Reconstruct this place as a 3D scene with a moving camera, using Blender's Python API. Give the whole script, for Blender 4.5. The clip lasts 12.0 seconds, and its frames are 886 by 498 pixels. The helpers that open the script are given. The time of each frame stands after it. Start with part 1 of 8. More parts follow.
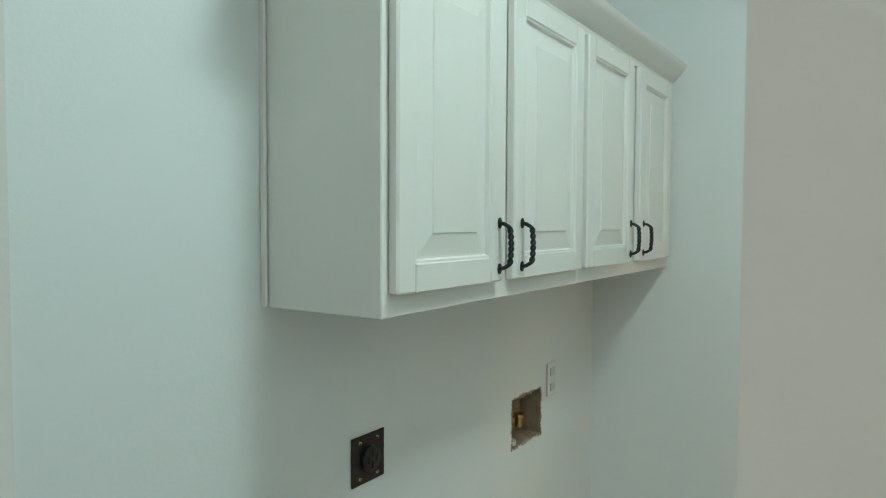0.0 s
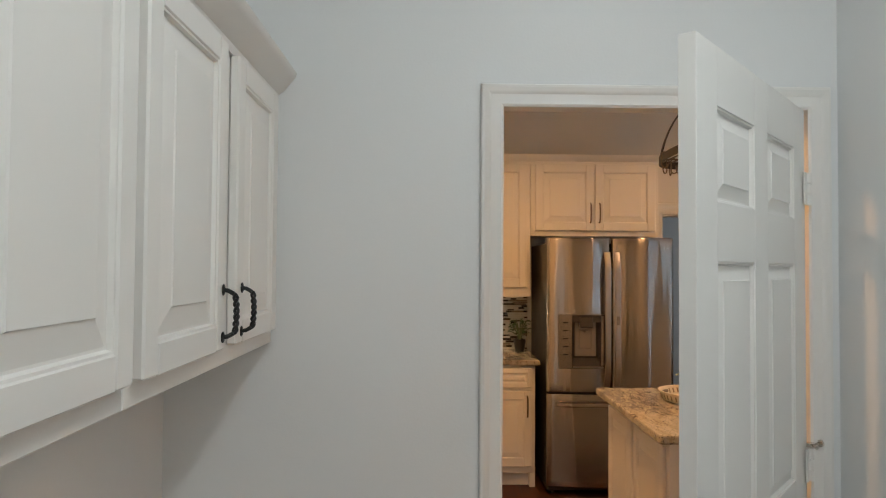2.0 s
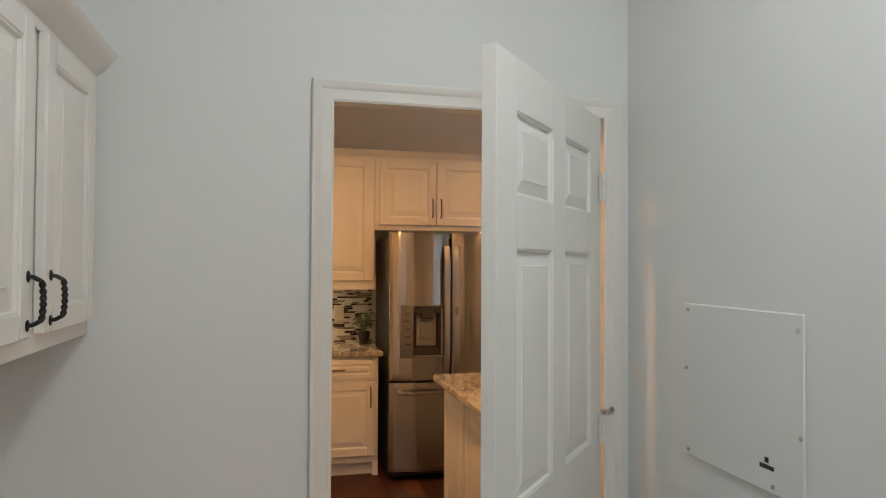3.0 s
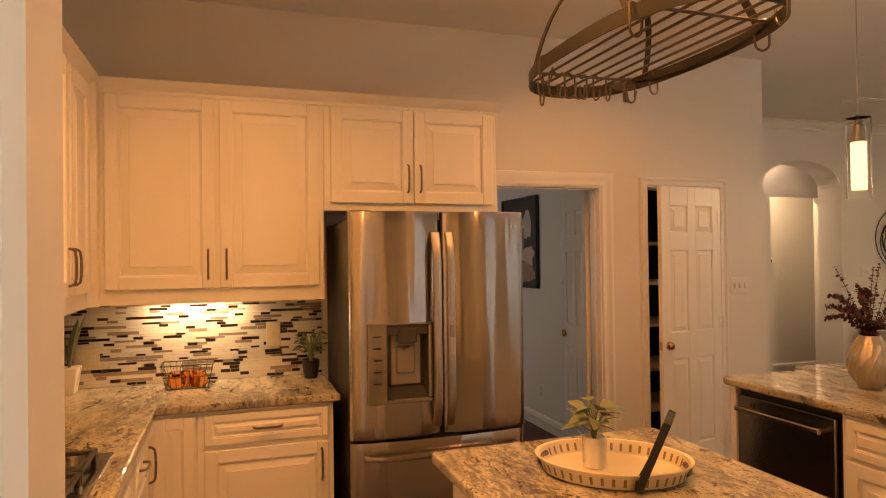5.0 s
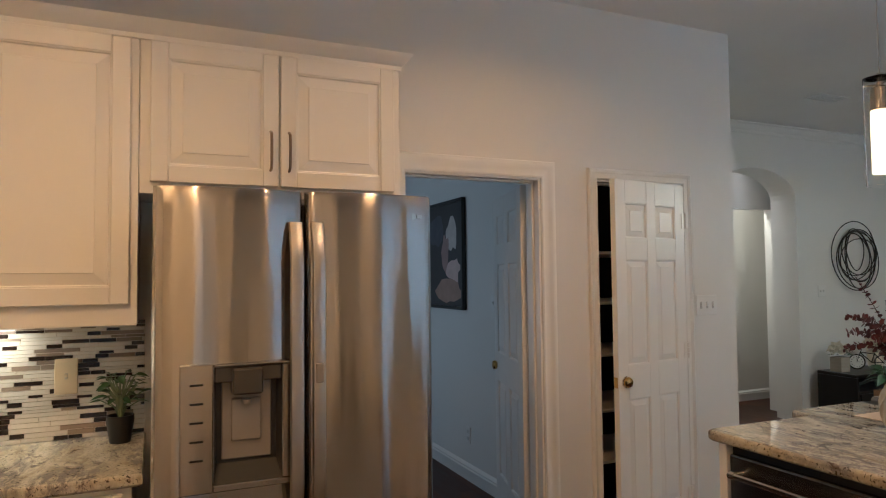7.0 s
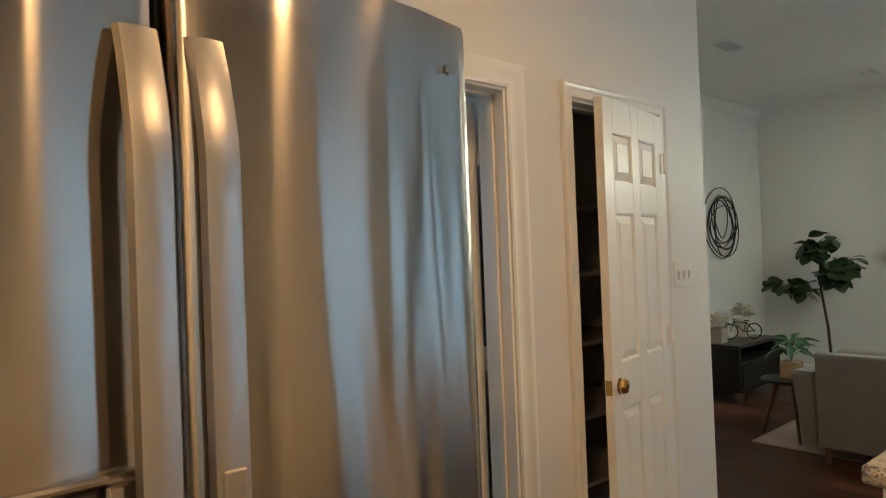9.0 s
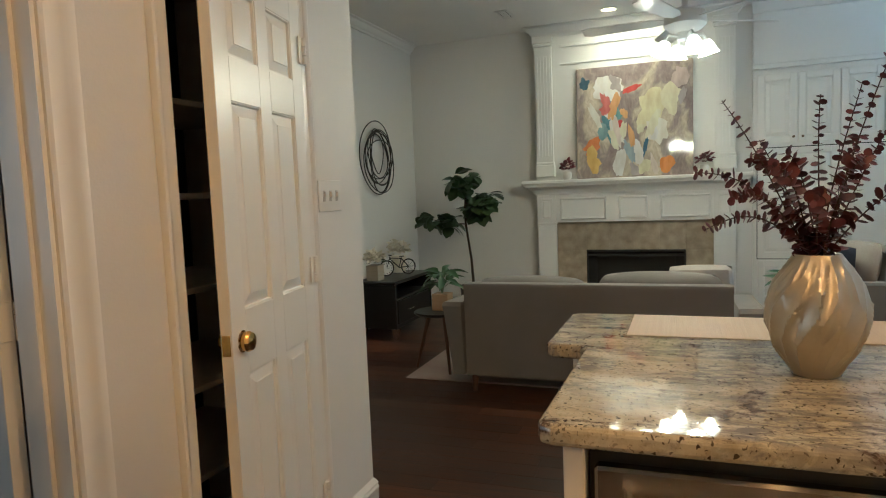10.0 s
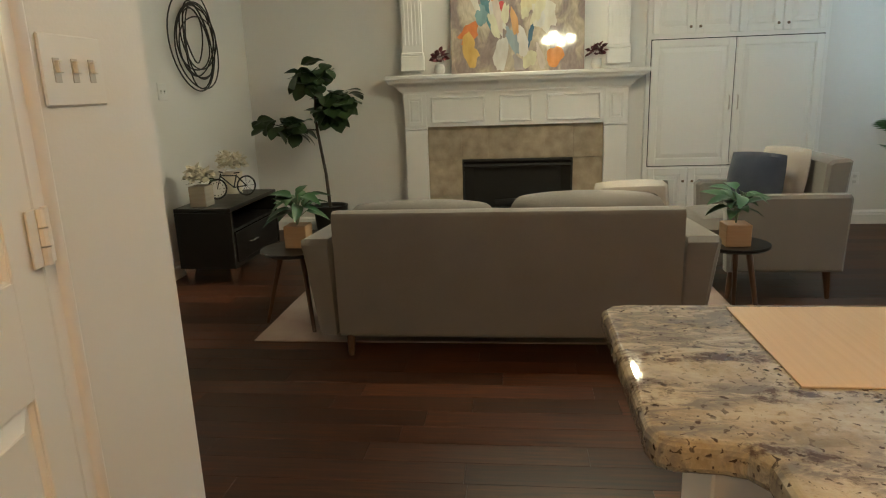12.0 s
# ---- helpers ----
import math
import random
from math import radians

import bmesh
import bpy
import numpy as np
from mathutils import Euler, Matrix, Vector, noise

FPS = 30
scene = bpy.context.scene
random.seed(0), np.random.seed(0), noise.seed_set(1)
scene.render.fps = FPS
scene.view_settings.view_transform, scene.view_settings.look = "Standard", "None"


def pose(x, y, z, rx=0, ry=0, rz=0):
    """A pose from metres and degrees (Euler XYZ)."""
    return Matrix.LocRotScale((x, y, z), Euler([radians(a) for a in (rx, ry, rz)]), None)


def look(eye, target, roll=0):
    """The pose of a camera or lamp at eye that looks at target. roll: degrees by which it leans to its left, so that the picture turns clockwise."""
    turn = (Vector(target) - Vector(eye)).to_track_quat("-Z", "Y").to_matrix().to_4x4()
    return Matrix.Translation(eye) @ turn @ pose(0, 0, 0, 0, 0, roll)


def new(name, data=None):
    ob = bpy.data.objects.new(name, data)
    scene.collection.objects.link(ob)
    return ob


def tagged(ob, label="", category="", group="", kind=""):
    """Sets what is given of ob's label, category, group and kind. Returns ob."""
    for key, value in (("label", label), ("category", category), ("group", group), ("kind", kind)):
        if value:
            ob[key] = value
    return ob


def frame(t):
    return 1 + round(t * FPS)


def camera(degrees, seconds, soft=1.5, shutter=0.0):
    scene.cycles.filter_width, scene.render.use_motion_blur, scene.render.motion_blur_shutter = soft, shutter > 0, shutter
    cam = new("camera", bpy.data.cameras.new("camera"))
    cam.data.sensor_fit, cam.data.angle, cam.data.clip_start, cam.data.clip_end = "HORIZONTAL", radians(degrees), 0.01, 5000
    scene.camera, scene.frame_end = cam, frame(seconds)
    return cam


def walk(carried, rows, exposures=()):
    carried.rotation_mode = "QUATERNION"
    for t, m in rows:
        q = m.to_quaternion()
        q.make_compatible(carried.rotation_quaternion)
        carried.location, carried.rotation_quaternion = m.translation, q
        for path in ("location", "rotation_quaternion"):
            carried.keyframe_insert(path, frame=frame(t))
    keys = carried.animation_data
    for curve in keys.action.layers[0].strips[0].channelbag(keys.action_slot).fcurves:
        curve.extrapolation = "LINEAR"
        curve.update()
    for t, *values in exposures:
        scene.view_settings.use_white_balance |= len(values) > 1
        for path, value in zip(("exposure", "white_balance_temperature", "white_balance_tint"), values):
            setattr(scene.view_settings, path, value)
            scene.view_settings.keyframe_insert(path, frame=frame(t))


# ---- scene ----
cam = camera(68.6, 12.0, soft=1.1)
PATH = [
    (0, (0.131, 0.777, 1.534), (-1.0, 2.424, 1.455), 0.2),
    (0.1, (0.095, 0.826, 1.533), (-1.025, 2.477, 1.46), 0.3),
    (0.3, (0.072, 0.924, 1.531), (-1.012, 2.591, 1.482), 0.3),
    (0.4, (0.088, 0.982, 1.538), (-0.980, 2.668, 1.493), 0.3),
    (0.5, (0.111, 1.043, 1.545), (-0.934, 2.748, 1.504), 0.3),
    (1, (0.085, 1.28, 1.567), (-0.678, 3.129, 1.579), 0.2),
    (1.5, (-0.031, 1.495, 1.55), (-0.384, 3.464, 1.59), 0.2),
    (1.8, (-0.089, 1.521, 1.576), (-0.194, 3.517, 1.624), 0.4),
    (2, (-0.118, 1.481, 1.585), (-0.087, 3.48, 1.639), 0.4),
    (2.5, (-0.115, 1.363, 1.576), (0.189, 3.338, 1.636), 0.4),
    (3, (-0.06, 1.387, 1.564), (0.416, 3.329, 1.609), 0.3),
    (3.2, (-0.043, 1.497, 1.541), (0.479, 3.427, 1.574), 0.3),
    (4.0, (0.01, 2.16, 1.55), (0.60, 4.07, 1.575), -0.2),
    (4.8, (0.1, 2.849, 1.584), (0.728, 4.747, 1.594), -0.7),
    (5, (0.152, 3.0, 1.581), (0.778, 4.9, 1.6), -0.7),
    (5.5, (0.342, 3.315, 1.549), (0.985, 5.209, 1.599), -0.8),
    (6, (0.528, 3.56, 1.536), (1.222, 5.434, 1.612), -0.7),
    (6.5, (0.672, 3.735, 1.55), (1.433, 5.583, 1.634), -0.6),
    (7, (0.693, 3.921, 1.512), (1.5, 5.748, 1.6), -0.6),
    (7.2, (0.637, 4.044, 1.494), (1.454, 5.868, 1.578), -0.5),
    (8.0, (0.60, 4.63, 1.485), (1.56, 6.38, 1.56), -1.1),
    (8.8, (0.806, 5.2, 1.471), (1.976, 6.821, 1.516), -1.8),
    (9, (0.897, 5.306, 1.453), (2.21, 6.814, 1.479), -2.2),
    (9.5, (1.181, 5.476, 1.418), (2.826, 6.611, 1.361), -2.1),
    (10, (1.547, 5.594, 1.33), (3.413, 6.291, 1.155), -2.3),
    (10.5, (1.795, 5.622, 1.211), (3.743, 5.95, 0.894), -2.2),
    (11, (2.028, 5.657, 1.175), (3.976, 5.761, 0.732), -2.0),
    (11.5, (2.309, 5.819, 1.215), (4.245, 5.87, 0.714), -1.7),
    (12, (2.612, 6.085, 1.279), (4.542, 6.31, 0.802), -2.0),
]
# the clip's own exposure and white balance: seconds, stops, kelvin, tint
EXPOSURES = [
    (0.0, 0.0, 5350, -18), (0.5, 0.0, 5450, -10), (1.0, -0.08, 5700, 3), (3.2, -0.18, 6150, 7), (4.8, 0.12, 9300, 22), (5.1, 0.10, 9200, 21),
    (5.6, -0.10, 7900, 12), (6.5, 0.05, 5250, 3), (7.2, 0.06, 4750, -3), (9.0, 0.28, 5000, -9), (9.5, 0.22, 5050, -10), (10.0, 0.24, 5050, -9), (11.0, 0.32, 5100, -9), (12.0, 0.40, 5800, -8),
]
walk(cam, [(t, look(eye, target, roll)) for t, eye, target, roll in PATH], EXPOSURES)

# ---- world and large lights ----
world = bpy.data.worlds.new("sky")
scene.world = world
world.use_nodes = True
wn = world.node_tree.nodes
sky = wn.new("ShaderNodeTexSky")
sky.sky_type, sky.sun_disc, sky.sun_elevation, sky.sun_rotation = "NISHITA", False, radians(35), radians(200)
world.node_tree.links.new(sky.outputs[0], wn["Background"].inputs[0])
wn["Background"].inputs[1].default_value = 0.08

WARM, WHITE, DAY = (1.0, 0.47, 0.165), (1.0, 0.985, 0.95), (0.72, 0.84, 1.0)


def lamp(name, kind, place, power, colour, size=0.1, aim=None, size_y=None, spread=None):
    data = bpy.data.lights.new(name, kind)
    data.energy, data.color = power, colour
    if kind == "AREA":
        data.size = size
        if size_y:
            data.shape, data.size_y = "RECTANGLE", size_y
        else:
            data.shape = "DISK"
        if spread:
            data.spread = radians(spread)
    else:
        data.shadow_soft_size = size
    ob = new(name, data)
    ob.matrix_world = look(place, aim if aim else (place[0], place[1] + 0.001, place[2] - 1))
    return ob


lamp("laundry_light", "AREA", (0.42, 1.75, 2.93), 12.6, WHITE, 0.34)
lamp("hall_light_behind", "AREA", (0.2, -0.5, 2.95), 15, (1.0, 0.82, 0.74), 0.3)
KITCHEN_CANS = [(0.3, 3.98), (0.25, 5.1), (1.9, 4.2), (2.2, 5.75)]
for cx, cy in KITCHEN_CANS:
    lamp("can_lamp", "AREA", (cx, cy, 2.985), 20 if cx < 1 else 11, WARM, 0.13, None, None, 150)
lamp("under_cabinet_lamp", "AREA", (-0.02, 6.70, 1.345), 3.4, (1.0, 0.70, 0.38), 0.45, None, 0.03)
lamp("pendant_bulb", "POINT", (3.228, 5.494, 2.0), 4, (1.0, 0.70, 0.42), 0.03)
FAN = (6.05, 5.58)
for i in range(4):
    a = radians(20 + 90 * i)
    lamp("fan_bulb", "POINT", (FAN[0] + 0.15 * math.cos(a), FAN[1] + 0.15 * math.sin(a), 2.13), 17, (1.0, 0.79, 0.53), 0.032)
for y in (5.96, 6.26):
    lamp("mantel_can_lamp", "AREA", (8.12, y, 2.985), 5.0, (1.0, 0.80, 0.55), 0.12)
WINDOWS = [(7.14, 8.36), (5.9, 6.9), (4.4, 5.4), (2.6, 3.6)]
for x0, x1 in WINDOWS:
    lamp("window_daylight", "AREA", ((x0 + x1) / 2, 2.50, 1.45), 36 if x0 > 7 else 17, DAY, x1 - x0, ((x0 + x1) / 2, 5, 1.2), 2.1)
lamp("back_room_daylight", "AREA", (0.55, 9.4, 1.5), 7.5, (0.93, 0.96, 1.0), 1.2, (3, 8.2, 1.3), 1.4)
lamp("gallery_light", "AREA", (6.4, 9.40, 2.70), 18, (1.0, 0.78, 0.55), 0.25)
lamp("foyer_light", "AREA", (6.0, 8.95, 2.9), 5, (1.0, 0.80, 0.68), 0.2)

# ---- mesh helpers ----
def box(bm, x0, y0, z0, x1, y1, z1, b=0.0):
    """A box with chamfered edges."""
    lo, hi = (min(x0, x1), min(y0, y1), min(z0, z1)), (max(x0, x1), max(y0, y1), max(z0, z1))
    b = min(b, 0.45 * min(h - l for l, h in zip(lo, hi)))
    signs = [(a, c, d) for a in (0, 1) for c in (0, 1) for d in (0, 1)]
    if b <= 0:
        v = {s: bm.verts.new([(lo, hi)[s[i]][i] for i in range(3)]) for s in signs}
        for a in range(3):
            p, q = [i for i in range(3) if i != a]
            for side in (0, 1):
                ring = []
                for u, w in ((0, 0), (1, 0), (1, 1), (0, 1)):
                    s = [0, 0, 0]
                    s[a], s[p], s[q] = side, u, w
                    ring.append(v[tuple(s)])
                bm.faces.new(ring)
        return
    v = {}
    for s in signs:
        for a in range(3):
            v[s, a] = bm.verts.new([(lo[i], hi[i])[s[i]] + (0 if i == a else b * (1 - 2 * s[i])) for i in range(3)])
    for a in range(3):
        p, q = [i for i in range(3) if i != a]
        for side in (0, 1):
            ring = []
            for u, w in ((0, 0), (1, 0), (1, 1), (0, 1)):
                s = [0, 0, 0]
                s[a], s[p], s[q] = side, u, w
                ring.append(v[tuple(s), a])
            bm.faces.new(ring)
        for u in (0, 1):
            for w in (0, 1):
                s0, s1 = [0, 0, 0], [0, 0, 0]
                s0[p] = s1[p] = u
                s0[q] = s1[q] = w
                s0[a], s1[a] = 0, 1
                bm.faces.new((v[tuple(s0), p], v[tuple(s1), p], v[tuple(s1), q], v[tuple(s0), q]))
    for s in signs:
        bm.faces.new((v[s, 0], v[s, 1], v[s, 2]))


def prism(bm, outline, z0, z1, b=0.0):
    """A flat polygon (x, y) raised from z0 to z1, with chamfered rims."""
    n = len(outline)
    cx, cy = sum(p[0] for p in outline) / n, sum(p[1] for p in outline) / n

    def ring(z, shrink):
        out = []
        for i, (x, y) in enumerate(outline):
            ax, ay = outline[i - 1]
            bx, by = outline[(i + 1) % n]
            d1, d2 = Vector((x - ax, y - ay)).normalized(), Vector((bx - x, by - y)).normalized()
            n1, n2 = Vector((-d1.y, d1.x)), Vector((-d2.y, d2.x))
            m = (n1 + n2) / max(0.3, 1 + n1.dot(n2))
            out.append(bm.verts.new((x + m.x * shrink, y + m.y * shrink, z)))
        return out
    area = sum(outline[i - 1][0] * outline[i][1] - outline[i][0] * outline[i - 1][1] for i in range(n))
    k = b if area > 0 else -b
    rings = [ring(z0, k), ring(z0 + b, 0), ring(z1 - b, 0), ring(z1 - b * 0.3, k * 0.3), ring(z1, k)] if b else [ring(z0, 0), ring(z1, 0)]
    bm.faces.new(rings[0][::-1])
    bm.faces.new(rings[-1])
    for r0, r1 in zip(rings, rings[1:]):
        for i in range(n):
            bm.faces.new((r0[i - 1], r0[i], r1[i], r1[i - 1]))


def sweep(bm, profile, stations, closed=False):
    """A profile of (u, v) carried along stations (place, u direction, v direction)."""
    rings = [[bm.verts.new(Vector(p) + Vector(du) * u + Vector(dv) * w) for u, w in profile] for p, du, dv in stations]
    n = len(profile)
    pairs = list(zip(rings, rings[1:])) + ([(rings[-1], rings[0])] if closed else [])
    for r0, r1 in pairs:
        for i in range(n):
            bm.faces.new((r0[i - 1], r0[i], r1[i], r1[i - 1]))
    if not closed:
        bm.faces.new(rings[0])
        bm.faces.new(rings[-1][::-1])


def tube(bm, points, radius, seg=8, closed=False, taper=None):
    pts = [Vector(p) for p in points]
    n = len(pts)
    stations = []
    side = None
    for i, p in enumerate(pts):
        a = pts[i - 1] if (i or closed) else p
        c = pts[(i + 1) % n] if (i < n - 1 or closed) else p
        d = (c - a).normalized()
        if side is None:
            side = d.orthogonal().normalized()
        side = (side - d * side.dot(d)).normalized()
        r = radius if taper is None else radius + (taper - radius) * i / (n - 1)
        stations.append((p, side * r, d.cross(side) * r))
    circle = [(math.cos(2 * math.pi * k / seg), math.sin(2 * math.pi * k / seg)) for k in range(seg)]
    sweep(bm, circle, stations, closed)


def lathe(bm, profile, centre=(0, 0, 0), seg=24, ripple=None):
    """Profile of (radius, z) turned round the z axis; ends of radius 0 close it."""
    cx, cy, cz = centre
    rings = []
    for r, z in profile:
        if r <= 1e-6:
            rings.append([bm.verts.new((cx, cy, cz + z))])
        else:
            rings.append([bm.verts.new((cx + r * (ripple(k, z) if ripple else 1) * math.cos(2 * math.pi * k / seg),
                                        cy + r * (ripple(k, z) if ripple else 1) * math.sin(2 * math.pi * k / seg), cz + z)) for k in range(seg)])
    for a, c in zip(rings, rings[1:]):
        for k in range(seg):
            j = (k + 1) % seg
            if len(a) == 1 and len(c) == 1:
                continue
            if len(a) == 1:
                bm.faces.new((a[0], c[k], c[j]))
            elif len(c) == 1:
                bm.faces.new((a[k], a[j], c[0]))
            else:
                bm.faces.new((a[k], a[j], c[j], c[k]))
    if len(rings[0]) > 1:
        bm.faces.new(rings[0][::-1])
    if len(rings[-1]) > 1:
        bm.faces.new(rings[-1])


def cushion(bm, x0, y0, z0, x1, y1, z1, n=10, power=0.35, wrinkle=0.004, corner=0.07):
    """A stuffed pad: a box whose faces swell towards their middles."""
    c = Vector(((x0 + x1) / 2, (y0 + y1) / 2, (z0 + z1) / 2))
    h = Vector(((x1 - x0) / 2, (y1 - y0) / 2, (z1 - z0) / 2))
    t = min(range(3), key=lambda i: h[i])
    p, q = [i for i in range(3) if i != t]
    for side in (-1, 1):
        grid = []
        for i in range(n + 1):
            row = []
            for j in range(n + 1):
                u, w = 2 * i / n - 1, 2 * j / n - 1
                swell = ((1 - abs(u) ** 2.6) * (1 - abs(w) ** 2.6)) ** power
                co = [0, 0, 0]
                pinch = 1 - corner * (u * w) ** 2
                co[p], co[q] = c[p] + h[p] * u * pinch, c[q] + h[q] * w * pinch
                co[t] = c[t] + side * h[t] * swell + (wrinkle * noise.noise(Vector((co[0] * 9, co[1] * 9, co[2] * 9 + side))) if swell > 0.05 else 0)
                row.append(bm.verts.new(co))
            grid.append(row)
        for i in range(n):
            for j in range(n):
                bm.faces.new((grid[i][j], grid[i + 1][j], grid[i + 1][j + 1], grid[i][j + 1]))
    bmesh.ops.remove_doubles(bm, verts=bm.verts, dist=0.0008)


def mesh_of(name, bm, material, smooth=True):
    bmesh.ops.recalc_face_normals(bm, faces=bm.faces)
    data = bpy.data.meshes.new(name)
    bm.to_mesh(data)
    bm.free()
    data.materials.append(material)
    if smooth:
        data.shade_smooth()
        data.set_sharp_from_angle(angle=radians(32))
    return data


def part(name, bm, material, parent, label="", smooth=True):
    ob = new(name, mesh_of(name, bm, material, smooth))
    ob.parent = parent
    if label:
        tagged(ob, label)
    return ob


def thing(name, label, category, place=None, group=""):
    ob = new(name)
    ob.empty_display_size = 0.1
    if place is not None:
        ob.matrix_basis = place
    return tagged(ob, label, category, group)


def single(name, bm, material, label, category, group="", kind="", smooth=True):
    ob = new(name, mesh_of(name, bm, material, smooth))
    return tagged(ob, label, category, group, kind)


def setting(name, bm, material, label, category="structure", smooth=True):
    return single(name, bm, material, label, category, "", "structure", smooth)


# ---- materials ----
def nodes_of(name):
    m = bpy.data.materials.new(name)
    m.use_nodes = True
    t = m.node_tree
    return m, t, t.nodes["Principled BSDF"]


def add(t, kind, **values):
    n = t.nodes.new(kind)
    for k, v in values.items():
        n.inputs[k].default_value = v
    return n


def coords(t, stretch=(1, 1, 1)):
    c = t.nodes.new("ShaderNodeTexCoord")
    mp = t.nodes.new("ShaderNodeMapping")
    mp.inputs["Scale"].default_value = stretch
    t.links.new(c.outputs["Object"], mp.inputs[0])
    return mp.outputs[0]


def ramp(t, source, stops):
    r = t.nodes.new("ShaderNodeValToRGB")
    e = r.color_ramp.elements
    while len(e) < len(stops):
        e.new(0.5)
    for el, (pos, col) in zip(e, stops):
        el.position = pos
        el.color = (*col, 1) if len(col) == 3 else col
    t.links.new(source, r.inputs[0])
    return r.outputs[0]


def grey(v):
    return (v, v, v)


def mix(t, factor, a, c, blend="MIX"):
    m = t.nodes.new("ShaderNodeMix")
    m.data_type, m.blend_type = "RGBA", blend
    for sock, val in ((m.inputs[0], factor), (m.inputs[6], a), (m.inputs[7], c)):
        if isinstance(val, (int, float)):
            sock.default_value = val
        elif isinstance(val, tuple):
            sock.default_value = (*val, 1)
        else:
            t.links.new(val, sock)
    return m.outputs[2]


def relief(t, shader, height, strength, distance=0.002):
    bp = add(t, "ShaderNodeBump", Strength=strength, Distance=distance)
    t.links.new(height, bp.inputs["Height"])
    t.links.new(bp.outputs[0], shader.inputs["Normal"])


def plain(name, c, rough=0.5, metal=0.0, c2=None, scale=3.0, stretch=(1, 1, 1), bump=0.0, bscale=150.0, distance=0.002, rvar=0.08, random=0.0, soft=False):
    m, t, s = nodes_of(name)
    xyz = coords(t, stretch)
    big = add(t, "ShaderNodeTexNoise", Scale=scale, Detail=5.0)
    fine = add(t, "ShaderNodeTexNoise", Scale=bscale, Detail=3.0)
    t.links.new(xyz, big.inputs[0])
    t.links.new(xyz, fine.inputs[0])
    c2 = c2 or tuple(v * 0.93 for v in c)
    col = ramp(t, big.outputs[0], [(0.0 if soft else 0.15, c), (1.0 if soft else 0.85, c2)])
    if random:
        info = t.nodes.new("ShaderNodeObjectInfo")
        col = mix(t, random, col, ramp(t, info.outputs["Random"], [(0.0, grey(0.25)), (1.0, grey(1.0))]), "MULTIPLY")
    t.links.new(col, s.inputs["Base Color"])
    t.links.new(ramp(t, big.outputs[0], [(0.0, grey(max(0.02, rough - rvar))), (1.0, grey(rough + rvar))]), s.inputs["Roughness"])
    s.inputs["Metallic"].default_value = metal
    if bump:
        relief(t, s, fine.outputs[0], bump, distance)
    return m


def glow(name, c, strength):
    m, t, s = nodes_of(name)
    s.inputs["Base Color"].default_value = (*c, 1)
    s.inputs["Emission Color"].default_value = (*c, 1)
    s.inputs["Emission Strength"].default_value = strength
    return m


def glass(name, c=(1, 1, 1), rough=0.0):
    m, t, s = nodes_of(name)
    s.inputs["Base Color"].default_value = (*c, 1)
    s.inputs["Roughness"].default_value = rough
    s.inputs["Transmission Weight"].default_value = 1.0
    s.inputs["IOR"].default_value = 1.3
    return m


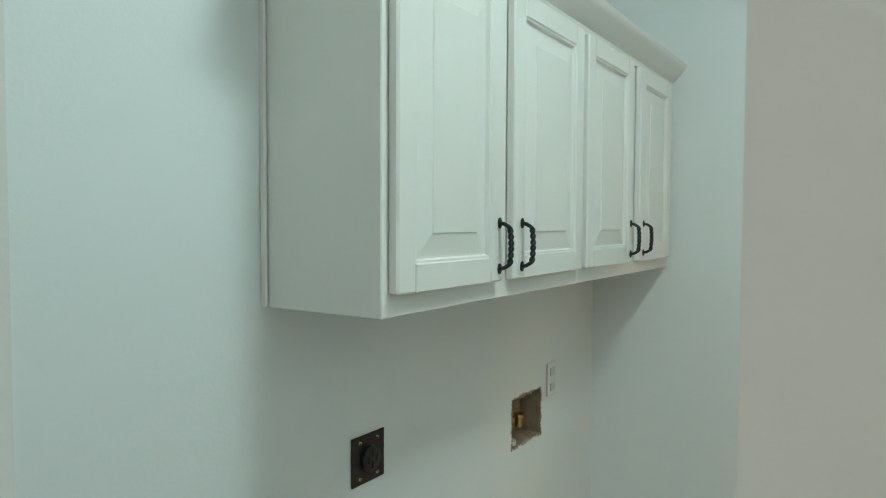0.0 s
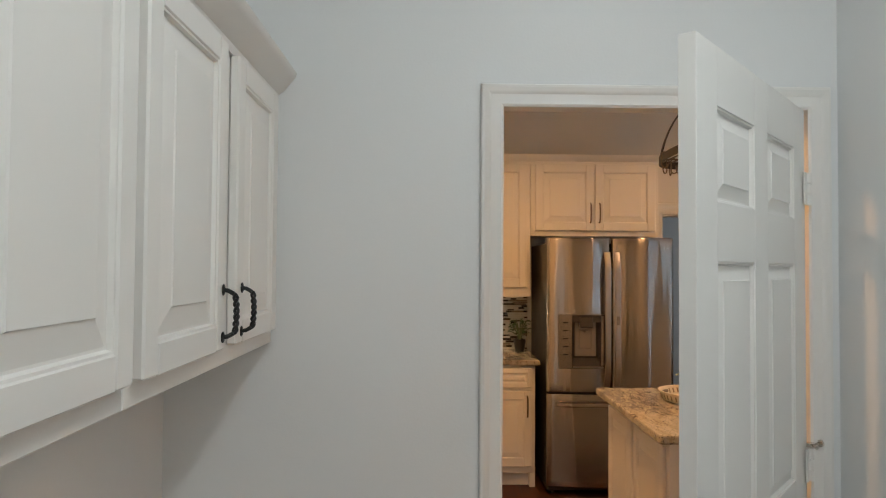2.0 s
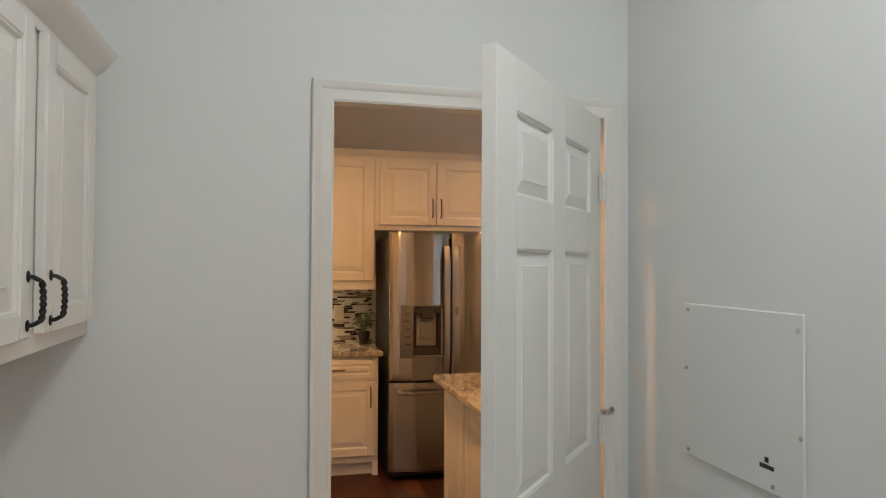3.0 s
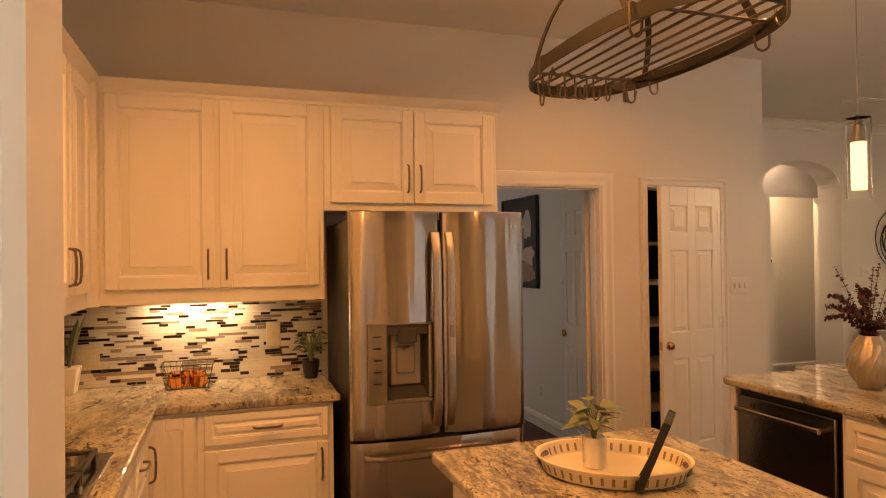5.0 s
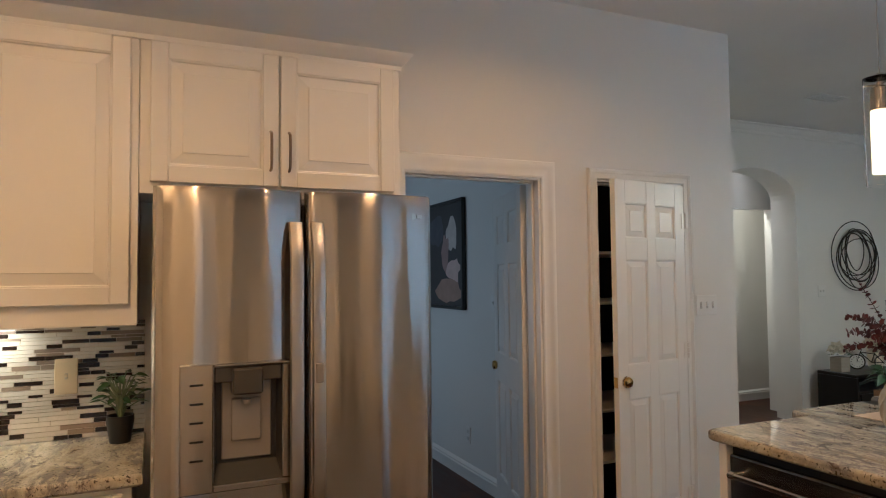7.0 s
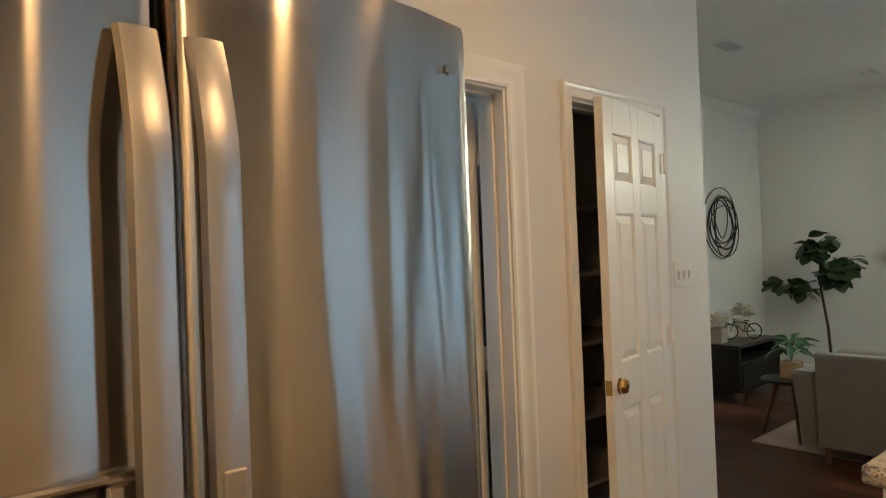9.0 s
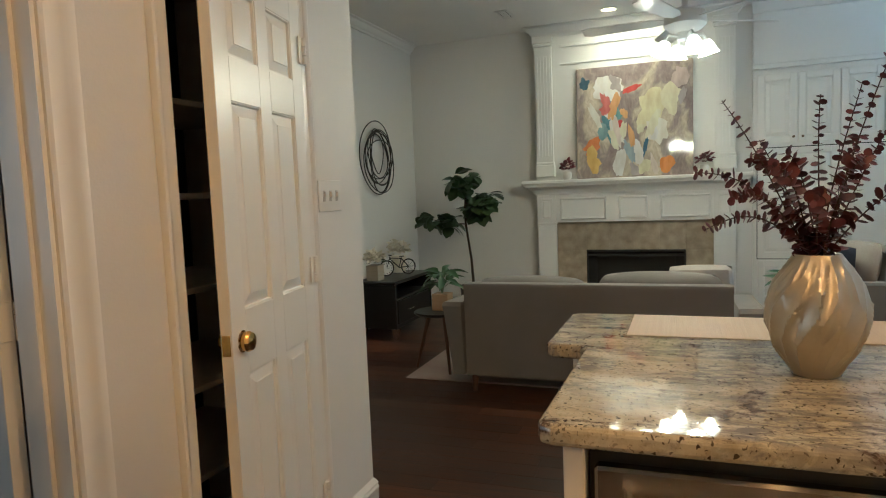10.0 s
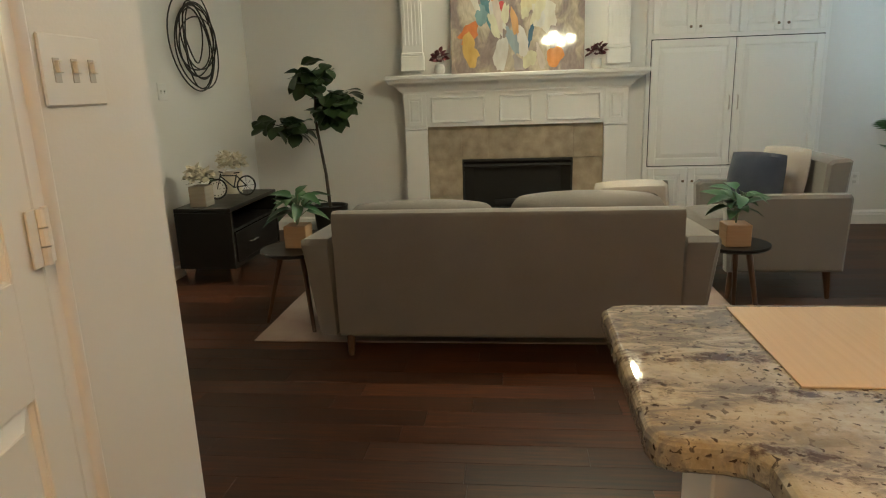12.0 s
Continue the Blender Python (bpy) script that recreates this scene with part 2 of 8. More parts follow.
def granite(name):
    """Cream stone with flowing grey-brown drifts and round dark specks."""
    m, t, s = nodes_of(name)
    xyz = coords(t)
    turn = t.nodes.new("ShaderNodeMapping")
    turn.inputs["Rotation"].default_value = (0, 0, radians(-28))
    turn.inputs["Scale"].default_value = (2.7, 1.0, 1.3)
    t.links.new(xyz, turn.inputs[0])
    flow = turn.outputs[0]

    def nz(src, scale, detail=6.0, rough=0.6, dist=0.0):
        n = add(t, "ShaderNodeTexNoise", Scale=scale, Detail=detail, Roughness=rough, Distortion=dist)
        t.links.new(src, n.inputs[0])
        return n.outputs[0]

    def specks(src, scale, size, keep):
        wob = mix(t, 0.012, src, add_noise(src, 90.0), "ADD")
        v = add(t, "ShaderNodeTexVoronoi", Scale=scale)
        t.links.new(wob, v.inputs[0])
        near = ramp(t, v.outputs["Distance"], [(size, (1, 1, 1)), (size + 0.08, (0, 0, 0))])
        some = ramp(t, v.outputs["Color"], [(keep, (1, 1, 1)), (keep + 0.02, (0, 0, 0))])
        return mix(t, 1.0, near, some, "MULTIPLY")

    def add_noise(src, scale):
        n = add(t, "ShaderNodeTexNoise", Scale=scale, Detail=2.0)
        t.links.new(src, n.inputs[0])
        return n.outputs[1]

    col = ramp(t, nz(flow, 4.2, 8.0, 0.65, 0.7), [(0.30, (0.23, 0.19, 0.13)), (0.43, (0.38, 0.34, 0.25)), (0.56, (0.49, 0.455, 0.36)), (0.70, (0.31, 0.295, 0.25))])
    grains = nz(xyz, 70, 5.0, 0.7)
    col = mix(t, mix(t, 0.55, ramp(t, grains, [(0.52, (0, 0, 0)), (0.66, (1, 1, 1))]), (0, 0, 0)), col, (0.53, 0.50, 0.41))
    col = mix(t, mix(t, 0.45, ramp(t, grains, [(0.34, (1, 1, 1)), (0.45, (0, 0, 0))]), (0, 0, 0)), col, (0.26, 0.215, 0.125))
    drift = ramp(t, nz(flow, 2.0, 9.0, 0.6, 1.1), [(0.44, (0, 0, 0)), (0.56, (1, 1, 1))])
    broken = ramp(t, nz(flow, 15, 8.0, 0.72, 0.8), [(0.42, (0, 0, 0)), (0.55, (1, 1, 1))])
    col = mix(t, mix(t, 1.0, drift, broken, "MULTIPLY"), col, (0.20, 0.185, 0.17))
    veins = ramp(t, nz(flow, 3.1, 10.0, 0.7, 1.6), [(0.545, (0, 0, 0)), (0.60, (1, 1, 1))])
    ragged = ramp(t, nz(xyz, 38, 6.0, 0.75), [(0.43, (0, 0, 0)), (0.55, (1, 1, 1))])
    col = mix(t, mix(t, 1.0, veins, ragged, "MULTIPLY"), col, (0.085, 0.06, 0.052))
    flecks = ramp(t, nz(xyz, 105, 2.0, 0.5, 0.6), [(0.605, (0, 0, 0)), (0.66, (1, 1, 1))])
    where = ramp(t, nz(flow, 5.0, 4.0), [(0.34, (0.35, 0.35, 0.35)), (0.55, (1, 1, 1))])
    col = mix(t, mix(t, 1.0, flecks, where, "MULTIPLY"), col, (0.05, 0.036, 0.03))
    col = mix(t, specks(xyz, 66, 0.20, 0.24), col, (0.06, 0.042, 0.036))
    t.links.new(col, s.inputs["Base Color"])
    s.inputs["Roughness"].default_value = 0.035
    return m


def steel(name, c=(0.47, 0.43, 0.385), rough=0.18, stretch=(420, 420, 2.0)):
    m, t, s = nodes_of(name)
    n = add(t, "ShaderNodeTexNoise", Scale=1.0, Detail=4.0)
    t.links.new(coords(t, stretch), n.inputs[0])
    t.links.new(ramp(t, n.outputs[0], [(0.3, tuple(v * 0.97 for v in c)), (0.7, c)]), s.inputs["Base Color"])
    t.links.new(ramp(t, n.outputs[0], [(0.3, grey(rough - 0.01)), (0.7, grey(rough + 0.01))]), s.inputs["Roughness"])
    s.inputs["Metallic"].default_value = 1.0
    s.inputs["Anisotropic"].default_value = 1.0
    s.inputs["Anisotropic Rotation"].default_value = 0.25
    tg = t.nodes.new("ShaderNodeTangent")
    tg.direction_type, tg.axis = "RADIAL", "Z"
    t.links.new(tg.outputs[0], s.inputs["Tangent"])
    return m


def planks(name):
    m, t, s = nodes_of(name)
    info = t.nodes.new("ShaderNodeObjectInfo")
    geo = t.nodes.new("ShaderNodeNewGeometry")
    c = t.nodes.new("ShaderNodeTexCoord")
    mp = add(t, "ShaderNodeMapping", Scale=(60, 3.2, 20))
    t.links.new(c.outputs["Object"], mp.inputs[0])
    off = add(t, "ShaderNodeCombineXYZ")
    both = t.nodes.new("ShaderNodeMath")
    both.operation = "MULTIPLY_ADD"
    both.inputs[1].default_value = 37.0
    t.links.new(info.outputs["Random"], both.inputs[0])
    t.links.new(geo.outputs["Random Per Island"], both.inputs[2])
    t.links.new(both.outputs[0], off.inputs[1])
    t.links.new(off.outputs[0], mp.inputs["Location"])
    n = add(t, "ShaderNodeTexNoise", Scale=1.0, Detail=7.0, Roughness=0.65, Distortion=0.6)
    t.links.new(mp.outputs[0], n.inputs[0])
    grain = ramp(t, n.outputs[0], [(0.32, (0.022, 0.009, 0.006)), (0.55, (0.058, 0.021, 0.010)), (0.75, (0.105, 0.038, 0.016))])
    pick = t.nodes.new("ShaderNodeMath")
    pick.operation = "FRACT"
    t.links.new(both.outputs[0], pick.inputs[0])
    tone = ramp(t, pick.outputs[0], [(0.0, grey(0.55)), (0.6, grey(0.95)), (1.0, (1.55, 1.45, 1.35))])
    t.links.new(mix(t, 1.0, grain, tone, "MULTIPLY"), s.inputs["Base Color"])
    t.links.new(ramp(t, n.outputs[0], [(0.3, grey(0.36)), (0.75, grey(0.50))]), s.inputs["Roughness"])
    s.inputs["Specular IOR Level"].default_value = 0.28
    relief(t, s, n.outputs[0], 0.12, 0.001)
    return m


def weave(name, c, c2, scale=420.0):
    m, t, s = nodes_of(name)
    xyz = coords(t)
    w = add(t, "ShaderNodeTexNoise", Scale=scale, Detail=2.0)
    b = add(t, "ShaderNodeTexNoise", Scale=6.0, Detail=5.0)
    t.links.new(xyz, w.inputs[0])
    t.links.new(xyz, b.inputs[0])
    col = ramp(t, w.outputs[0], [(0.3, c2), (0.7, c)])
    t.links.new(mix(t, 0.35, col, ramp(t, b.outputs[0], [(0.3, grey(0.75)), (0.7, grey(1.0))]), "MULTIPLY"), s.inputs["Base Color"])
    s.inputs["Roughness"].default_value = 0.9
    s.inputs["Sheen Weight"].default_value = 0.25
    relief(t, s, w.outputs[0], 0.5, 0.0015)
    return m


def leaf_paint(name, c, c2, rough=0.4):
    m, t, s = nodes_of(name)
    info = t.nodes.new("ShaderNodeObjectInfo")
    geo = t.nodes.new("ShaderNodeNewGeometry")
    sm = t.nodes.new("ShaderNodeMath")
    sm.operation = "ADD"
    t.links.new(info.outputs["Random"], sm.inputs[0])
    t.links.new(geo.outputs["Random Per Island"], sm.inputs[1])
    fr = t.nodes.new("ShaderNodeMath")
    fr.operation = "FRACT"
    t.links.new(sm.outputs[0], fr.inputs[0])
    n = add(t, "ShaderNodeTexNoise", Scale=30.0, Detail=4.0)
    t.links.new(coords(t), n.inputs[0])
    col = mix(t, 0.4, ramp(t, fr.outputs[0], [(0.0, c), (1.0, c2)]), ramp(t, n.outputs[0], [(0.3, c), (0.7, c2)]))
    t.links.new(col, s.inputs["Base Color"])
    s.inputs["Roughness"].default_value = rough
    s.inputs["Subsurface Weight"].default_value = 0.0
    relief(t, s, n.outputs[0], 0.15, 0.001)
    return m


def canvas(name):
    """Loose strokes of many colours on a mauve-grey ground."""
    m, t, s = nodes_of(name)
    xyz = coords(t)
    warp = add(t, "ShaderNodeTexNoise", Scale=3.0, Detail=3.0)
    t.links.new(xyz, warp.inputs[0])
    moved = mix(t, 0.22, xyz, warp.outputs[1], "ADD")
    mp = add(t, "ShaderNodeMapping", Scale=(1, 1.5, 0.8))
    t.links.new(moved, mp.inputs[0])
    soft = add(t, "ShaderNodeTexNoise", Scale=2.6, Detail=4.0, Distortion=1.2)
    t.links.new(mp.outputs[0], soft.inputs[0])
    col = ramp(t, soft.outputs[0], [(0.34, (0.27, 0.215, 0.205)), (0.50, (0.34, 0.28, 0.26)), (0.60, (0.54, 0.46, 0.35)), (0.70, (0.66, 0.58, 0.46))])
    streak = add(t, "ShaderNodeTexNoise", Scale=26.0, Detail=5.0)
    t.links.new(mp.outputs[0], streak.inputs[0])
    col = mix(t, 0.5, col, ramp(t, streak.outputs[0], [(0.3, grey(0.6)), (0.7, grey(1.15))]), "MULTIPLY")
    t.links.new(col, s.inputs["Base Color"])
    s.inputs["Roughness"].default_value = 0.07
    relief(t, s, streak.outputs[0], 0.03, 0.001)
    return m


M_WALL = plain("wall_paint", (0.74, 0.725, 0.69), 0.55, 0, (0.72, 0.70, 0.665), 1.3, bump=0.22, bscale=130, distance=0.0015)
M_LAUNDRY = plain("laundry_paint", (0.78, 0.79, 0.785), 0.5, 0, (0.76, 0.77, 0.765), 1.3, bump=0.22, bscale=130, distance=0.0015)
M_CEIL = plain("ceiling_paint", (0.79, 0.775, 0.745), 0.7, 0, None, 2.0, bump=0.4, bscale=90, distance=0.003)
M_TRIM = plain("white_trim_paint", (0.80, 0.785, 0.75), 0.32, 0, (0.785, 0.77, 0.735), 1.5, bump=0.04, bscale=45, rvar=0.03, soft=True)
M_CAB = plain("white_cabinet_paint", (0.80, 0.78, 0.74), 0.34, 0, (0.785, 0.765, 0.725), 1.5, bump=0.04, bscale=45, rvar=0.03, soft=True)
M_GRANITE = granite("speckled_granite")
M_STEEL = steel("brushed_steel")
M_STEEL_H = steel("brushed_steel_across", (0.27, 0.25, 0.235), 0.22, (1.5, 1.5, 220))
M_CHROME = plain("polished_nickel", (0.62, 0.58, 0.52), 0.18, 1.0, None, 20)
M_BRASS = plain("polished_brass", (0.70, 0.46, 0.16), 0.16, 1.0, (0.60, 0.38, 0.12), 25)
M_IRON = plain("black_iron", (0.014, 0.013, 0.012), 0.5, 0.15, (0.03, 0.028, 0.026), 30, bump=0.15, bscale=80)
M_PEWTER = plain("dark_hammered_iron", (0.035, 0.038, 0.04), 0.38, 0.8, (0.06, 0.06, 0.06), 60, bump=0.3, bscale=120)
M_BRONZE = plain("brushed_bronze", (0.22, 0.17, 0.13), 0.33, 1.0, None, 30)
M_BLACK = plain("black_plastic", (0.012, 0.012, 0.012), 0.4)
# Near-black standing for shade in hollows and gaps; also colours control marks.
M_DARK = plain("shade_and_mark_black", (0.01, 0.01, 0.01), 0.9)
M_FLOOR = planks("dark_hardwood")
M_UNDER = plain("dark_subfloor", (0.012, 0.007, 0.005), 0.7)
M_LFLOOR = plain("laundry_tile", (0.60, 0.57, 0.53), 0.4, 0, (0.52, 0.49, 0.45), 4)
M_GROUT = plain("pale_grout", (0.62, 0.58, 0.50), 0.8, 0, None, 20)
M_T_WHITE = plain("white_marble_strip", (0.78, 0.76, 0.71), 0.22, 0, (0.62, 0.60, 0.56), 10, random=0.16)
M_T_DARK = plain("dark_glass_strip", (0.013, 0.008, 0.007), 0.10, 0, (0.03, 0.018, 0.015), 14, random=0.3)
M_T_TAN = plain("taupe_glass_strip", (0.24, 0.19, 0.15), 0.15, 0, (0.36, 0.30, 0.25), 14, random=0.4)
M_HEARTH = plain("tumbled_stone_tile", (0.56, 0.47, 0.34), 0.5, 0, (0.24, 0.19, 0.13), 11, bump=0.3, bscale=40, random=0.14)
M_SOOT = plain("firebox_black", (0.012, 0.011, 0.01), 0.85, 0, (0.02, 0.018, 0.016), 10, bump=0.4, bscale=30)
M_SOFA = weave("taupe_upholstery", (0.215, 0.197, 0.182), (0.145, 0.132, 0.121))
M_NAVY = weave("navy_fabric", (0.020, 0.028, 0.055), (0.010, 0.014, 0.03))
M_CREAM = weave("cream_fabric", (0.46, 0.42, 0.38), (0.34, 0.31, 0.28))
M_WOODLEG = plain("walnut_leg", (0.10, 0.045, 0.022), 0.4, 0, (0.06, 0.028, 0.015), 5, (12, 12, 1))
M_TABLE = plain("black_stained_wood", (0.010, 0.009, 0.008), 0.34, 0, (0.014, 0.012, 0.011), 4, (10, 1, 10))
M_TABLE.node_tree.nodes["Principled BSDF"].inputs["Specular IOR Level"].default_value = 0.25
M_POTWOOD = plain("pale_wood_pot", (0.48, 0.33, 0.20), 0.55, 0, (0.40, 0.26, 0.15), 6, (1, 1, 12))
M_MAT = plain("woven_bamboo_mat", (0.58, 0.47, 0.34), 0.6, 0, (0.52, 0.41, 0.29), 3, (1, 60, 1), bump=0.4, bscale=6)
M_LEAF = leaf_paint("dark_fig_leaf", (0.022, 0.045, 0.018), (0.05, 0.085, 0.03))
M_PALM = leaf_paint("bright_split_leaf", (0.03, 0.11, 0.03), (0.09, 0.24, 0.05))
M_SAGE = leaf_paint("dusty_green_leaf", (0.10, 0.15, 0.09), (0.22, 0.25, 0.15), 0.6)
M_EUCA = leaf_paint("burgundy_leaf", (0.035, 0.009, 0.013), (0.14, 0.030, 0.034), 0.5)
M_STEM = plain("brown_stem", (0.06, 0.03, 0.02), 0.7)
M_TRUNK = plain("grey_bark", (0.035, 0.025, 0.02), 0.85, 0, (0.06, 0.045, 0.035), 30, bump=0.5, bscale=90)
M_GOLD = plain("pale_gold_leaf", (0.57, 0.52, 0.42), 0.33, 0.75, (0.38, 0.335, 0.25), 11, bump=0.3, bscale=55)
M_PETAL = plain("cream_petal", (0.75, 0.70, 0.58), 0.7, 0, (0.62, 0.57, 0.42), 12)
M_CERAMIC = plain("white_ceramic", (0.76, 0.73, 0.68), 0.28)
M_ENAMEL = plain("cream_enamel", (0.74, 0.68, 0.55), 0.35, 0, (0.64, 0.57, 0.43), 9)
M_AMBER = glass("amber_glass", (0.95, 0.40, 0.14), 0.04)
M_SOIL = plain("potting_soil", (0.03, 0.02, 0.015), 0.95, bump=0.6, bscale=120)
M_PLASTER = plain("torn_plaster", (0.42, 0.34, 0.24), 0.9, 0, (0.18, 0.12, 0.07), 25, bump=0.7, bscale=60)
M_GLASS = glass("clear_glass")
M_FROST = glow("lit_frosted_glass", (1.0, 0.72, 0.42), 1.8)
M_SHADE = glow("lit_fan_shade", (1.0, 0.90, 0.74), 2.6)
M_CAN = glow("lit_recessed_lens", (1.0, 0.78, 0.50), 8.0)
M_CANW = glow("lit_white_lens", (1.0, 0.95, 0.88), 8.0)
M_DAYBACK = glow("outdoor_brightness", (0.80, 0.90, 1.0), 3.0)
M_BLIND = plain("white_blind_slat", (0.78, 0.80, 0.82), 0.45)
M_SHEER = plain("white_curtain_cloth", (0.85, 0.86, 0.87), 0.85, 0, (0.80, 0.81, 0.82), 8, bump=0.3, bscale=200)
mt = M_SHEER.node_tree
tr = add(mt, "ShaderNodeBsdfTranslucent", Color=(0.8, 0.82, 0.85, 1))
mx = add(mt, "ShaderNodeMixShader", Fac=0.5)
mt.links.new(mt.nodes["Principled BSDF"].outputs[0], mx.inputs[1])
mt.links.new(tr.outputs[0], mx.inputs[2])
mt.links.new(mx.outputs[0], mt.nodes["Material Output"].inputs[0])
M_RUG = plain("faded_rug_pile", (0.50, 0.43, 0.38), 0.95, 0, (0.30, 0.20, 0.17), 3.2, bump=0.6, bscale=220, distance=0.004)
M_ALMOND = plain("almond_plastic", (0.66, 0.57, 0.40), 0.35)
M_WHITEPL = plain("white_plastic", (0.76, 0.75, 0.72), 0.35)
M_ART2 = plain("dark_abstract_canvas", (0.015, 0.015, 0.018), 0.5, 0, (0.42, 0.30, 0.27), 4.5)
M_ART = canvas("abstract_canvas")

# ---- structure ----
CEIL = 3.01


def wall_x(name, y0, y1, x0, x1, openings, material, label, top=CEIL):
    """A wall along x between y0 and y1; openings are (x0, x1, z0, z1)."""
    bm = bmesh.new()
    x = x0
    for a, c, z0, z1 in sorted(openings):
        box(bm, x, y0, 0, a, y1, top)
        if z0 > 0:
            box(bm, a, y0, 0, c, y1, z0)
        box(bm, a, y0, z1, c, y1, top)
        x = c
    box(bm, x, y0, 0, x1, y1, top)
    bmesh.ops.remove_doubles(bm, verts=bm.verts, dist=0.0001)
    return setting(name, bm, material, label, "wall", smooth=False)


def wall_y(name, x0, x1, y0, y1, openings, material, label, top=CEIL):
    bm = bmesh.new()
    y = y0
    for a, c, z0, z1 in sorted(openings):
        box(bm, x0, y, 0, x1, a, top)
        if z0 > 0:
            box(bm, x0, a, 0, x1, c, z0)
        box(bm, x0, a, z1, x1, c, top)
        y = c
    box(bm, x0, y, 0, x1, y1, top)
    bmesh.ops.remove_doubles(bm, verts=bm.verts, dist=0.0001)
    return setting(name, bm, material, label, "wall", smooth=False)


wall_y("wall_laundry_west", -0.98, -0.86, -1.2, 3.30, [(2.617, 2.828, 0.80, 0.963)], M_LAUNDRY, "white painted laundry wall with a cut-out for the washer box")
wall_y("wall_laundry_east", 1.03, 1.12, -1.2, 3.30, [], M_LAUNDRY, "white painted laundry wall beside the door")
wall_x("wall_laundry_entry", 0.87, 0.955, -0.86, 1.03, [(-0.315, 0.115, 0, 2.05)], M_WALL, "beige painted wall round the laundry entry")
wall_x("wall_hall_back", -1.3, -1.2, -0.98, 1.12, [], M_WALL, "plain wall closing the hall")
LD = (0.078, 0.938, 2.035)
wall_x("wall_laundry_north", 3.30, 3.345, -0.98, 1.12, [(LD[0] - 0.012, LD[1] + 0.012, 0, LD[2] + 0.012)], M_LAUNDRY, "white painted laundry wall with a doorway to the kitchen")
D2, D3 = (1.780, 2.551, 2.034), (2.914, 3.531, 2.047)
wall_y("wall_kitchen_west", -0.93, -0.81, 3.345, 6.785, [], M_WALL, "light painted kitchen wall above the counter")
wall_x("wall_kitchen_north", 6.85, 6.97, -0.93, 3.945, [(D2[0], D2[1], 0, D2[2]), (D3[0], D3[1], 0, D3[2])], M_WALL, "light painted kitchen wall with two doorways")
bm = bmesh.new()
box(bm, -0.93, 6.785, 0, 1.55, 6.8495, 2.42)
setting("wall_kitchen_furring", bm, M_WALL, "light painted wall lining behind the cabinets", "wall", smooth=False)
wall_y("wall_living_return", 3.825, 3.945, 6.97, 8.55, [], M_WALL, "light painted return wall of the pantry")
wall_y("wall_living_east", 8.62, 8.74, 2.68, 8.55, [], M_WALL, "light painted living room wall behind the fireplace")
WZ = (0.28, 2.36)
wall_x("wall_window", 2.56, 2.68, 1.12, 8.74, [(a, c, *WZ) for a, c in WINDOWS], M_WALL, "light painted wall with tall windows")

# arched wall of the living room
AX0, AX1, ASP, ATOP, AB = 5.60, 6.715, 2.29, 2.575, 8.85
bm = bmesh.new()
arch = [(AX0, 0.0)] + [((AX0 + AX1) / 2 - (AX1 - AX0) / 2 * math.cos(math.pi * k / 18), ASP + (ATOP - ASP) * math.sin(math.pi * k / 18)) for k in range(19)] + [(AX1, 0.0)]
box(bm, 3.74, 8.55, 0, AX0, AB, CEIL)
box(bm, AX1, 8.55, 0, 8.74, AB, CEIL)
for (xa, za), (xb, zb) in zip(arch[1:-1], arch[2:-1]):
    v = [bm.verts.new((x, y, z)) for y in (8.55, AB) for x, z in ((xa, za), (xb, zb), (xb, CEIL), (xa, CEIL))]
    for f in ((0, 1, 2, 3), (4, 5, 6, 7), (0, 1, 5, 4), (2, 3, 7, 6)):
        bm.faces.new([v[i] for i in f])
bmesh.ops.remove_doubles(bm, verts=bm.verts, dist=0.0005)
setting("wall_living_north", bm, M_WALL, "light painted living room wall with an arched opening", "wall", smooth=False)

# spaces behind the openings
wall_y("wall_back_room_east", 2.845, 2.91, 6.97, 10.2, [], M_WALL, "pale wall of the back room behind the open door")
wall_x("wall_back_room_north", 10.2, 10.3, 0.2, 2.91, [], M_WALL, "pale end wall of the back room")
wall_y("wall_back_room_west", 0.2, 0.3, 6.97, 10.2, [], M_WALL, "plain wall closing the back room")
# Back wall coloured near-black in place of the pantry's own shade.
wall_x("wall_pantry_back", 7.62, 7.70, 2.91, 3.825, [], M_DARK, "pantry back wall coloured black for its shade")
wall_x("wall_foyer_middle", 9.06, 9.16, 4.4, 8.1, [(6.215, 6.985, 0, 2.23)], M_WALL, "light wall of the foyer with a square opening")
wall_x("wall_foyer_back", 9.66, 9.76, 4.4, 8.1, [], M_WALL, "light wall at the end of the foyer")
wall_y("wall_foyer_west", 4.3, 4.4, 8.85, 9.76, [], M_WALL, "plain wall closing the foyer")
wall_y("wall_foyer_east", 8.1, 8.2, 8.85, 9.76, [], M_WALL, "plain wall closing the foyer")

bm = bmesh.new()
box(bm, -1.0, -1.3, CEIL, 8.76, 8.67, CEIL + 0.1)
setting("ceiling", bm, M_CEIL, "flat textured light ceiling", "ceiling", smooth=False)
bm = bmesh.new()
box(bm, 0.2, 6.905, CEIL + 0.11, 3.74, 10.3, CEIL + 0.2)
box(bm, 4.3, 8.68, CEIL + 0.002, 8.2, 9.76, CEIL + 0.11)
setting("ceiling_back", bm, M_CEIL, "light ceiling over the back rooms", "ceiling", smooth=False)
bm = bmesh.new()
box(bm, -1.0, -1.3, -0.12, 8.76, 10.3, -0.012)
setting("floor", bm, M_UNDER, "dark brown hardwood floor of long planks", "floor", smooth=False)
FLOOR = bpy.data.objects["floor"]
bm = bmesh.new()
box(bm, -0.86, -1.2, -0.012, 1.03, 3.36, -0.004)
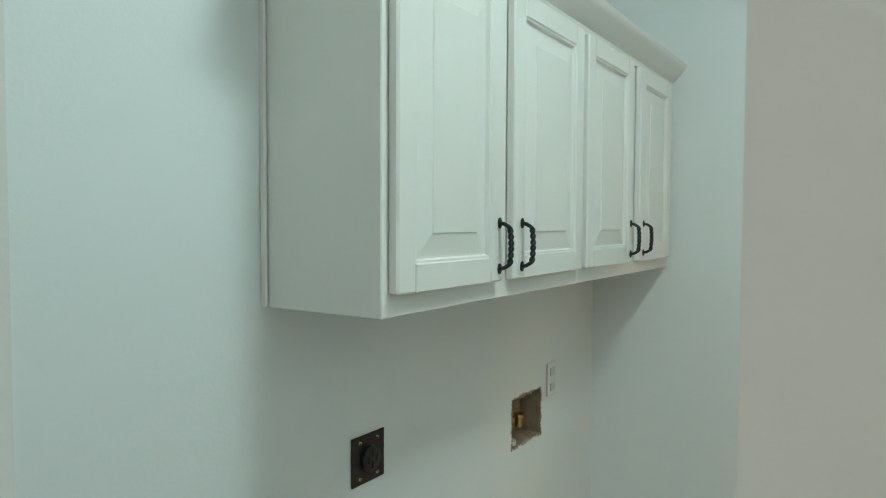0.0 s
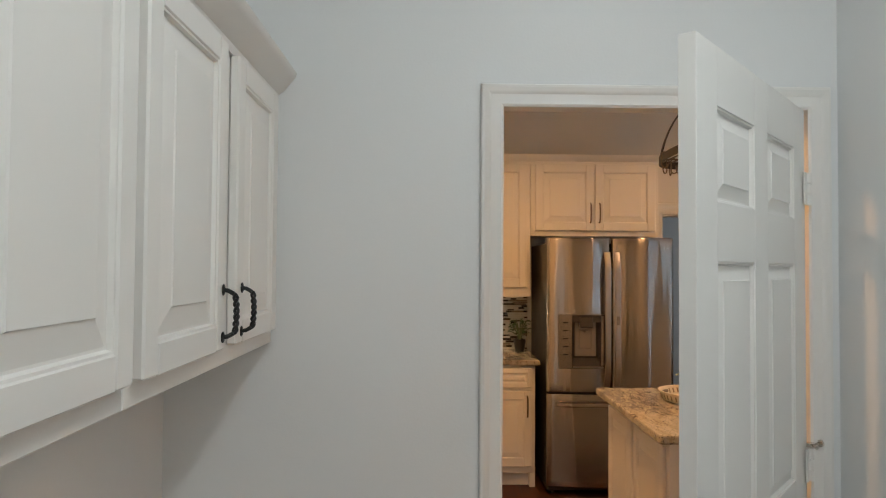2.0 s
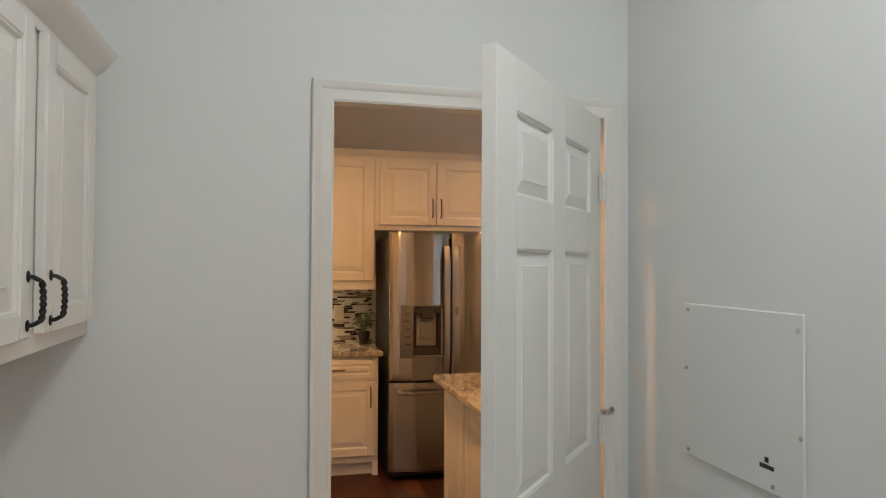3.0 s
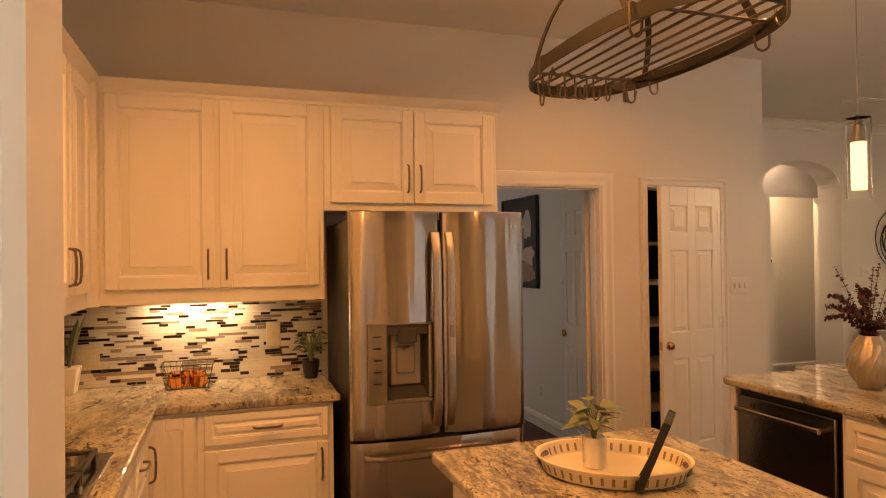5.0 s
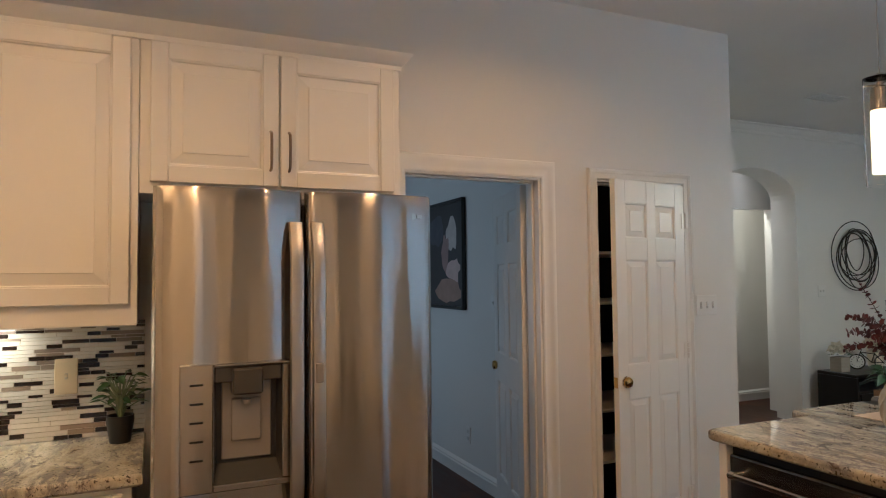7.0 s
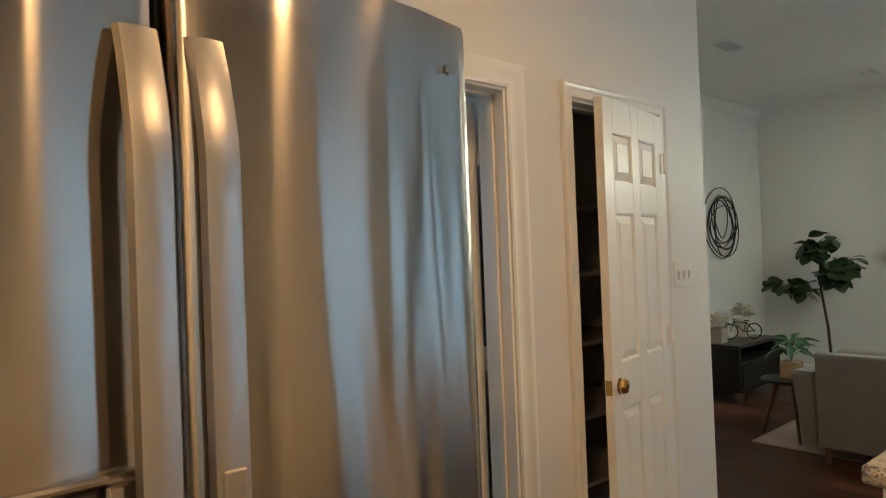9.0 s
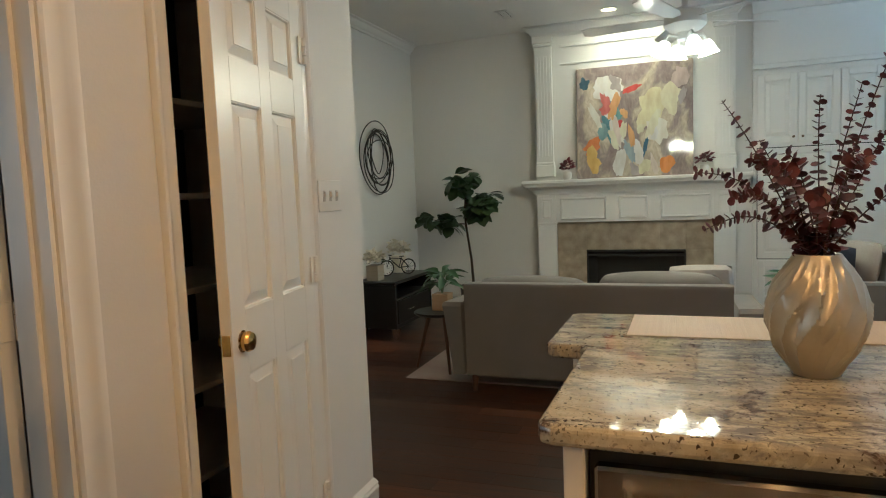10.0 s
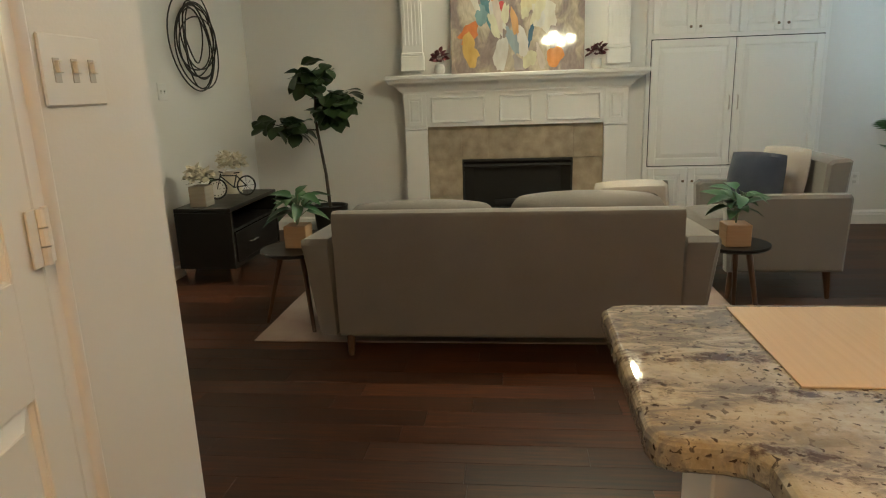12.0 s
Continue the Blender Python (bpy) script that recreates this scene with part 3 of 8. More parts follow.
setting("floor_laundry", bm, M_LFLOOR, "pale tiled laundry floor", "floor", smooth=False)

CASING = [(0, 0), (0, 0.011), (0.008, 0.015), (0.018, 0.012), (0.040, 0.013), (0.050, 0.020), (0.060, 0.023), (0.068, 0.020), (0.072, 0.012), (0.072, 0)]
BASE = [(0, 0), (0.014, 0), (0.014, 0.075), (0.017, 0.082), (0.012, 0.094), (0.015, 0.102), (0.006, 0.118), (0, 0.125)]
CROWN = [(0, 0), (0.012, -0.002), (0.016, 0.012), (0.03, 0.02), (0.05, 0.045), (0.058, 0.06), (0.072, 0.066), (0.072, 0.085), (0, 0.085)]


def casing(name, x0, x1, top, y, side, label, width=0.072, bottom=0.0):
    bm = bmesh.new()
    prof = [(u * width / 0.072, w) for u, w in CASING]
    vv = (0, side, 0)
    sweep(bm, prof, [((x0, y, bottom), (-1, 0, 0), vv), ((x0, y, top), (-1, 0, 1), vv), ((x1, y, top), (1, 0, 1), vv), ((x1, y, bottom), (1, 0, 0), vv)])
    return setting(name, bm, M_TRIM, label, "trim")


def run(name, prof, points, label, material=None, closed=False):
    """Moulding along a plan line; the profile's u points to the left of the walk."""
    bm = bmesh.new()
    st = []
    n = len(points)
    for i, (x, y, z) in enumerate(points):
        d1 = Vector((x - points[i - 1][0], y - points[i - 1][1])).normalized() if i else None
        d2 = Vector((points[i + 1][0] - x, points[i + 1][1] - y)).normalized() if i < n - 1 else None
        d1, d2 = d1 or d2, d2 or d1
        n1, n2 = Vector((-d1.y, d1.x)), Vector((-d2.y, d2.x))
        m = (n1 + n2) / (1 + n1.dot(n2))
        st.append(((x, y, z), (m.x, m.y, 0), (0, 0, 1)))
    sweep(bm, prof, st)
    return setting(name, bm, material or M_TRIM, label, "trim")


casing("trim_laundry_door", LD[0], LD[1], LD[2], 3.299, -1, "white moulded casing round the laundry doorway", 0.064)
casing("trim_kitchen_side", LD[0] - 0.018, LD[1] + 0.018, LD[2] + 0.018, 3.346, 1, "white moulded casing round the kitchen side of the doorway")
casing("trim_back_room_door", D2[0], D2[1], D2[2], 6.849, -1, "cream moulded casing round the back room doorway", 0.088)
casing("trim_pantry_door", D3[0], D3[1], D3[2], 6.849, -1, "cream moulded casing round the pantry doorway", 0.06)


def jamb(name, x0, x1, top, y0, y1, stop, label):
    bm = bmesh.new()
    box(bm, x0, y0, 0, x0 + 0.012, y1, top)
    box(bm, x1 - 0.012, y0, 0, x1, y1, top)
    box(bm, x0 + 0.012, y0, top - 0.012, x1 - 0.012, y1, top)
    if stop is None:
        return setting(name, bm, M_TRIM, label, "trim", smooth=False)
    box(bm, x0 + 0.012, stop, 0, x0 + 0.024, stop + 0.03, top - 0.012, 0.002)
    box(bm, x1 - 0.024, stop, 0, x1 - 0.012, stop + 0.03, top - 0.012, 0.002)
    box(bm, x0 + 0.024, stop, top - 0.024, x1 - 0.024, stop + 0.03, top - 0.012, 0.002)
    return setting(name, bm, M_TRIM, label, "trim", smooth=False)


jamb("trim_laundry_jamb", LD[0] - 0.012, LD[1] + 0.012, LD[2] + 0.012, 3.2985, 3.3465, None, "white door jamb with a stop")
jamb("trim_back_room_jamb", D2[0] - 0.001, D2[1] + 0.001, D2[2] + 0.001, 6.847, 6.973, 6.895, "cream door jamb with a stop")
jamb("trim_pantry_jamb", D3[0] - 0.001, D3[1] + 0.001, D3[2] + 0.001, 6.847, 6.973, 6.895, "cream door jamb with a stop")
run("baseboard_pantry", BASE, [(3.593, 6.849, 0), (3.946, 6.849, 0), (3.946, 8.549, 0)][::-1], "white moulded baseboard round the wall end")
run("baseboard_between", BASE, [(2.64, 6.849, 0), (2.853, 6.849, 0)][::-1], "white moulded baseboard between the doors")
run("baseboard_living_north", BASE, [(AX1, 8.549, 0), (8.619, 8.549, 0), (8.619, 7.08, 0)][::-1], "white moulded baseboard of the living room")
run("baseboard_living_west", BASE, [(3.961, 8.549, 0), (AX0, 8.549, 0)][::-1], "white moulded baseboard beside the arch")
run("baseboard_living_east", BASE, [(8.619, 3.50, 0), (8.619, 2.681, 0), (1.14, 2.681, 0)][::-1], "tall white moulded baseboard under the windows")
run("baseboard_back_room", BASE, [(2.844, 6.99, 0), (2.844, 10.19, 0)], "white moulded baseboard of the back room")
run("baseboard_foyer", BASE, [(8.0, 9.659, 0), (4.45, 9.659, 0)], "white moulded baseboard of the foyer")
BIGCROWN = [(0, -0.09), (0.012, -0.09), (0.018, -0.07), (0.045, -0.05), (0.062, -0.02), (0.085, -0.012), (0.085, -0.001), (0, -0.001)]
run("trim_crown_living", BIGCROWN, [(3.946, 8.549, CEIL), (8.619, 8.549, CEIL)][::-1], "white crown moulding of the living room")


# ---- doors ----
def field(bm, x0, z0, x1, z1, t, edge=0.03, both=True):
    """A raised panel sitting in the opening of a frame that is t thick, front at y = 0."""
    deep = 0.011 if t > 0.016 else 0.008

    def side(yo, s):
        rings = []
        for inset, off in ((0.0, 0.003), (0.004, 0.0035), (0.007, deep), (0.011, deep), (0.011 + edge, 0.0035), (0.013 + edge, 0.001)):
            rings.append([bm.verts.new((x0 + inset if i in (0, 3) else x1 - inset, yo + s * off, z0 + inset if i in (0, 1) else z1 - inset)) for i in range(4)])
        for r0, r1 in zip(rings, rings[1:]):
            for i in range(4):
                bm.faces.new((r0[i - 1], r0[i], r1[i], r1[i - 1]))
        bm.faces.new(rings[-1])
    side(0.0, 1)
    if both:
        side(t, -1)


def panelled(bm, w, h, t, cols, rows, b=0.003, edge=0.028):
    """A framed leaf, front at y = 0, with raised panels in the openings cols x rows."""
    xs = [0] + [v for c in cols for v in c] + [w]
    for i in range(0, len(xs), 2):
        box(bm, xs[i], 0, 0, xs[i + 1], t, h, b)
    zs = [0] + [v for r in rows for v in r] + [h]
    for c0, c1 in cols:
        for i in range(0, len(zs), 2):
            box(bm, c0, 0, zs[i], c1, t, zs[i + 1], b * 0.6)
        for r0, r1 in rows:
            field(bm, c0, r0, c1, r1, t, edge, t > 0.025)


def six_panel(name, w, h, place, label, material=M_TRIM):
    """Hinged at local x = w, front at -y."""
    root = tagged(new(name), label, "door", "", "structure")
    root.matrix_basis = place
    s, mid = 0.105 * w / 0.76, 0.095 * w / 0.76
    cols = [(s, w / 2 - mid / 2), (w / 2 + mid / 2, w - s)]
    rows = [(0.24, 0.84), (1.02, 1.59), (1.71, 1.90)]
    pieces = [("stile", a, 0, c, h) for a, c in ((0, s), (cols[0][1], cols[1][0]), (w - s, w))]
    pieces += [("rail", c0, a, c1, c) for c0, c1 in cols for a, c in ((0, 0.24), (0.84, 1.02), (1.59, 1.71), (1.90, h))]
    for piece, a, c, e, f in pieces:
        bm = bmesh.new()
        box(bm, a, 0, c, e, 0.035, f, 0.0015 if piece == "stile" else 0.0009)
        part(piece, bm, material, root, "", False)
    for c0, c1 in cols:
        for r0, r1 in rows:
            bm = bmesh.new()
            field(bm, c0, r0, c1, r1, 0.035, 0.026, True)
            part("panel", bm, material, root, "", False)
    return root


def knob(parent, x, z, t=0.035, material=M_BRASS):
    for s, y0 in ((-1, 0.0), (1, t)):
        bm = bmesh.new()
        prof = [(0.0, 0), (0.031, 0), (0.032, 0.004), (0.026, 0.008), (0.012, 0.011), (0.0105, 0.026), (0.018, 0.032), (0.027, 0.041), (0.029, 0.052), (0.024, 0.062), (0.010, 0.066), (0, 0.067)]
        lathe(bm, prof, (0, 0, 0), 20)
        bmesh.ops.transform(bm, matrix=Matrix.Translation((x, y0, z)) @ Matrix.Rotation(radians(90 * (-s) * -1), 4, "X"), verts=bm.verts)
        part("door_knob", bm, material, parent, "polished brass door knob")
    bm = bmesh.new()
    box(bm, -0.0035, t / 2 - 0.012, z - 0.028, -0.001, t / 2 + 0.012, z + 0.028, 0.0008)
    part("latch_plate", bm, material, parent, "brass latch plate")


def hinges(parent, w, zs, material, t0=-0.004):
    for z in zs:
        bm = bmesh.new()
        for k in range(3):
            lathe(bm, [(0.0095, -0.045 + 0.03 * k + 0.001), (0.0095, -0.045 + 0.03 * (k + 1) - 0.001)], (w + 0.004, t0 - 0.004 if t0 < 0 else t0 + 0.004, z), 10)
        y0 = t0 - 0.003 if t0 < 0 else t0 - 0.001
        box(bm, w - 0.030, y0, z - 0.045, w - 0.006, y0 + 0.004, z + 0.045, 0.001)
        box(bm, w + 0.014, y0, z - 0.045, w + 0.032, y0 + 0.004, z + 0.045, 0.001)
        box(bm, w - 0.001, 0.002, z - 0.045, w + 0.004, 0.033, z + 0.045, 0.001)
        part("hinge", bm, material, parent, "painted metal hinge with two leaves")


# laundry door: hinged at the east jamb, half open into the laundry
ang = 47.6
ld = six_panel("door_1", 0.815, 2.02, Matrix.Translation((0.918, 3.272, 0.008)) @ Matrix.Rotation(radians(ang), 4, "Z") @ Matrix.Translation((-0.815, 0, 0)), "white six-panel door standing half open")
hinges(ld, 0.815, (0.24, 1.04, 1.80), M_TRIM)
bm = bmesh.new()
tube(bm, [(0.819, -0.008, 1.088), (0.819, -0.008, 1.098)], 0.012, 10)
tube(bm, [(0.790, -0.030, 1.093), (0.819, -0.010, 1.093), (0.850, -0.024, 1.093)], 0.004, 8)
tube(bm, [(0.850, -0.024, 1.093), (0.856, -0.027, 1.093)], 0.010, 10)
part("hinge_pin_stop", bm, M_CHROME, ld, "small hinge-pin door stop")
knob(ld, 0.06, 0.93)
# pantry door: slightly ajar into the kitchen
pd = six_panel("door_3", 0.585, 2.027, Matrix.Translation((3.518, 6.822, 0.008)) @ Matrix.Rotation(radians(9.8), 4, "Z") @ Matrix.Translation((-0.585, 0, 0)), "cream six-panel pantry door standing ajar")
hinges(pd, 0.585, (0.25, 1.07, 1.82), M_TRIM)
knob(pd, 0.058, 0.935)
# back room door: swung fully inwards
bd = six_panel("door_2", 0.76, 2.015, Matrix.Translation((2.533, 7.027, 0.008)) @ Matrix.Rotation(radians(-107), 4, "Z") @ Matrix.Translation((-0.76, 0, 0)), "white six-panel door swung open into the back room")
hinges(bd, 0.76, (0.25, 1.07, 1.82), M_TRIM, 0.039)
knob(bd, 0.058, 0.93)


# ---- cabinets ----
def bar_pull(parent, x, z, length, upright=True, material=M_BRONZE, y=-0.02, name="handle"):
    bm = bmesh.new()
    h = length / 2
    pts = [(0, -h), (-0.012, -h * 0.97), (-0.024, -h * 0.86), (-0.028, -h * 0.5), (-0.029, 0), (-0.028, h * 0.5), (-0.024, h * 0.86), (-0.012, h * 0.97), (0, h)]
    path = [(x, y + a, z + c) if upright else (x + c, y + a, z) for a, c in pts]
    tube(bm, path, 0.0055, 8)
    return part(name, bm, material, parent, "arched bronze bar pull")


def rope_pull(parent, x, z, length=0.125, y=-0.022):
    bm = bmesh.new()
    h = length / 2
    for s in (-1, 1):
        cushion_r = [(0, 0), (0.0075, 0.001), (0.008, 0.003), (0.005, 0.005), (0, 0.0055)]
        b2 = bmesh.new()
        lathe(b2, cushion_r, (0, 0, 0), 12)
        bmesh.ops.transform(b2, matrix=Matrix.Translation((x, y, z + s * h)) @ Matrix.Rotation(radians(90), 4, "X") @ Matrix.Scale(1.5, 4, (0, 1, 0)), verts=b2.verts)
        tmp = bpy.data.meshes.new("tmp")
        b2.to_mesh(tmp)
        b2.free()
        bm.from_mesh(tmp)
        bpy.data.meshes.remove(tmp)
    path = [(x, y, z - h), (x, y - 0.012, z - h * 0.96), (x, y - 0.024, z - h * 0.82)]
    tube(bm, path, 0.0045, 8)
    tube(bm, [(x, y, z + h), (x, y - 0.012, z + h * 0.96), (x, y - 0.024, z + h * 0.82)], 0.0045, 8)
    n = 36
    for strand in (0, math.pi):
        tube(bm, [(x + 0.0035 * math.cos(k * 0.55 + strand), y - 0.026 + 0.0035 * math.sin(k * 0.55 + strand) - 0.003 * math.sin(math.pi * k / n), z - h * 0.84 + 2 * h * 0.84 * k / n) for k in range(n + 1)], 0.0034, 6)
    return part("handle", bm, M_PEWTER, parent, "twisted black iron pull")


def cabinet_door(parent, x0, z0, x1, z1, frame=0.058, t=0.02, edge=0.03, name="door"):
    bm = bmesh.new()
    w, h = x1 - x0, z1 - z0
    field(bm, frame, frame, w - frame, h - frame, t, edge, t > 0.025)
    move = Matrix.Translation((x0, -t - 0.001, z0))
    bmesh.ops.transform(bm, matrix=move, verts=bm.verts)
    door = part(name, bm, M_CAB, parent, "", False)
    for piece, a, c, e, f in (("stile", 0, 0, frame, h), ("stile", w - frame, 0, w, h), ("rail", frame, 0, w - frame, frame), ("rail", frame, h - frame, w - frame, h)):
        bm = bmesh.new()
        box(bm, a, 0, c, e, t, f, 0.004 if piece == "stile" else 0.0024)
        bmesh.ops.transform(bm, matrix=move, verts=bm.verts)
        part(piece, bm, M_CAB, door, "", False)
    return door


def carcass(parent, w, d, z0, z1, b=0.002, name="body"):
    bm = bmesh.new()
    box(bm, 0, 0, z0, w, d, z1, b)
    return part(name, bm, M_CAB, parent)


FACE_E = Matrix.Rotation(radians(90), 4, "Z")   # front towards +x
FACE_W = Matrix.Rotation(radians(-90), 4, "Z")  # front towards -x
FACE_S = Matrix.Identity(4)


def at(x, y, z, turn):
    return Matrix.Translation((x, y, z)) @ turn


# laundry upper cabinets on the west wall: local x runs along +y
for y0, y1, doors in ((1.61, 2.432, ((1.626, 1.985, 1), (2.033, 2.418, 0))), (2.434, 3.296, ((2.45, 2.822, 1), (2.897, 3.255, 0)))):
    c = thing("wall_cabinet", "white raised-panel laundry wall cabinet with two iron pulls", "cabinet", at(-0.566, y0, 0, FACE_E), "laundry wall cabinets")
    carcass(c, y1 - y0, 0.290, 1.372, 2.09)
    for a, e, right in doors:
        d = cabinet_door(c, a - y0, 1.412, e - y0, 2.045, 0.052, 0.022, 0.040)
        rope_pull(d, (e - y0 - 0.019) if right else (a - y0 + 0.034), 1.487, 0.096, -0.023)
bm = bmesh.new()
LCROWN = [(0, -0.03), (0.008, -0.03), (0.012, -0.012), (0.03, 0.002), (0.05, 0.028), (0.058, 0.036), (0.062, 0.05), (0, 0.05)]
st = [((-0.86, 1.61, 2.075), (0, -1, 0), (0, 0, 1)), ((-0.566, 1.61, 2.075), (1, -1, 0), (0, 0, 1)), ((-0.566, 3.299, 2.075), (1, 0, 0), (0, 0, 1))]
sweep(bm, LCROWN, st)
setting("trim_laundry_crown", bm, M_CAB, "white crown moulding on the laundry cabinets", "trim")
bm = bmesh.new()
box(bm, -0.86, 1.602, 1.372, -0.845, 1.609, 2.05, 0.002)
setting("trim_cabinet_scribe", bm, M_CAB, "thin white scribe strip beside the cabinet", "trim")

# kitchen uppers, north wall
KF = 6.476
for x0, x1, z0, doors in ((-0.436, 0.632, 1.355, ((-0.415, 0.085, 1.43, 1, 1.49), (0.108, 0.606, 1.43, 0, 1.49))), (0.634, 1.625, 1.826, ((0.668, 1.124, 1.868, 1, 1.945), (1.130, 1.597, 1.868, 0, 1.945)))):
    c = thing("wall_cabinet", "cream raised-panel kitchen wall cabinet with bronze pulls", "cabinet", at(x0, KF, 0, FACE_S), "kitchen wall cabinets")
    carcass(c, x1 - x0, 6.784 - KF, z0, 2.42)
    for a, e, zb, right, hz in doors:
        d = cabinet_door(c, a - x0, zb, e - x0, 2.382, 0.062, 0.02, 0.036)
        bar_pull(d, (e - x0 - 0.032) if right else (a - x0 + 0.032), hz + 0.06, 0.15, True, M_BRONZE, -0.021)
# kitchen uppers, west wall
for y0, y1 in ((5.55, 6.40), (4.70, 5.54)):
    c = thing("wall_cabinet", "cream raised-panel kitchen wall cabinet with bronze pulls", "cabinet", at(-0.478, y0, 0, FACE_E), "kitchen wall cabinets")
    carcass(c, y1 - y0, 0.331, 1.355, 2.42)
    m = (y1 - y0) / 2
    for a, e, right in ((0.03, m - 0.012, 1), (m + 0.012, y1 - y0 - 0.03, 0)):
        d = cabinet_door(c, a, 1.43, e, 2.382, 0.062, 0.02, 0.036)
        bar_pull(d, e - 0.032 if right else a + 0.032, 1.55, 0.15, True, M_BRONZE, -0.021)
bm = bmesh.new()
box(bm, -0.809, 6.402, 1.355, -0.4365, 6.784, 2.42, 0.001)
setting("trim_corner_filler", bm, M_CAB, "cream corner filler between the wall cabinets", "trim")
bm = bmesh.new()
KCROWN = [(0, -0.03), (0.008, -0.03), (0.010, -0.012), (0.026, 0.0), (0.040, 0.018), (0.046, 0.026), (0.05, 0.036), (0, 0.036)]
sweep(bm, KCROWN, [((-0.478, 4.70, 2.416), (1, 0, 0), (0, 0, 1)), ((-0.478, KF, 2.416), (1, -1, 0), (0, 0, 1)), ((1.625, KF, 2.416), (1, -1, 0), (0, 0, 1)), ((1.625, 6.784, 2.416), (1, 0, 0), (0, 0, 1))])
setting("trim_kitchen_crown", bm, M_CAB, "cream crown moulding on the kitchen cabinets", "trim")
bm = bmesh.new()
box(bm, -0.25, 6.69, 1.3495, 0.21, 6.73, 1.3545, 0.001)
single("under_cabinet_light", bm, M_CANW, "slim lit strip light under the wall cabinet", "light")

# base cabinets, north wall
BF = 6.20
c = thing("base_cabinet", "cream base cabinet with a drawer and a raised-panel door", "cabinet", at(0.005, BF, 0, FACE_S), "kitchen base cabinets")
carcass(c, 0.625, 6.784 - BF, 0.10, 0.874)
d = cabinet_door(c, 0.03, 0.715, 0.60, 0.855, 0.034, 0.02, 0.012, "drawer")
bar_pull(d, 0.315, 0.785, 0.13, False)
d = cabinet_door(c, 0.03, 0.15, 0.60, 0.69)
bar_pull(d, 0.565, 0.58, 0.15)
bm = bmesh.new()
box(bm, 0.0, 0.05, 0.0, 0.625, 0.5, 0.0995)
box(bm, 0.0, 0.0, 0.0, 0.04, 0.05, 0.0995)
box(bm, 0.585, 0.0, 0.0, 0.625, 0.05, 0.0995)
part("toe_kick", bm, M_CAB, c)
c = thing("base_cabinet", "cream corner base cabinet with a raised-panel door", "cabinet", at(-0.38, BF, 0, FACE_S), "kitchen base cabinets")
carcass(c, 0.383, 6.784 - BF, 0.0, 0.874)
d = cabinet_door(c, 0.20, 0.15, 0.375, 0.855, 0.05)
# base cabinets, west wall
for k, (y0, y1) in enumerate(((5.55, 6.196), (4.78, 5.548), (4.0, 4.778), (3.43, 3.998))):
    c = thing("base_cabinet", "cream base cabinet with drawers and bronze pulls", "cabinet", at(-0.195, y0, 0, FACE_E), "kitchen base cabinets")
    carcass(c, y1 - y0, 0.614, 0.0, 0.874)
    w = y1 - y0
    if k == 0:
        d = cabinet_door(c, 0.02, 0.715, 0.36, 0.855, 0.034, 0.02, 0.012, "drawer")
        bar_pull(d, 0.19, 0.785, 0.11, False)
        cabinet_door(c, 0.02, 0.15, 0.36, 0.69)
        d = cabinet_door(c, 0.39, 0.15, 0.62, 0.855, 0.045)
        bar_pull(d, 0.415, 0.72, 0.15)
    else:
        d = cabinet_door(c, 0.03, 0.715, w - 0.03, 0.855, 0.034, 0.02, 0.012, "drawer")
        bar_pull(d, w / 2, 0.785, 0.13, False)
        d = cabinet_door(c, 0.03, 0.15, w - 0.03, 0.69)
        bar_pull(d, w - 0.07, 0.58, 0.15)
bm = bmesh.new()
prism(bm, [(-0.808, 3.43), (-0.162, 3.43), (-0.162, 6.165), (0.66, 6.165), (0.66, 6.783), (-0.808, 6.783)], 0.875, 0.915, 0.009)
single("worktop", bm, M_GRANITE, "polished speckled granite worktop over the base cabinets", "countertop", smooth=False)

# island
isl = thing("kitchen_island", "white kitchen island with a polished granite top", "kitchen island")
bm = bmesh.new()
box(bm, 0.86, 4.16, 0.10, 1.63, 5.06, 0.874, 0.003)
part("body", bm, M_CAB, isl)
bm = bmesh.new()
box(bm, 0.90, 4.20, 0.0, 1.59, 5.02, 0.0995)
part("plinth", bm, M_CAB, isl)
for y0 in (4.19, 4.63):
    bm = bmesh.new()
    panelled(bm, 0.40, 0.70, 0.015, [(0.05, 0.35)], [(0.05, 0.65)], 0.003)
    bmesh.ops.transform(bm, matrix=Matrix.Translation((0.8595, y0 + 0.40, 0.14)) @ Matrix.Rotation(radians(-90), 4, "Z") @ Matrix.Translation((0, -0.015, 0)), verts=bm.verts)
    part("panel", bm, M_CAB, isl, "", False)
bm = bmesh.new()


def rounded(x0, y0, x1, y1, r, n=5):
    out = []
    for cx, cy, a0 in ((x1 - r, y0 + r, -90), (x1 - r, y1 - r, 0), (x0 + r, y1 - r, 90), (x0 + r, y0 + r, 180)):
        out += [(cx + r * math.cos(radians(a0 + 90 * k / n)), cy + r * math.sin(radians(a0 + 90 * k / n))) for k in range(n + 1)]
    return out


prism(bm, rounded(0.795, 4.09, 1.69, 5.12, 0.025), 0.875, 0.915, 0.009)
part("top", bm, M_GRANITE, isl, "polished speckled granite slab", False)

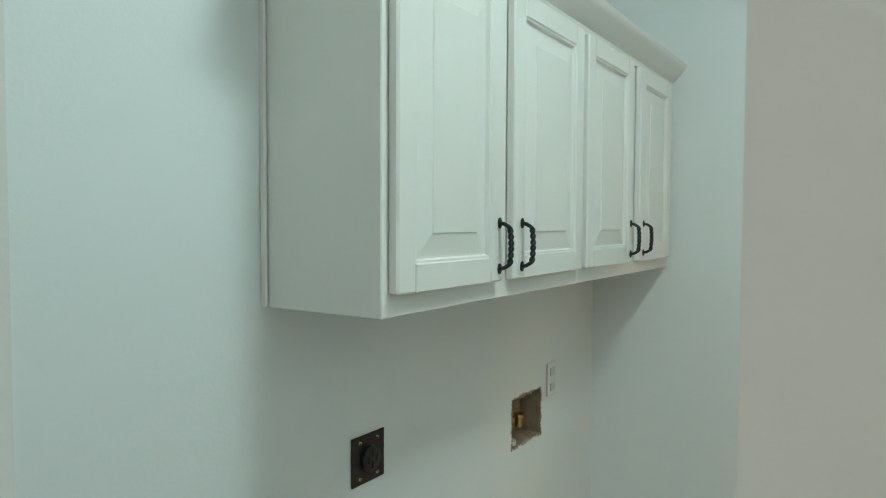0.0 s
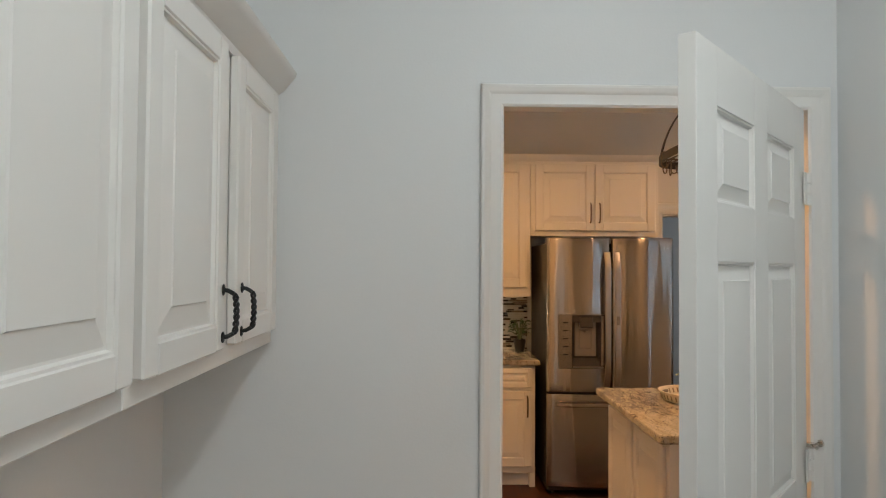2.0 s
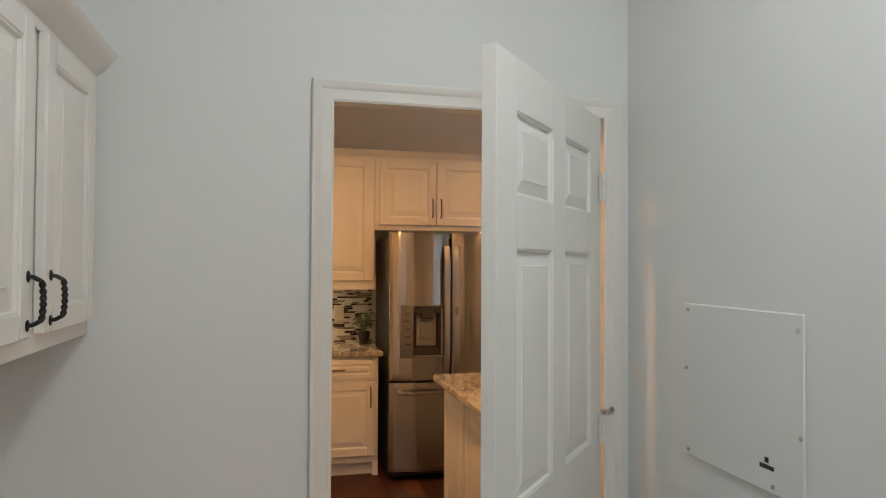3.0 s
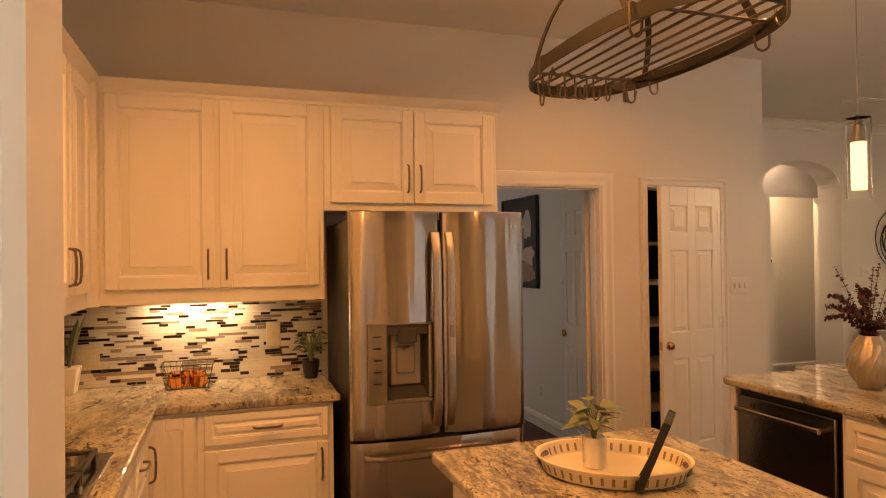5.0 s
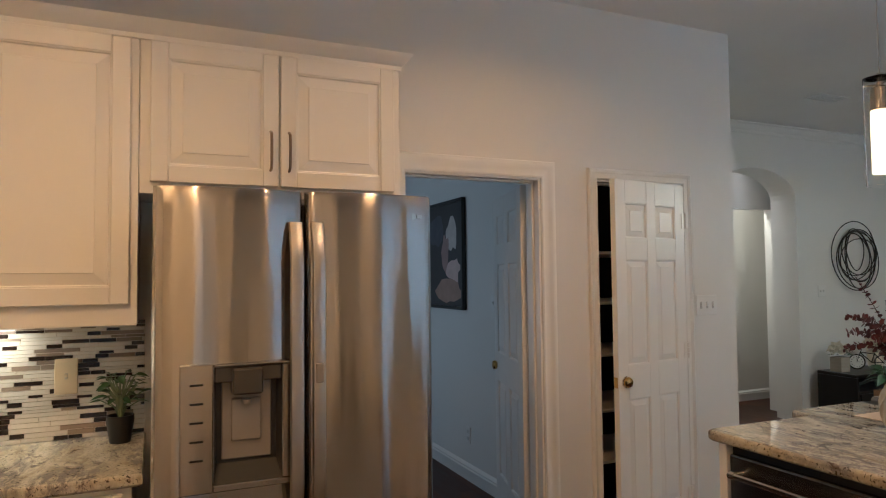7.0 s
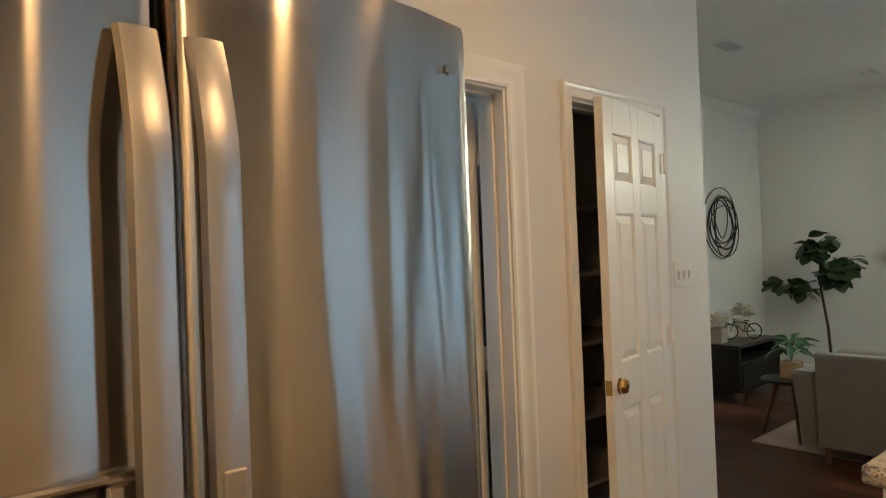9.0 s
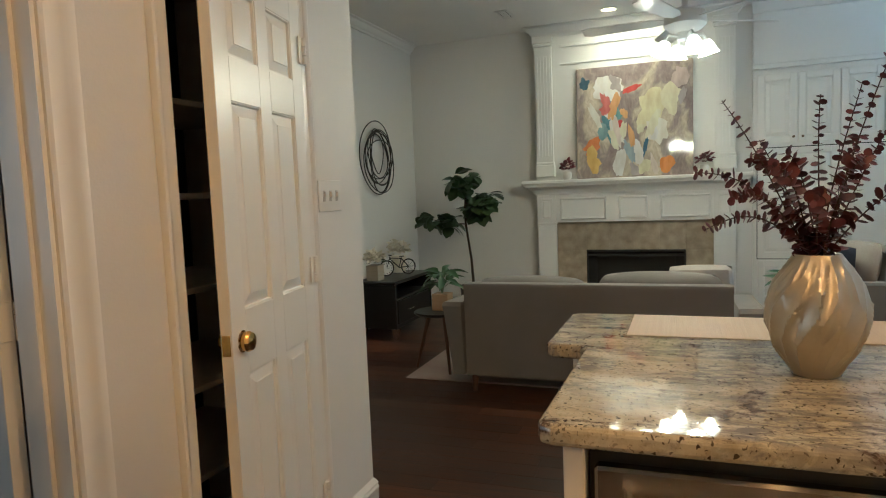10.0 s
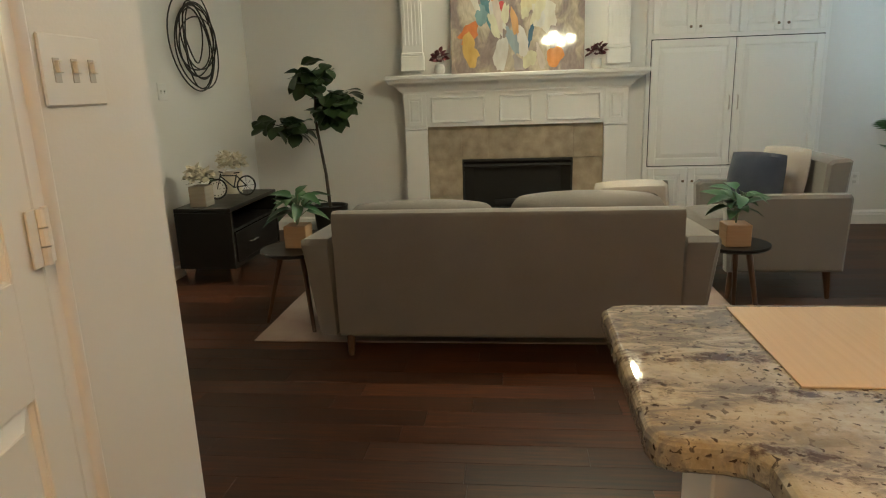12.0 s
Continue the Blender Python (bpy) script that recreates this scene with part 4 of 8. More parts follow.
# peninsula: dishwasher side faces west
PX = 2.668
end = thing("peninsula", "white peninsula cabinet shell with an end panel", "cabinet")
bm = bmesh.new()
box(bm, 2.666, 5.762, 0.0, 3.26, 5.80, 0.874, 0.003)
part("end_panel", bm, M_CAB, end)
bm = bmesh.new()
box(bm, 3.262, 3.6, 0.0, 3.38, 5.876, 0.874, 0.003)
part("back_wall", bm, M_CAB, end)
for y0, y1 in ((4.35, 5.145), (3.6, 4.345)):
    c = thing("base_cabinet", "cream base cabinet under the sink with bronze pulls", "cabinet", at(PX + 0.006, y1, 0, FACE_W), "kitchen base cabinets")
    w = y1 - y0
    carcass(c, w, 0.52, 0.0, 0.874)
    d = cabinet_door(c, 0.03, 0.70, w - 0.03, 0.855, 0.034, 0.02, 0.012, "drawer")
    for a, e, right in ((0.03, w / 2 - 0.004, 1), (w / 2 + 0.004, w - 0.03, 0)):
        d = cabinet_door(c, a, 0.13, e, 0.68)
        bar_pull(d, e - 0.03 if right else a + 0.03, 0.57, 0.15)
top = thing("peninsula_worktop", "polished speckled granite peninsula top with an overhanging bar", "countertop")
SX0, SX1, SY0, SY1 = 2.74, 3.06, 4.45, 5.05
bm = bmesh.new()
outer = [(2.646, 3.6), (3.69, 3.6), (3.69, 5.905), (3.682, 5.93), (3.66, 5.945), (3.275, 5.947), (3.252, 5.940), (3.242, 5.922), (3.238, 5.872), (3.232, 5.852), (3.212, 5.838), (2.678, 5.846), (2.656, 5.838), (2.646, 5.817)]
hole = rounded(SX0, SY0, SX1, SY1, 0.09, 6)
zs = (0.875, 0.8765, 0.880, 0.885, 0.903, 0.908, 0.9125, 0.9145, 0.915)
ins = (0.009, 0.005, 0.0015, 0.0, 0.0, 0.0012, 0.0045, 0.008, 0.011)


def offset(poly, s):
    n = len(poly)
    out = []
    for i, (x, y) in enumerate(poly):
        d1 = Vector((x - poly[i - 1][0], y - poly[i - 1][1])).normalized()
        nx = poly[(i + 1) % n]
        d2 = Vector((nx[0] - x, nx[1] - y)).normalized()
        n1, n2 = Vector((-d1.y, d1.x)), Vector((-d2.y, d2.x))
        m = (n1 + n2) / max(0.4, 1 + n1.dot(n2))
        out.append((x + m.x * s, y + m.y * s))
    return out


orings = [[bm.verts.new((*p, z)) for p in offset(outer, i)] for z, i in zip(zs, ins)]
hrings = [[bm.verts.new((*p, z)) for p in offset(hole, -i)] for z, i in zip(zs, ins)]
for rings, flip in ((orings, 1), (hrings, -1)):
    for r0, r1 in zip(rings, rings[1:]):
        for i in range(len(r0)):
            bm.faces.new((r0[i - 1], r0[i], r1[i], r1[i - 1])[::flip])
for ro, rh in ((orings[0], hrings[0]), (orings[-1], hrings[-1])):
    edges = [bm.edges.get((r[i - 1], r[i])) for r in (ro, rh) for i in range(len(r))]
    bmesh.ops.triangle_fill(bm, use_beauty=True, edges=edges)
part("slab", bm, M_GRANITE, top, "", False)
bm = bmesh.new()
s0 = [bm.verts.new((*p, 0.8745)) for p in offset(hole, -0.004)]
s1 = [bm.verts.new((*p, 0.72)) for p in offset(hole, 0.02)]
for i in range(len(s0)):
    bm.faces.new((s0[i - 1], s0[i], s1[i], s1[i - 1]))
bm.faces.new(s1)
single("sink", bm, M_STEEL_H, "stainless undermount sink set in the granite", "sink")

# dishwasher
dw = thing("dishwasher", "stainless dishwasher with a bar handle under the worktop", "dishwasher", at(PX - 0.004, 5.757, 0, FACE_W))
bm = bmesh.new()
box(bm, 0.0, 0.03, 0.0, 0.60, 0.52, 0.872)
part("body", bm, M_BLACK, dw, "black body and toe kick")
bm = bmesh.new()
box(bm, 0.012, -0.004, 0.11, 0.588, 0.0295, 0.842, 0.006)
part("door", bm, M_STEEL_H, dw, "brushed stainless door")
bm = bmesh.new()
tube(bm, [(0.058, -0.052, 0.783), (0.548, -0.052, 0.783)], 0.0115, 16)
part("handle", bm, M_STEEL, dw, "round brushed steel handle bar")
for x in (0.068, 0.538):
    bm = bmesh.new()
    tube(bm, [(x, -0.004, 0.783), (x, -0.052, 0.783)], 0.009, 12)
    tube(bm, [(x - 0.012, -0.052, 0.783), (x + 0.012, -0.052, 0.783)], 0.0145, 16)
    part("handle_post", bm, M_CHROME, dw, "polished handle bracket")

# ---- refrigerator ----
fr = thing("refrigerator", "stainless french-door refrigerator with a water dispenser", "refrigerator")
FX0, FX1, FY = 0.682, 1.572, 6.035
bm = bmesh.new()
box(bm, FX0 + 0.004, FY, 0.03, FX1 - 0.004, 6.765, 1.755, 0.006)
part("body", bm, plain("dark_grey_side", (0.06, 0.058, 0.055), 0.4, 0.7, None, 6), fr, "dark grey steel body")
for x in (FX0 + 0.06, FX1 - 0.06):
    bm = bmesh.new()
    box(bm, x - 0.05, FY - 0.02, 1.7555, x + 0.05, FY + 0.12, 1.797, 0.005)
    part("hinge_cover", bm, M_BLACK, fr, "black hinge cover")


def bowed_door(name, x0, x1, z0, z1, hole=None, bow=0.030):
    """A door skin bowed forwards, optionally with a rectangular cut-out."""
    bm = bmesh.new()
    xs = sorted(set([x0 + (x1 - x0) * k / 44 for k in range(45)] + ([hole[0], hole[1]] if hole else [])))
    zz = sorted(set([z0, z0 + 0.012, z1 - 0.012, z1] + [z0 + (z1 - z0) * k / 16 for k in range(1, 16)] + ([hole[2], hole[3]] if hole else [])))
    def front(x, z):
        u = (2 * (x - x0) / (x1 - x0) - 1)
        e = 0.016 * max(0, (abs(u) - 0.93) / 0.07) ** 2
        ez = 0.003 if z in (z0, z1) else 0.0
        wob = 0.0030 * noise.noise(Vector((x * 9.0, z * 1.3, 3.0))) + 0.0013 * noise.noise(Vector((x * 24.0, z * 1.4, 8.0)))
        return FY - 0.030 - bow * (1 - u * u) + e + ez + wob
    g = {(i, j): bm.verts.new((x, front(x, z), z)) for i, x in enumerate(xs) for j, z in enumerate(zz)}
    h = {(i, j): bm.verts.new((x, FY - 0.004, z)) for i, x in enumerate(xs) for j, z in enumerate(zz) if i in (0, len(xs) - 1) or j in (0, len(zz) - 1)}
    for i in range(len(xs) - 1):
        for j in range(len(zz) - 1):
            if hole and xs[i] >= hole[0] - 1e-6 and xs[i + 1] <= hole[1] + 1e-6 and zz[j] >= hole[2] - 1e-6 and zz[j + 1] <= hole[3] + 1e-6:
                continue
            bm.faces.new((g[i, j], g[i + 1, j], g[i + 1, j + 1], g[i, j + 1]))
    for i in range(len(xs) - 1):
        for j in (0, len(zz) - 1):
            bm.faces.new((g[i, j], g[i + 1, j], h[i + 1, j], h[i, j]))
    for j in range(len(zz) - 1):
        for i in (0, len(xs) - 1):
            bm.faces.new((g[i, j], g[i, j + 1], h[i, j + 1], h[i, j]))
    return part(name, bm, M_STEEL, fr)


CAV = (0.852, 1.052, 0.905, 1.252)
dl = bowed_door("door", FX0, 1.124, 0.722, 1.793, CAV)
dr = bowed_door("door", 1.131, FX1, 0.722, 1.793)
dz = bowed_door("freezer_drawer", FX0, FX1, 0.072, 0.706, None, 0.034)
bm = bmesh.new()
x0, x1, z0, z1 = CAV
back = FY - 0.006
v = [bm.verts.new(p) for p in ((x0, FY - 0.058, z0), (x1, FY - 0.058, z0), (x1, FY - 0.058, z1), (x0, FY - 0.058, z1), (x0 + 0.01, back, z0 + 0.05), (x1 - 0.01, back, z0 + 0.05), (x1 - 0.01, back, z1 - 0.02), (x0 + 0.01, back, z1 - 0.02))]
for f in ((0, 1, 5, 4), (1, 2, 6, 5), (2, 3, 7, 6), (3, 0, 4, 7), (4, 5, 6, 7)):
    bm.faces.new([v[i] for i in f])
M_GREYP = plain("satin_grey_plastic", (0.30, 0.27, 0.24), 0.38, 0.4, None, 8)
M_HEADP = plain("dark_grey_plastic", (0.07, 0.063, 0.056), 0.35, 0.3)
M_RECESS = plain("recess_plastic", (0.022, 0.02, 0.018), 0.4)
disp = part("dispenser", bm, M_RECESS, dl, "grey water dispenser recess")
bm = bmesh.new()
yf = FY - 0.064
box(bm, 0.757, yf, 0.885, 0.851, yf + 0.02, 1.262, 0.003)
box(bm, 0.851, yf, 1.2525, 1.083, yf + 0.02, 1.262, 0.003)
box(bm, 0.851, yf, 0.885, 1.083, yf + 0.02, 0.9045, 0.003)
box(bm, 1.0525, yf, 0.905, 1.083, yf + 0.02, 1.252, 0.003)
part("dispenser_bezel", bm, M_STEEL, dl, "satin steel dispenser surround")
bm = bmesh.new()
box(bm, 0.855, FY - 0.055, 1.205, 1.049, FY - 0.02, 1.2515, 0.003)
box(bm, 0.905, FY - 0.066, 1.165, 0.995, FY - 0.02, 1.245, 0.006)
part("dispenser_head", bm, M_HEADP, dl, "dark grey dispenser head")
bm = bmesh.new()
box(bm, 0.878, FY - 0.014, 0.965, 1.026, FY - 0.0065, 1.20, 0.003)
box(bm, 0.905, FY - 0.024, 1.02, 0.995, FY - 0.012, 1.15, 0.004)
lathe(bm, [(0, 0), (0.013, 0.0), (0.014, 0.012), (0.0, 0.013)], (0.95, FY - 0.032, 1.135), 14)
part("paddle", bm, M_GREYP, dl, "grey dispenser paddle")
for i in range(5):
    bm = bmesh.new()
    box(bm, 0.785, yf - 0.0012, 1.20 - 0.055 * i, 0.822, yf + 0.001, 1.206 - 0.055 * i)
    part("mark", bm, M_DARK, dl, "small dark control mark", smooth=False)
bm = bmesh.new()
lathe(bm, [(0, 0), (0.011, 0), (0.011, 0.0015), (0, 0.0015)], (0, 0, 0), 18)
box(bm, 0.016, -0.006, 0, 0.034, 0.006, 0.0015)
bmesh.ops.transform(bm, matrix=Matrix.Translation((1.495, FY - 0.044, 1.722)) @ Matrix.Rotation(radians(90), 4, "X"), verts=bm.verts)
part("badge", bm, M_CHROME, dr, "small plain metal badge")


M_SATIN = plain("satin_steel", (0.56, 0.53, 0.49), 0.32, 1.0, None, 6)


def flat_handle(parent, x, z0, z1, width=0.044, lean=0.0):
    bm = bmesh.new()
    st = []
    n = 28
    for k in range(n + 1):
        f = k / n
        z = z0 + (z1 - z0) * f
        s = min(1.0, math.sin(math.pi * f) * 2.6)
        y = FY - 0.054 - 0.034 * s ** 0.8
        st.append(((x + lean * (f - 0.5) ** 2 * 4, y, z), (1, 0, 0), (0, 1, 0)))
    w = width / 2
    sweep(bm, [(-w, 0.004), (-w * 0.8, -0.005), (0, -0.008), (w * 0.8, -0.005), (w, 0.004), (w * 0.6, 0.012), (-w * 0.6, 0.012)], st)
    return part("handle", bm, M_SATIN, parent, "long bowed steel handle")


flat_handle(dl, 1.094, 0.76, 1.692)
hr = flat_handle(dr, 1.162, 0.76, 1.692)
bm = bmesh.new()
box(bm, 1.150, FY - 0.0995, 1.19, 1.174, FY - 0.094, 1.25, 0.002)
part("button", bm, M_GREYP, hr, "small grey door button")
bm = bmesh.new()
st = []
for k in range(25):
    f = k / 24
    s = min(1.0, math.sin(math.pi * f) * 3.2)
    st.append(((FX0 + 0.06 + (FX1 - FX0 - 0.12) * f, FY - 0.050 - 0.048 * s ** 0.8, 0.64), (0, 0, 1), (0, 1, 0)))
sweep(bm, [(-0.016, 0.004), (-0.012, -0.006), (0, -0.009), (0.012, -0.006), (0.016, 0.004), (0.01, 0.012), (-0.01, 0.012)], st)
part("handle", bm, M_STEEL, dz, "long bowed steel handle")
for x in (FX0 + 0.05, FX1 - 0.05):
    bm = bmesh.new()
    lathe(bm, [(0.022, 0), (0.022, 0.031)], (x, FY + 0.06, 0), 12)
    part("foot", bm, M_BLACK, fr)

# ---- living room ----
# fireplace: pilasters, mantel, overmantel and firebox on the east wall
FW = 8.62
fp = thing("fireplace", "white panelled fireplace with a stone surround and black firebox", "fireplace")
Y0, Y1 = 5.12, 7.075   # outer edges
for ya, yb, za in ((5.31, 6.88, 1.02), (6.88, Y1, 0.0), (Y0, 5.31, 0.0)):
    bm = bmesh.new()
    box(bm, 8.50, ya, za, FW - 0.001, yb, CEIL - 0.001)
    part("chimney_breast", bm, M_TRIM, fp, smooth=False)
for a, e in ((6.872, 7.07), (5.125, 5.322)):
    bm = bmesh.new()
    box(bm, 8.455, a, 0.11, 8.4995, e, 0.93, 0.003)
    part("pilaster", bm, M_TRIM, fp, "plain white pilaster")
    bm = bmesh.new()
    box(bm, 8.445, a - 0.008, 0.0, 8.4995, e + 0.008, 0.11, 0.004)
    part("plinth_block", bm, M_TRIM, fp)
    bm = bmesh.new()
    box(bm, 8.448, a - 0.004, 0.935, 8.4995, e + 0.004, 0.955, 0.003)
    box(bm, 8.452, a, 0.956, 8.4995, e, 1.245, 0.003)
    part("pilaster_block", bm, M_TRIM, fp)
    bm = bmesh.new()
    panelled(bm, e - a - 0.07, 0.23, 0.012, [(0.014, e - a - 0.084)], [(0.016, 0.214)], 0.002, 0.006)
    bmesh.ops.transform(bm, matrix=Matrix.Translation((8.4515, e - 0.035, 0.985)) @ Matrix.Rotation(radians(-90), 4, "Z") @ Matrix.Translation((0, -0.012, 0)), verts=bm.verts)
    part("panel", bm, M_TRIM, fp, "", False)
    # upper fluted pilaster
    bm = bmesh.new()
    ua, ue = (a + 0.015, e - 0.005) if a > 6 else (a + 0.005, e - 0.015)
    box(bm, 8.46, ua, 1.445, 8.4995, ue, 2.80, 0.003)
    pilaster = part("upper_pilaster", bm, M_TRIM, fp, "fluted white pilaster over the mantel")
    for k in range(5):
        y = ua + 0.025 + (ue - ua - 0.05) * k / 4
        bm = bmesh.new()
        box(bm, 8.4555, y - 0.009, 1.66, 8.4598, y + 0.009, 2.70, 0.002)
        part("flute", bm, M_TRIM, pilaster)
    bm = bmesh.new()
    box(bm, 8.435, ua - 0.012, 1.445, 8.4995, ue + 0.012, 1.57, 0.004)
    box(bm, 8.442, ua - 0.008, 1.571, 8.4995, ue + 0.008, 1.60, 0.006)
    part("pilaster_base", bm, M_TRIM, fp)
    bm = bmesh.new()
    box(bm, 8.44, ua - 0.012, 2.801, 8.4995, ue + 0.012, 2.83, 0.004)
    box(bm, 8.425, ua - 0.02, 2.831, 8.4995, ue + 0.02, 2.90, 0.006)
    part("capital", bm, M_TRIM, fp)
bm = bmesh.new()
box(bm, 8.462, 5.323, 0.956, 8.4995, 6.871, 1.245, 0.002)
part("frieze", bm, M_TRIM, fp)
for a, e in ((6.352, 6.831), (5.941, 6.229), (5.35, 5.819)):
    bm = bmesh.new()
    w = e - a
    rim = [(0, 0), (0.004, 0.016), (0.012, 0.022), (0.018, 0.013), (0.024, 0.011), (0.026, 0)]
    za, zb = 0.985, 1.215
    sweep(bm, rim, [((8.4622, a, za), (0, 1, 1), (-1, 0, 0)), ((8.4622, e, za), (0, -1, 1), (-1, 0, 0)), ((8.4622, e, zb), (0, -1, -1), (-1, 0, 0)), ((8.4622, a, zb), (0, 1, -1), (-1, 0, 0))], True)
    part("panel_moulding", bm, M_TRIM, fp)
MANT = [(0, 0), (0.012, 0), (0.016, 0.02), (0.03, 0.028), (0.05, 0.055), (0.075, 0.075), (0.10, 0.085), (0.12, 0.105), (0.125, 0.12), (0, 0.12)]
bm = bmesh.new()
sweep(bm, MANT, [((8.4995, Y1 - 0.002, 1.246), (0, 1, 0), (0, 0, 1)), ((8.452, Y1 - 0.002, 1.246), (-1, 1, 0), (0, 0, 1)), ((8.452, Y0 + 0.002, 1.246), (-1, -1, 0), (0, 0, 1)), ((8.4995, Y0 + 0.002, 1.246), (0, -1, 0), (0, 0, 1))])
part("mantel_moulding", bm, M_TRIM, fp)
bm = bmesh.new()
box(bm, 8.30, Y0 - 0.15, 1.367, 8.4995, Y1 + 0.13, 1.405, 0.008)
part("mantel_shelf", bm, M_TRIM, fp, "white mantel shelf")
for a, e in ((5.95, 6.23),):
    bm = bmesh.new()
    sweep(bm, [(u + 0.012, w) for u, w in MANT[:-1]] + [(0.0, 0.119)], [((8.452, e, 1.2465), (-1, 0, 0), (0, 0, 1)), ((8.452, a, 1.2465), (-1, 0, 0), (0, 0, 1))])
    part("mantel_break", bm, M_TRIM, fp)
bm = bmesh.new()
sweep(bm, [(0, -0.11), (0.012, -0.11), (0.018, -0.08), (0.05, -0.055), (0.07, -0.02), (0.10, -0.012), (0.10, -0.002), (0, -0.002)],
      [((FW - 0.001, Y1 + 0.0, CEIL), (0, 1, 0), (0, 0, 1)), ((8.4995, Y1 + 0.0, CEIL), (-1, 1, 0), (0, 0, 1)), ((8.4995, Y0, CEIL), (-1, -1, 0), (0, 0, 1)), ((FW - 0.001, Y0, CEIL), (0, -1, 0), (0, 0, 1))])
part("cornice", bm, M_TRIM, fp, "white cornice above the overmantel")
for a, e, z0, z1 in ((5.40, 6.80, 2.60, 2.78),):
    bm = bmesh.new()
    box(bm, 8.488, a, z0, 8.4995, e, z0 + 0.018, 0.003)
    box(bm, 8.482, a, z1, 8.4995, e, z1 + 0.03, 0.004)
    part("band_moulding", bm, M_TRIM, fp)
# stone surround and firebox
bm = bmesh.new()
box(bm, 8.53, 5.312, 0.0, 8.612, 5.58, 1.019)
box(bm, 8.53, 6.57, 0.0, 8.612, 6.879, 1.019)
box(bm, 8.53, 5.58, 0.655, 8.612, 6.57, 1.019)
part("tile_bed", bm, M_HEARTH, fp, smooth=False)
TILE_SPOTS = []
for j in range(3):
    TILE_SPOTS += [(5.325, 5.578, 0.005 + 0.325 * j, 0.325 + 0.325 * j), (6.572, 6.868, 0.005 + 0.325 * j, 0.325 + 0.325 * j)]
edges = [5.325, 5.58, 5.83, 6.08, 6.33, 6.57, 6.868]
for a, e in zip(edges, edges[1:]):
    TILE_SPOTS.append((a + 0.003, e - 0.003, 0.665 if 5.57 < a < 6.56 else 0.982, 0.945 if 5.57 < a < 6.56 else 1.015))
for a, e, z0, z1 in TILE_SPOTS:
    if z1 - z0 < 0.1:
        continue
    bm = bmesh.new()
    box(bm, 8.522, a, z0, 8.5295, e, z1 - 0.004, 0.002)
    part("tile", bm, M_HEARTH, fp)
bm = bmesh.new()
v = [bm.verts.new(p) for p in ((8.53, 5.58, 0.0), (8.53, 6.57, 0.0), (8.53, 6.57, 0.655), (8.53, 5.58, 0.655), (8.61, 5.68, 0.0), (8.61, 6.47, 0.0), (8.61, 6.47, 0.6), (8.61, 5.68, 0.6))]
for f in ((0, 1, 5, 4), (1, 2, 6, 5), (2, 3, 7, 6), (3, 0, 4, 7), (4, 5, 6, 7)):
    bm.faces.new([v[i] for i in f])
part("firebox", bm, M_SOOT, fp, "black sooted firebox")
bm = bmesh.new()
for z in (0.06, 0.60):
    box(bm, 8.512, 5.585, z - 0.012, 8.5285, 6.565, z + 0.012, 0.003)
for y in (5.59, 6.56):
    box(bm, 8.5125, y - 0.008, 0.0, 8.528, y + 0.008, 0.65, 0.003)
box(bm, 8.5122, 5.585, 0.632, 8.5286, 6.565, 0.652, 0.003)
part("fire_screen_frame", bm, M_IRON, fp, "thin black metal firebox frame")
for k, (y, z, r) in enumerate(((5.95, 0.16, 0.045), (6.2, 0.16, 0.05), (6.08, 0.245, 0.04))):
    bm = bmesh.new()
    tube(bm, [(8.56, y - 0.2, z), (8.565, y, z + 0.01), (8.56, y + 0.2, z)], r * 0.8, 10)
    part("log", bm, M_SOOT, fp, "dark charred gas log")

# painting on the mantel
art = thing("painting", "large colourful abstract painting leaning on the mantel", "painting")
bm = bmesh.new()
box(bm, 8.462, 5.505, 1.4055, 8.486, 6.632, 2.535, 0.003)
part("canvas", bm, M_ART, art)
art.matrix_basis = Matrix.Translation((8.400, 0, 1.407)) @ Matrix.Rotation(radians(3.7), 4, "Y") @ Matrix.Translation((-8.462, 0, -1.4055))
STROKES = [((0.62, 0.20, 0.06), 0.86, 0.30, 0.07, 0.10, 40), ((0.10, 0.22, 0.26), 0.70, 0.42, 0.05, 0.16, -25), ((0.05, 0.10, 0.14), 0.93, 0.86, 0.05, 0.06, 0), ((0.70, 0.58, 0.36), 0.35, 0.60, 0.12, 0.20, 20),
           ((0.78, 0.70, 0.55), 0.30, 0.40, 0.10, 0.14, -15), ((0.55, 0.08, 0.06), 0.52, 0.78, 0.09, 0.03, -20), ((0.72, 0.66, 0.58), 0.62, 0.14, 0.06, 0.15, 10), ((0.70, 0.42, 0.12), 0.85, 0.16, 0.06, 0.13, -8),
           ((0.70, 0.24, 0.05), 0.22, 0.10, 0.07, 0.08, 15), ((0.05, 0.12, 0.20), 0.40, 0.26, 0.02, 0.12, 12), ((0.80, 0.73, 0.60), 0.72, 0.80, 0.16, 0.12, 10), ((0.45, 0.05, 0.05), 0.60, 0.46, 0.04, 0.07, -30),
           ((0.74, 0.63, 0.42), 0.18, 0.66, 0.09, 0.16, 5), ((0.50, 0.40, 0.36), 0.10, 0.85, 0.08, 0.10, 0), ((0.16, 0.30, 0.30), 0.66, 0.60, 0.04, 0.12, -35), ((0.78, 0.72, 0.64), 0.46, 0.20, 0.05, 0.14, -10)]
rnd = random.Random(64)
PALETTE = [(0.74, 0.67, 0.54), (0.70, 0.62, 0.44), (0.72, 0.69, 0.64), (0.62, 0.52, 0.46), (0.66, 0.60, 0.40), (0.64, 0.34, 0.14), (0.22, 0.34, 0.36), (0.50, 0.14, 0.12), (0.36, 0.31, 0.30), (0.30, 0.36, 0.40)]
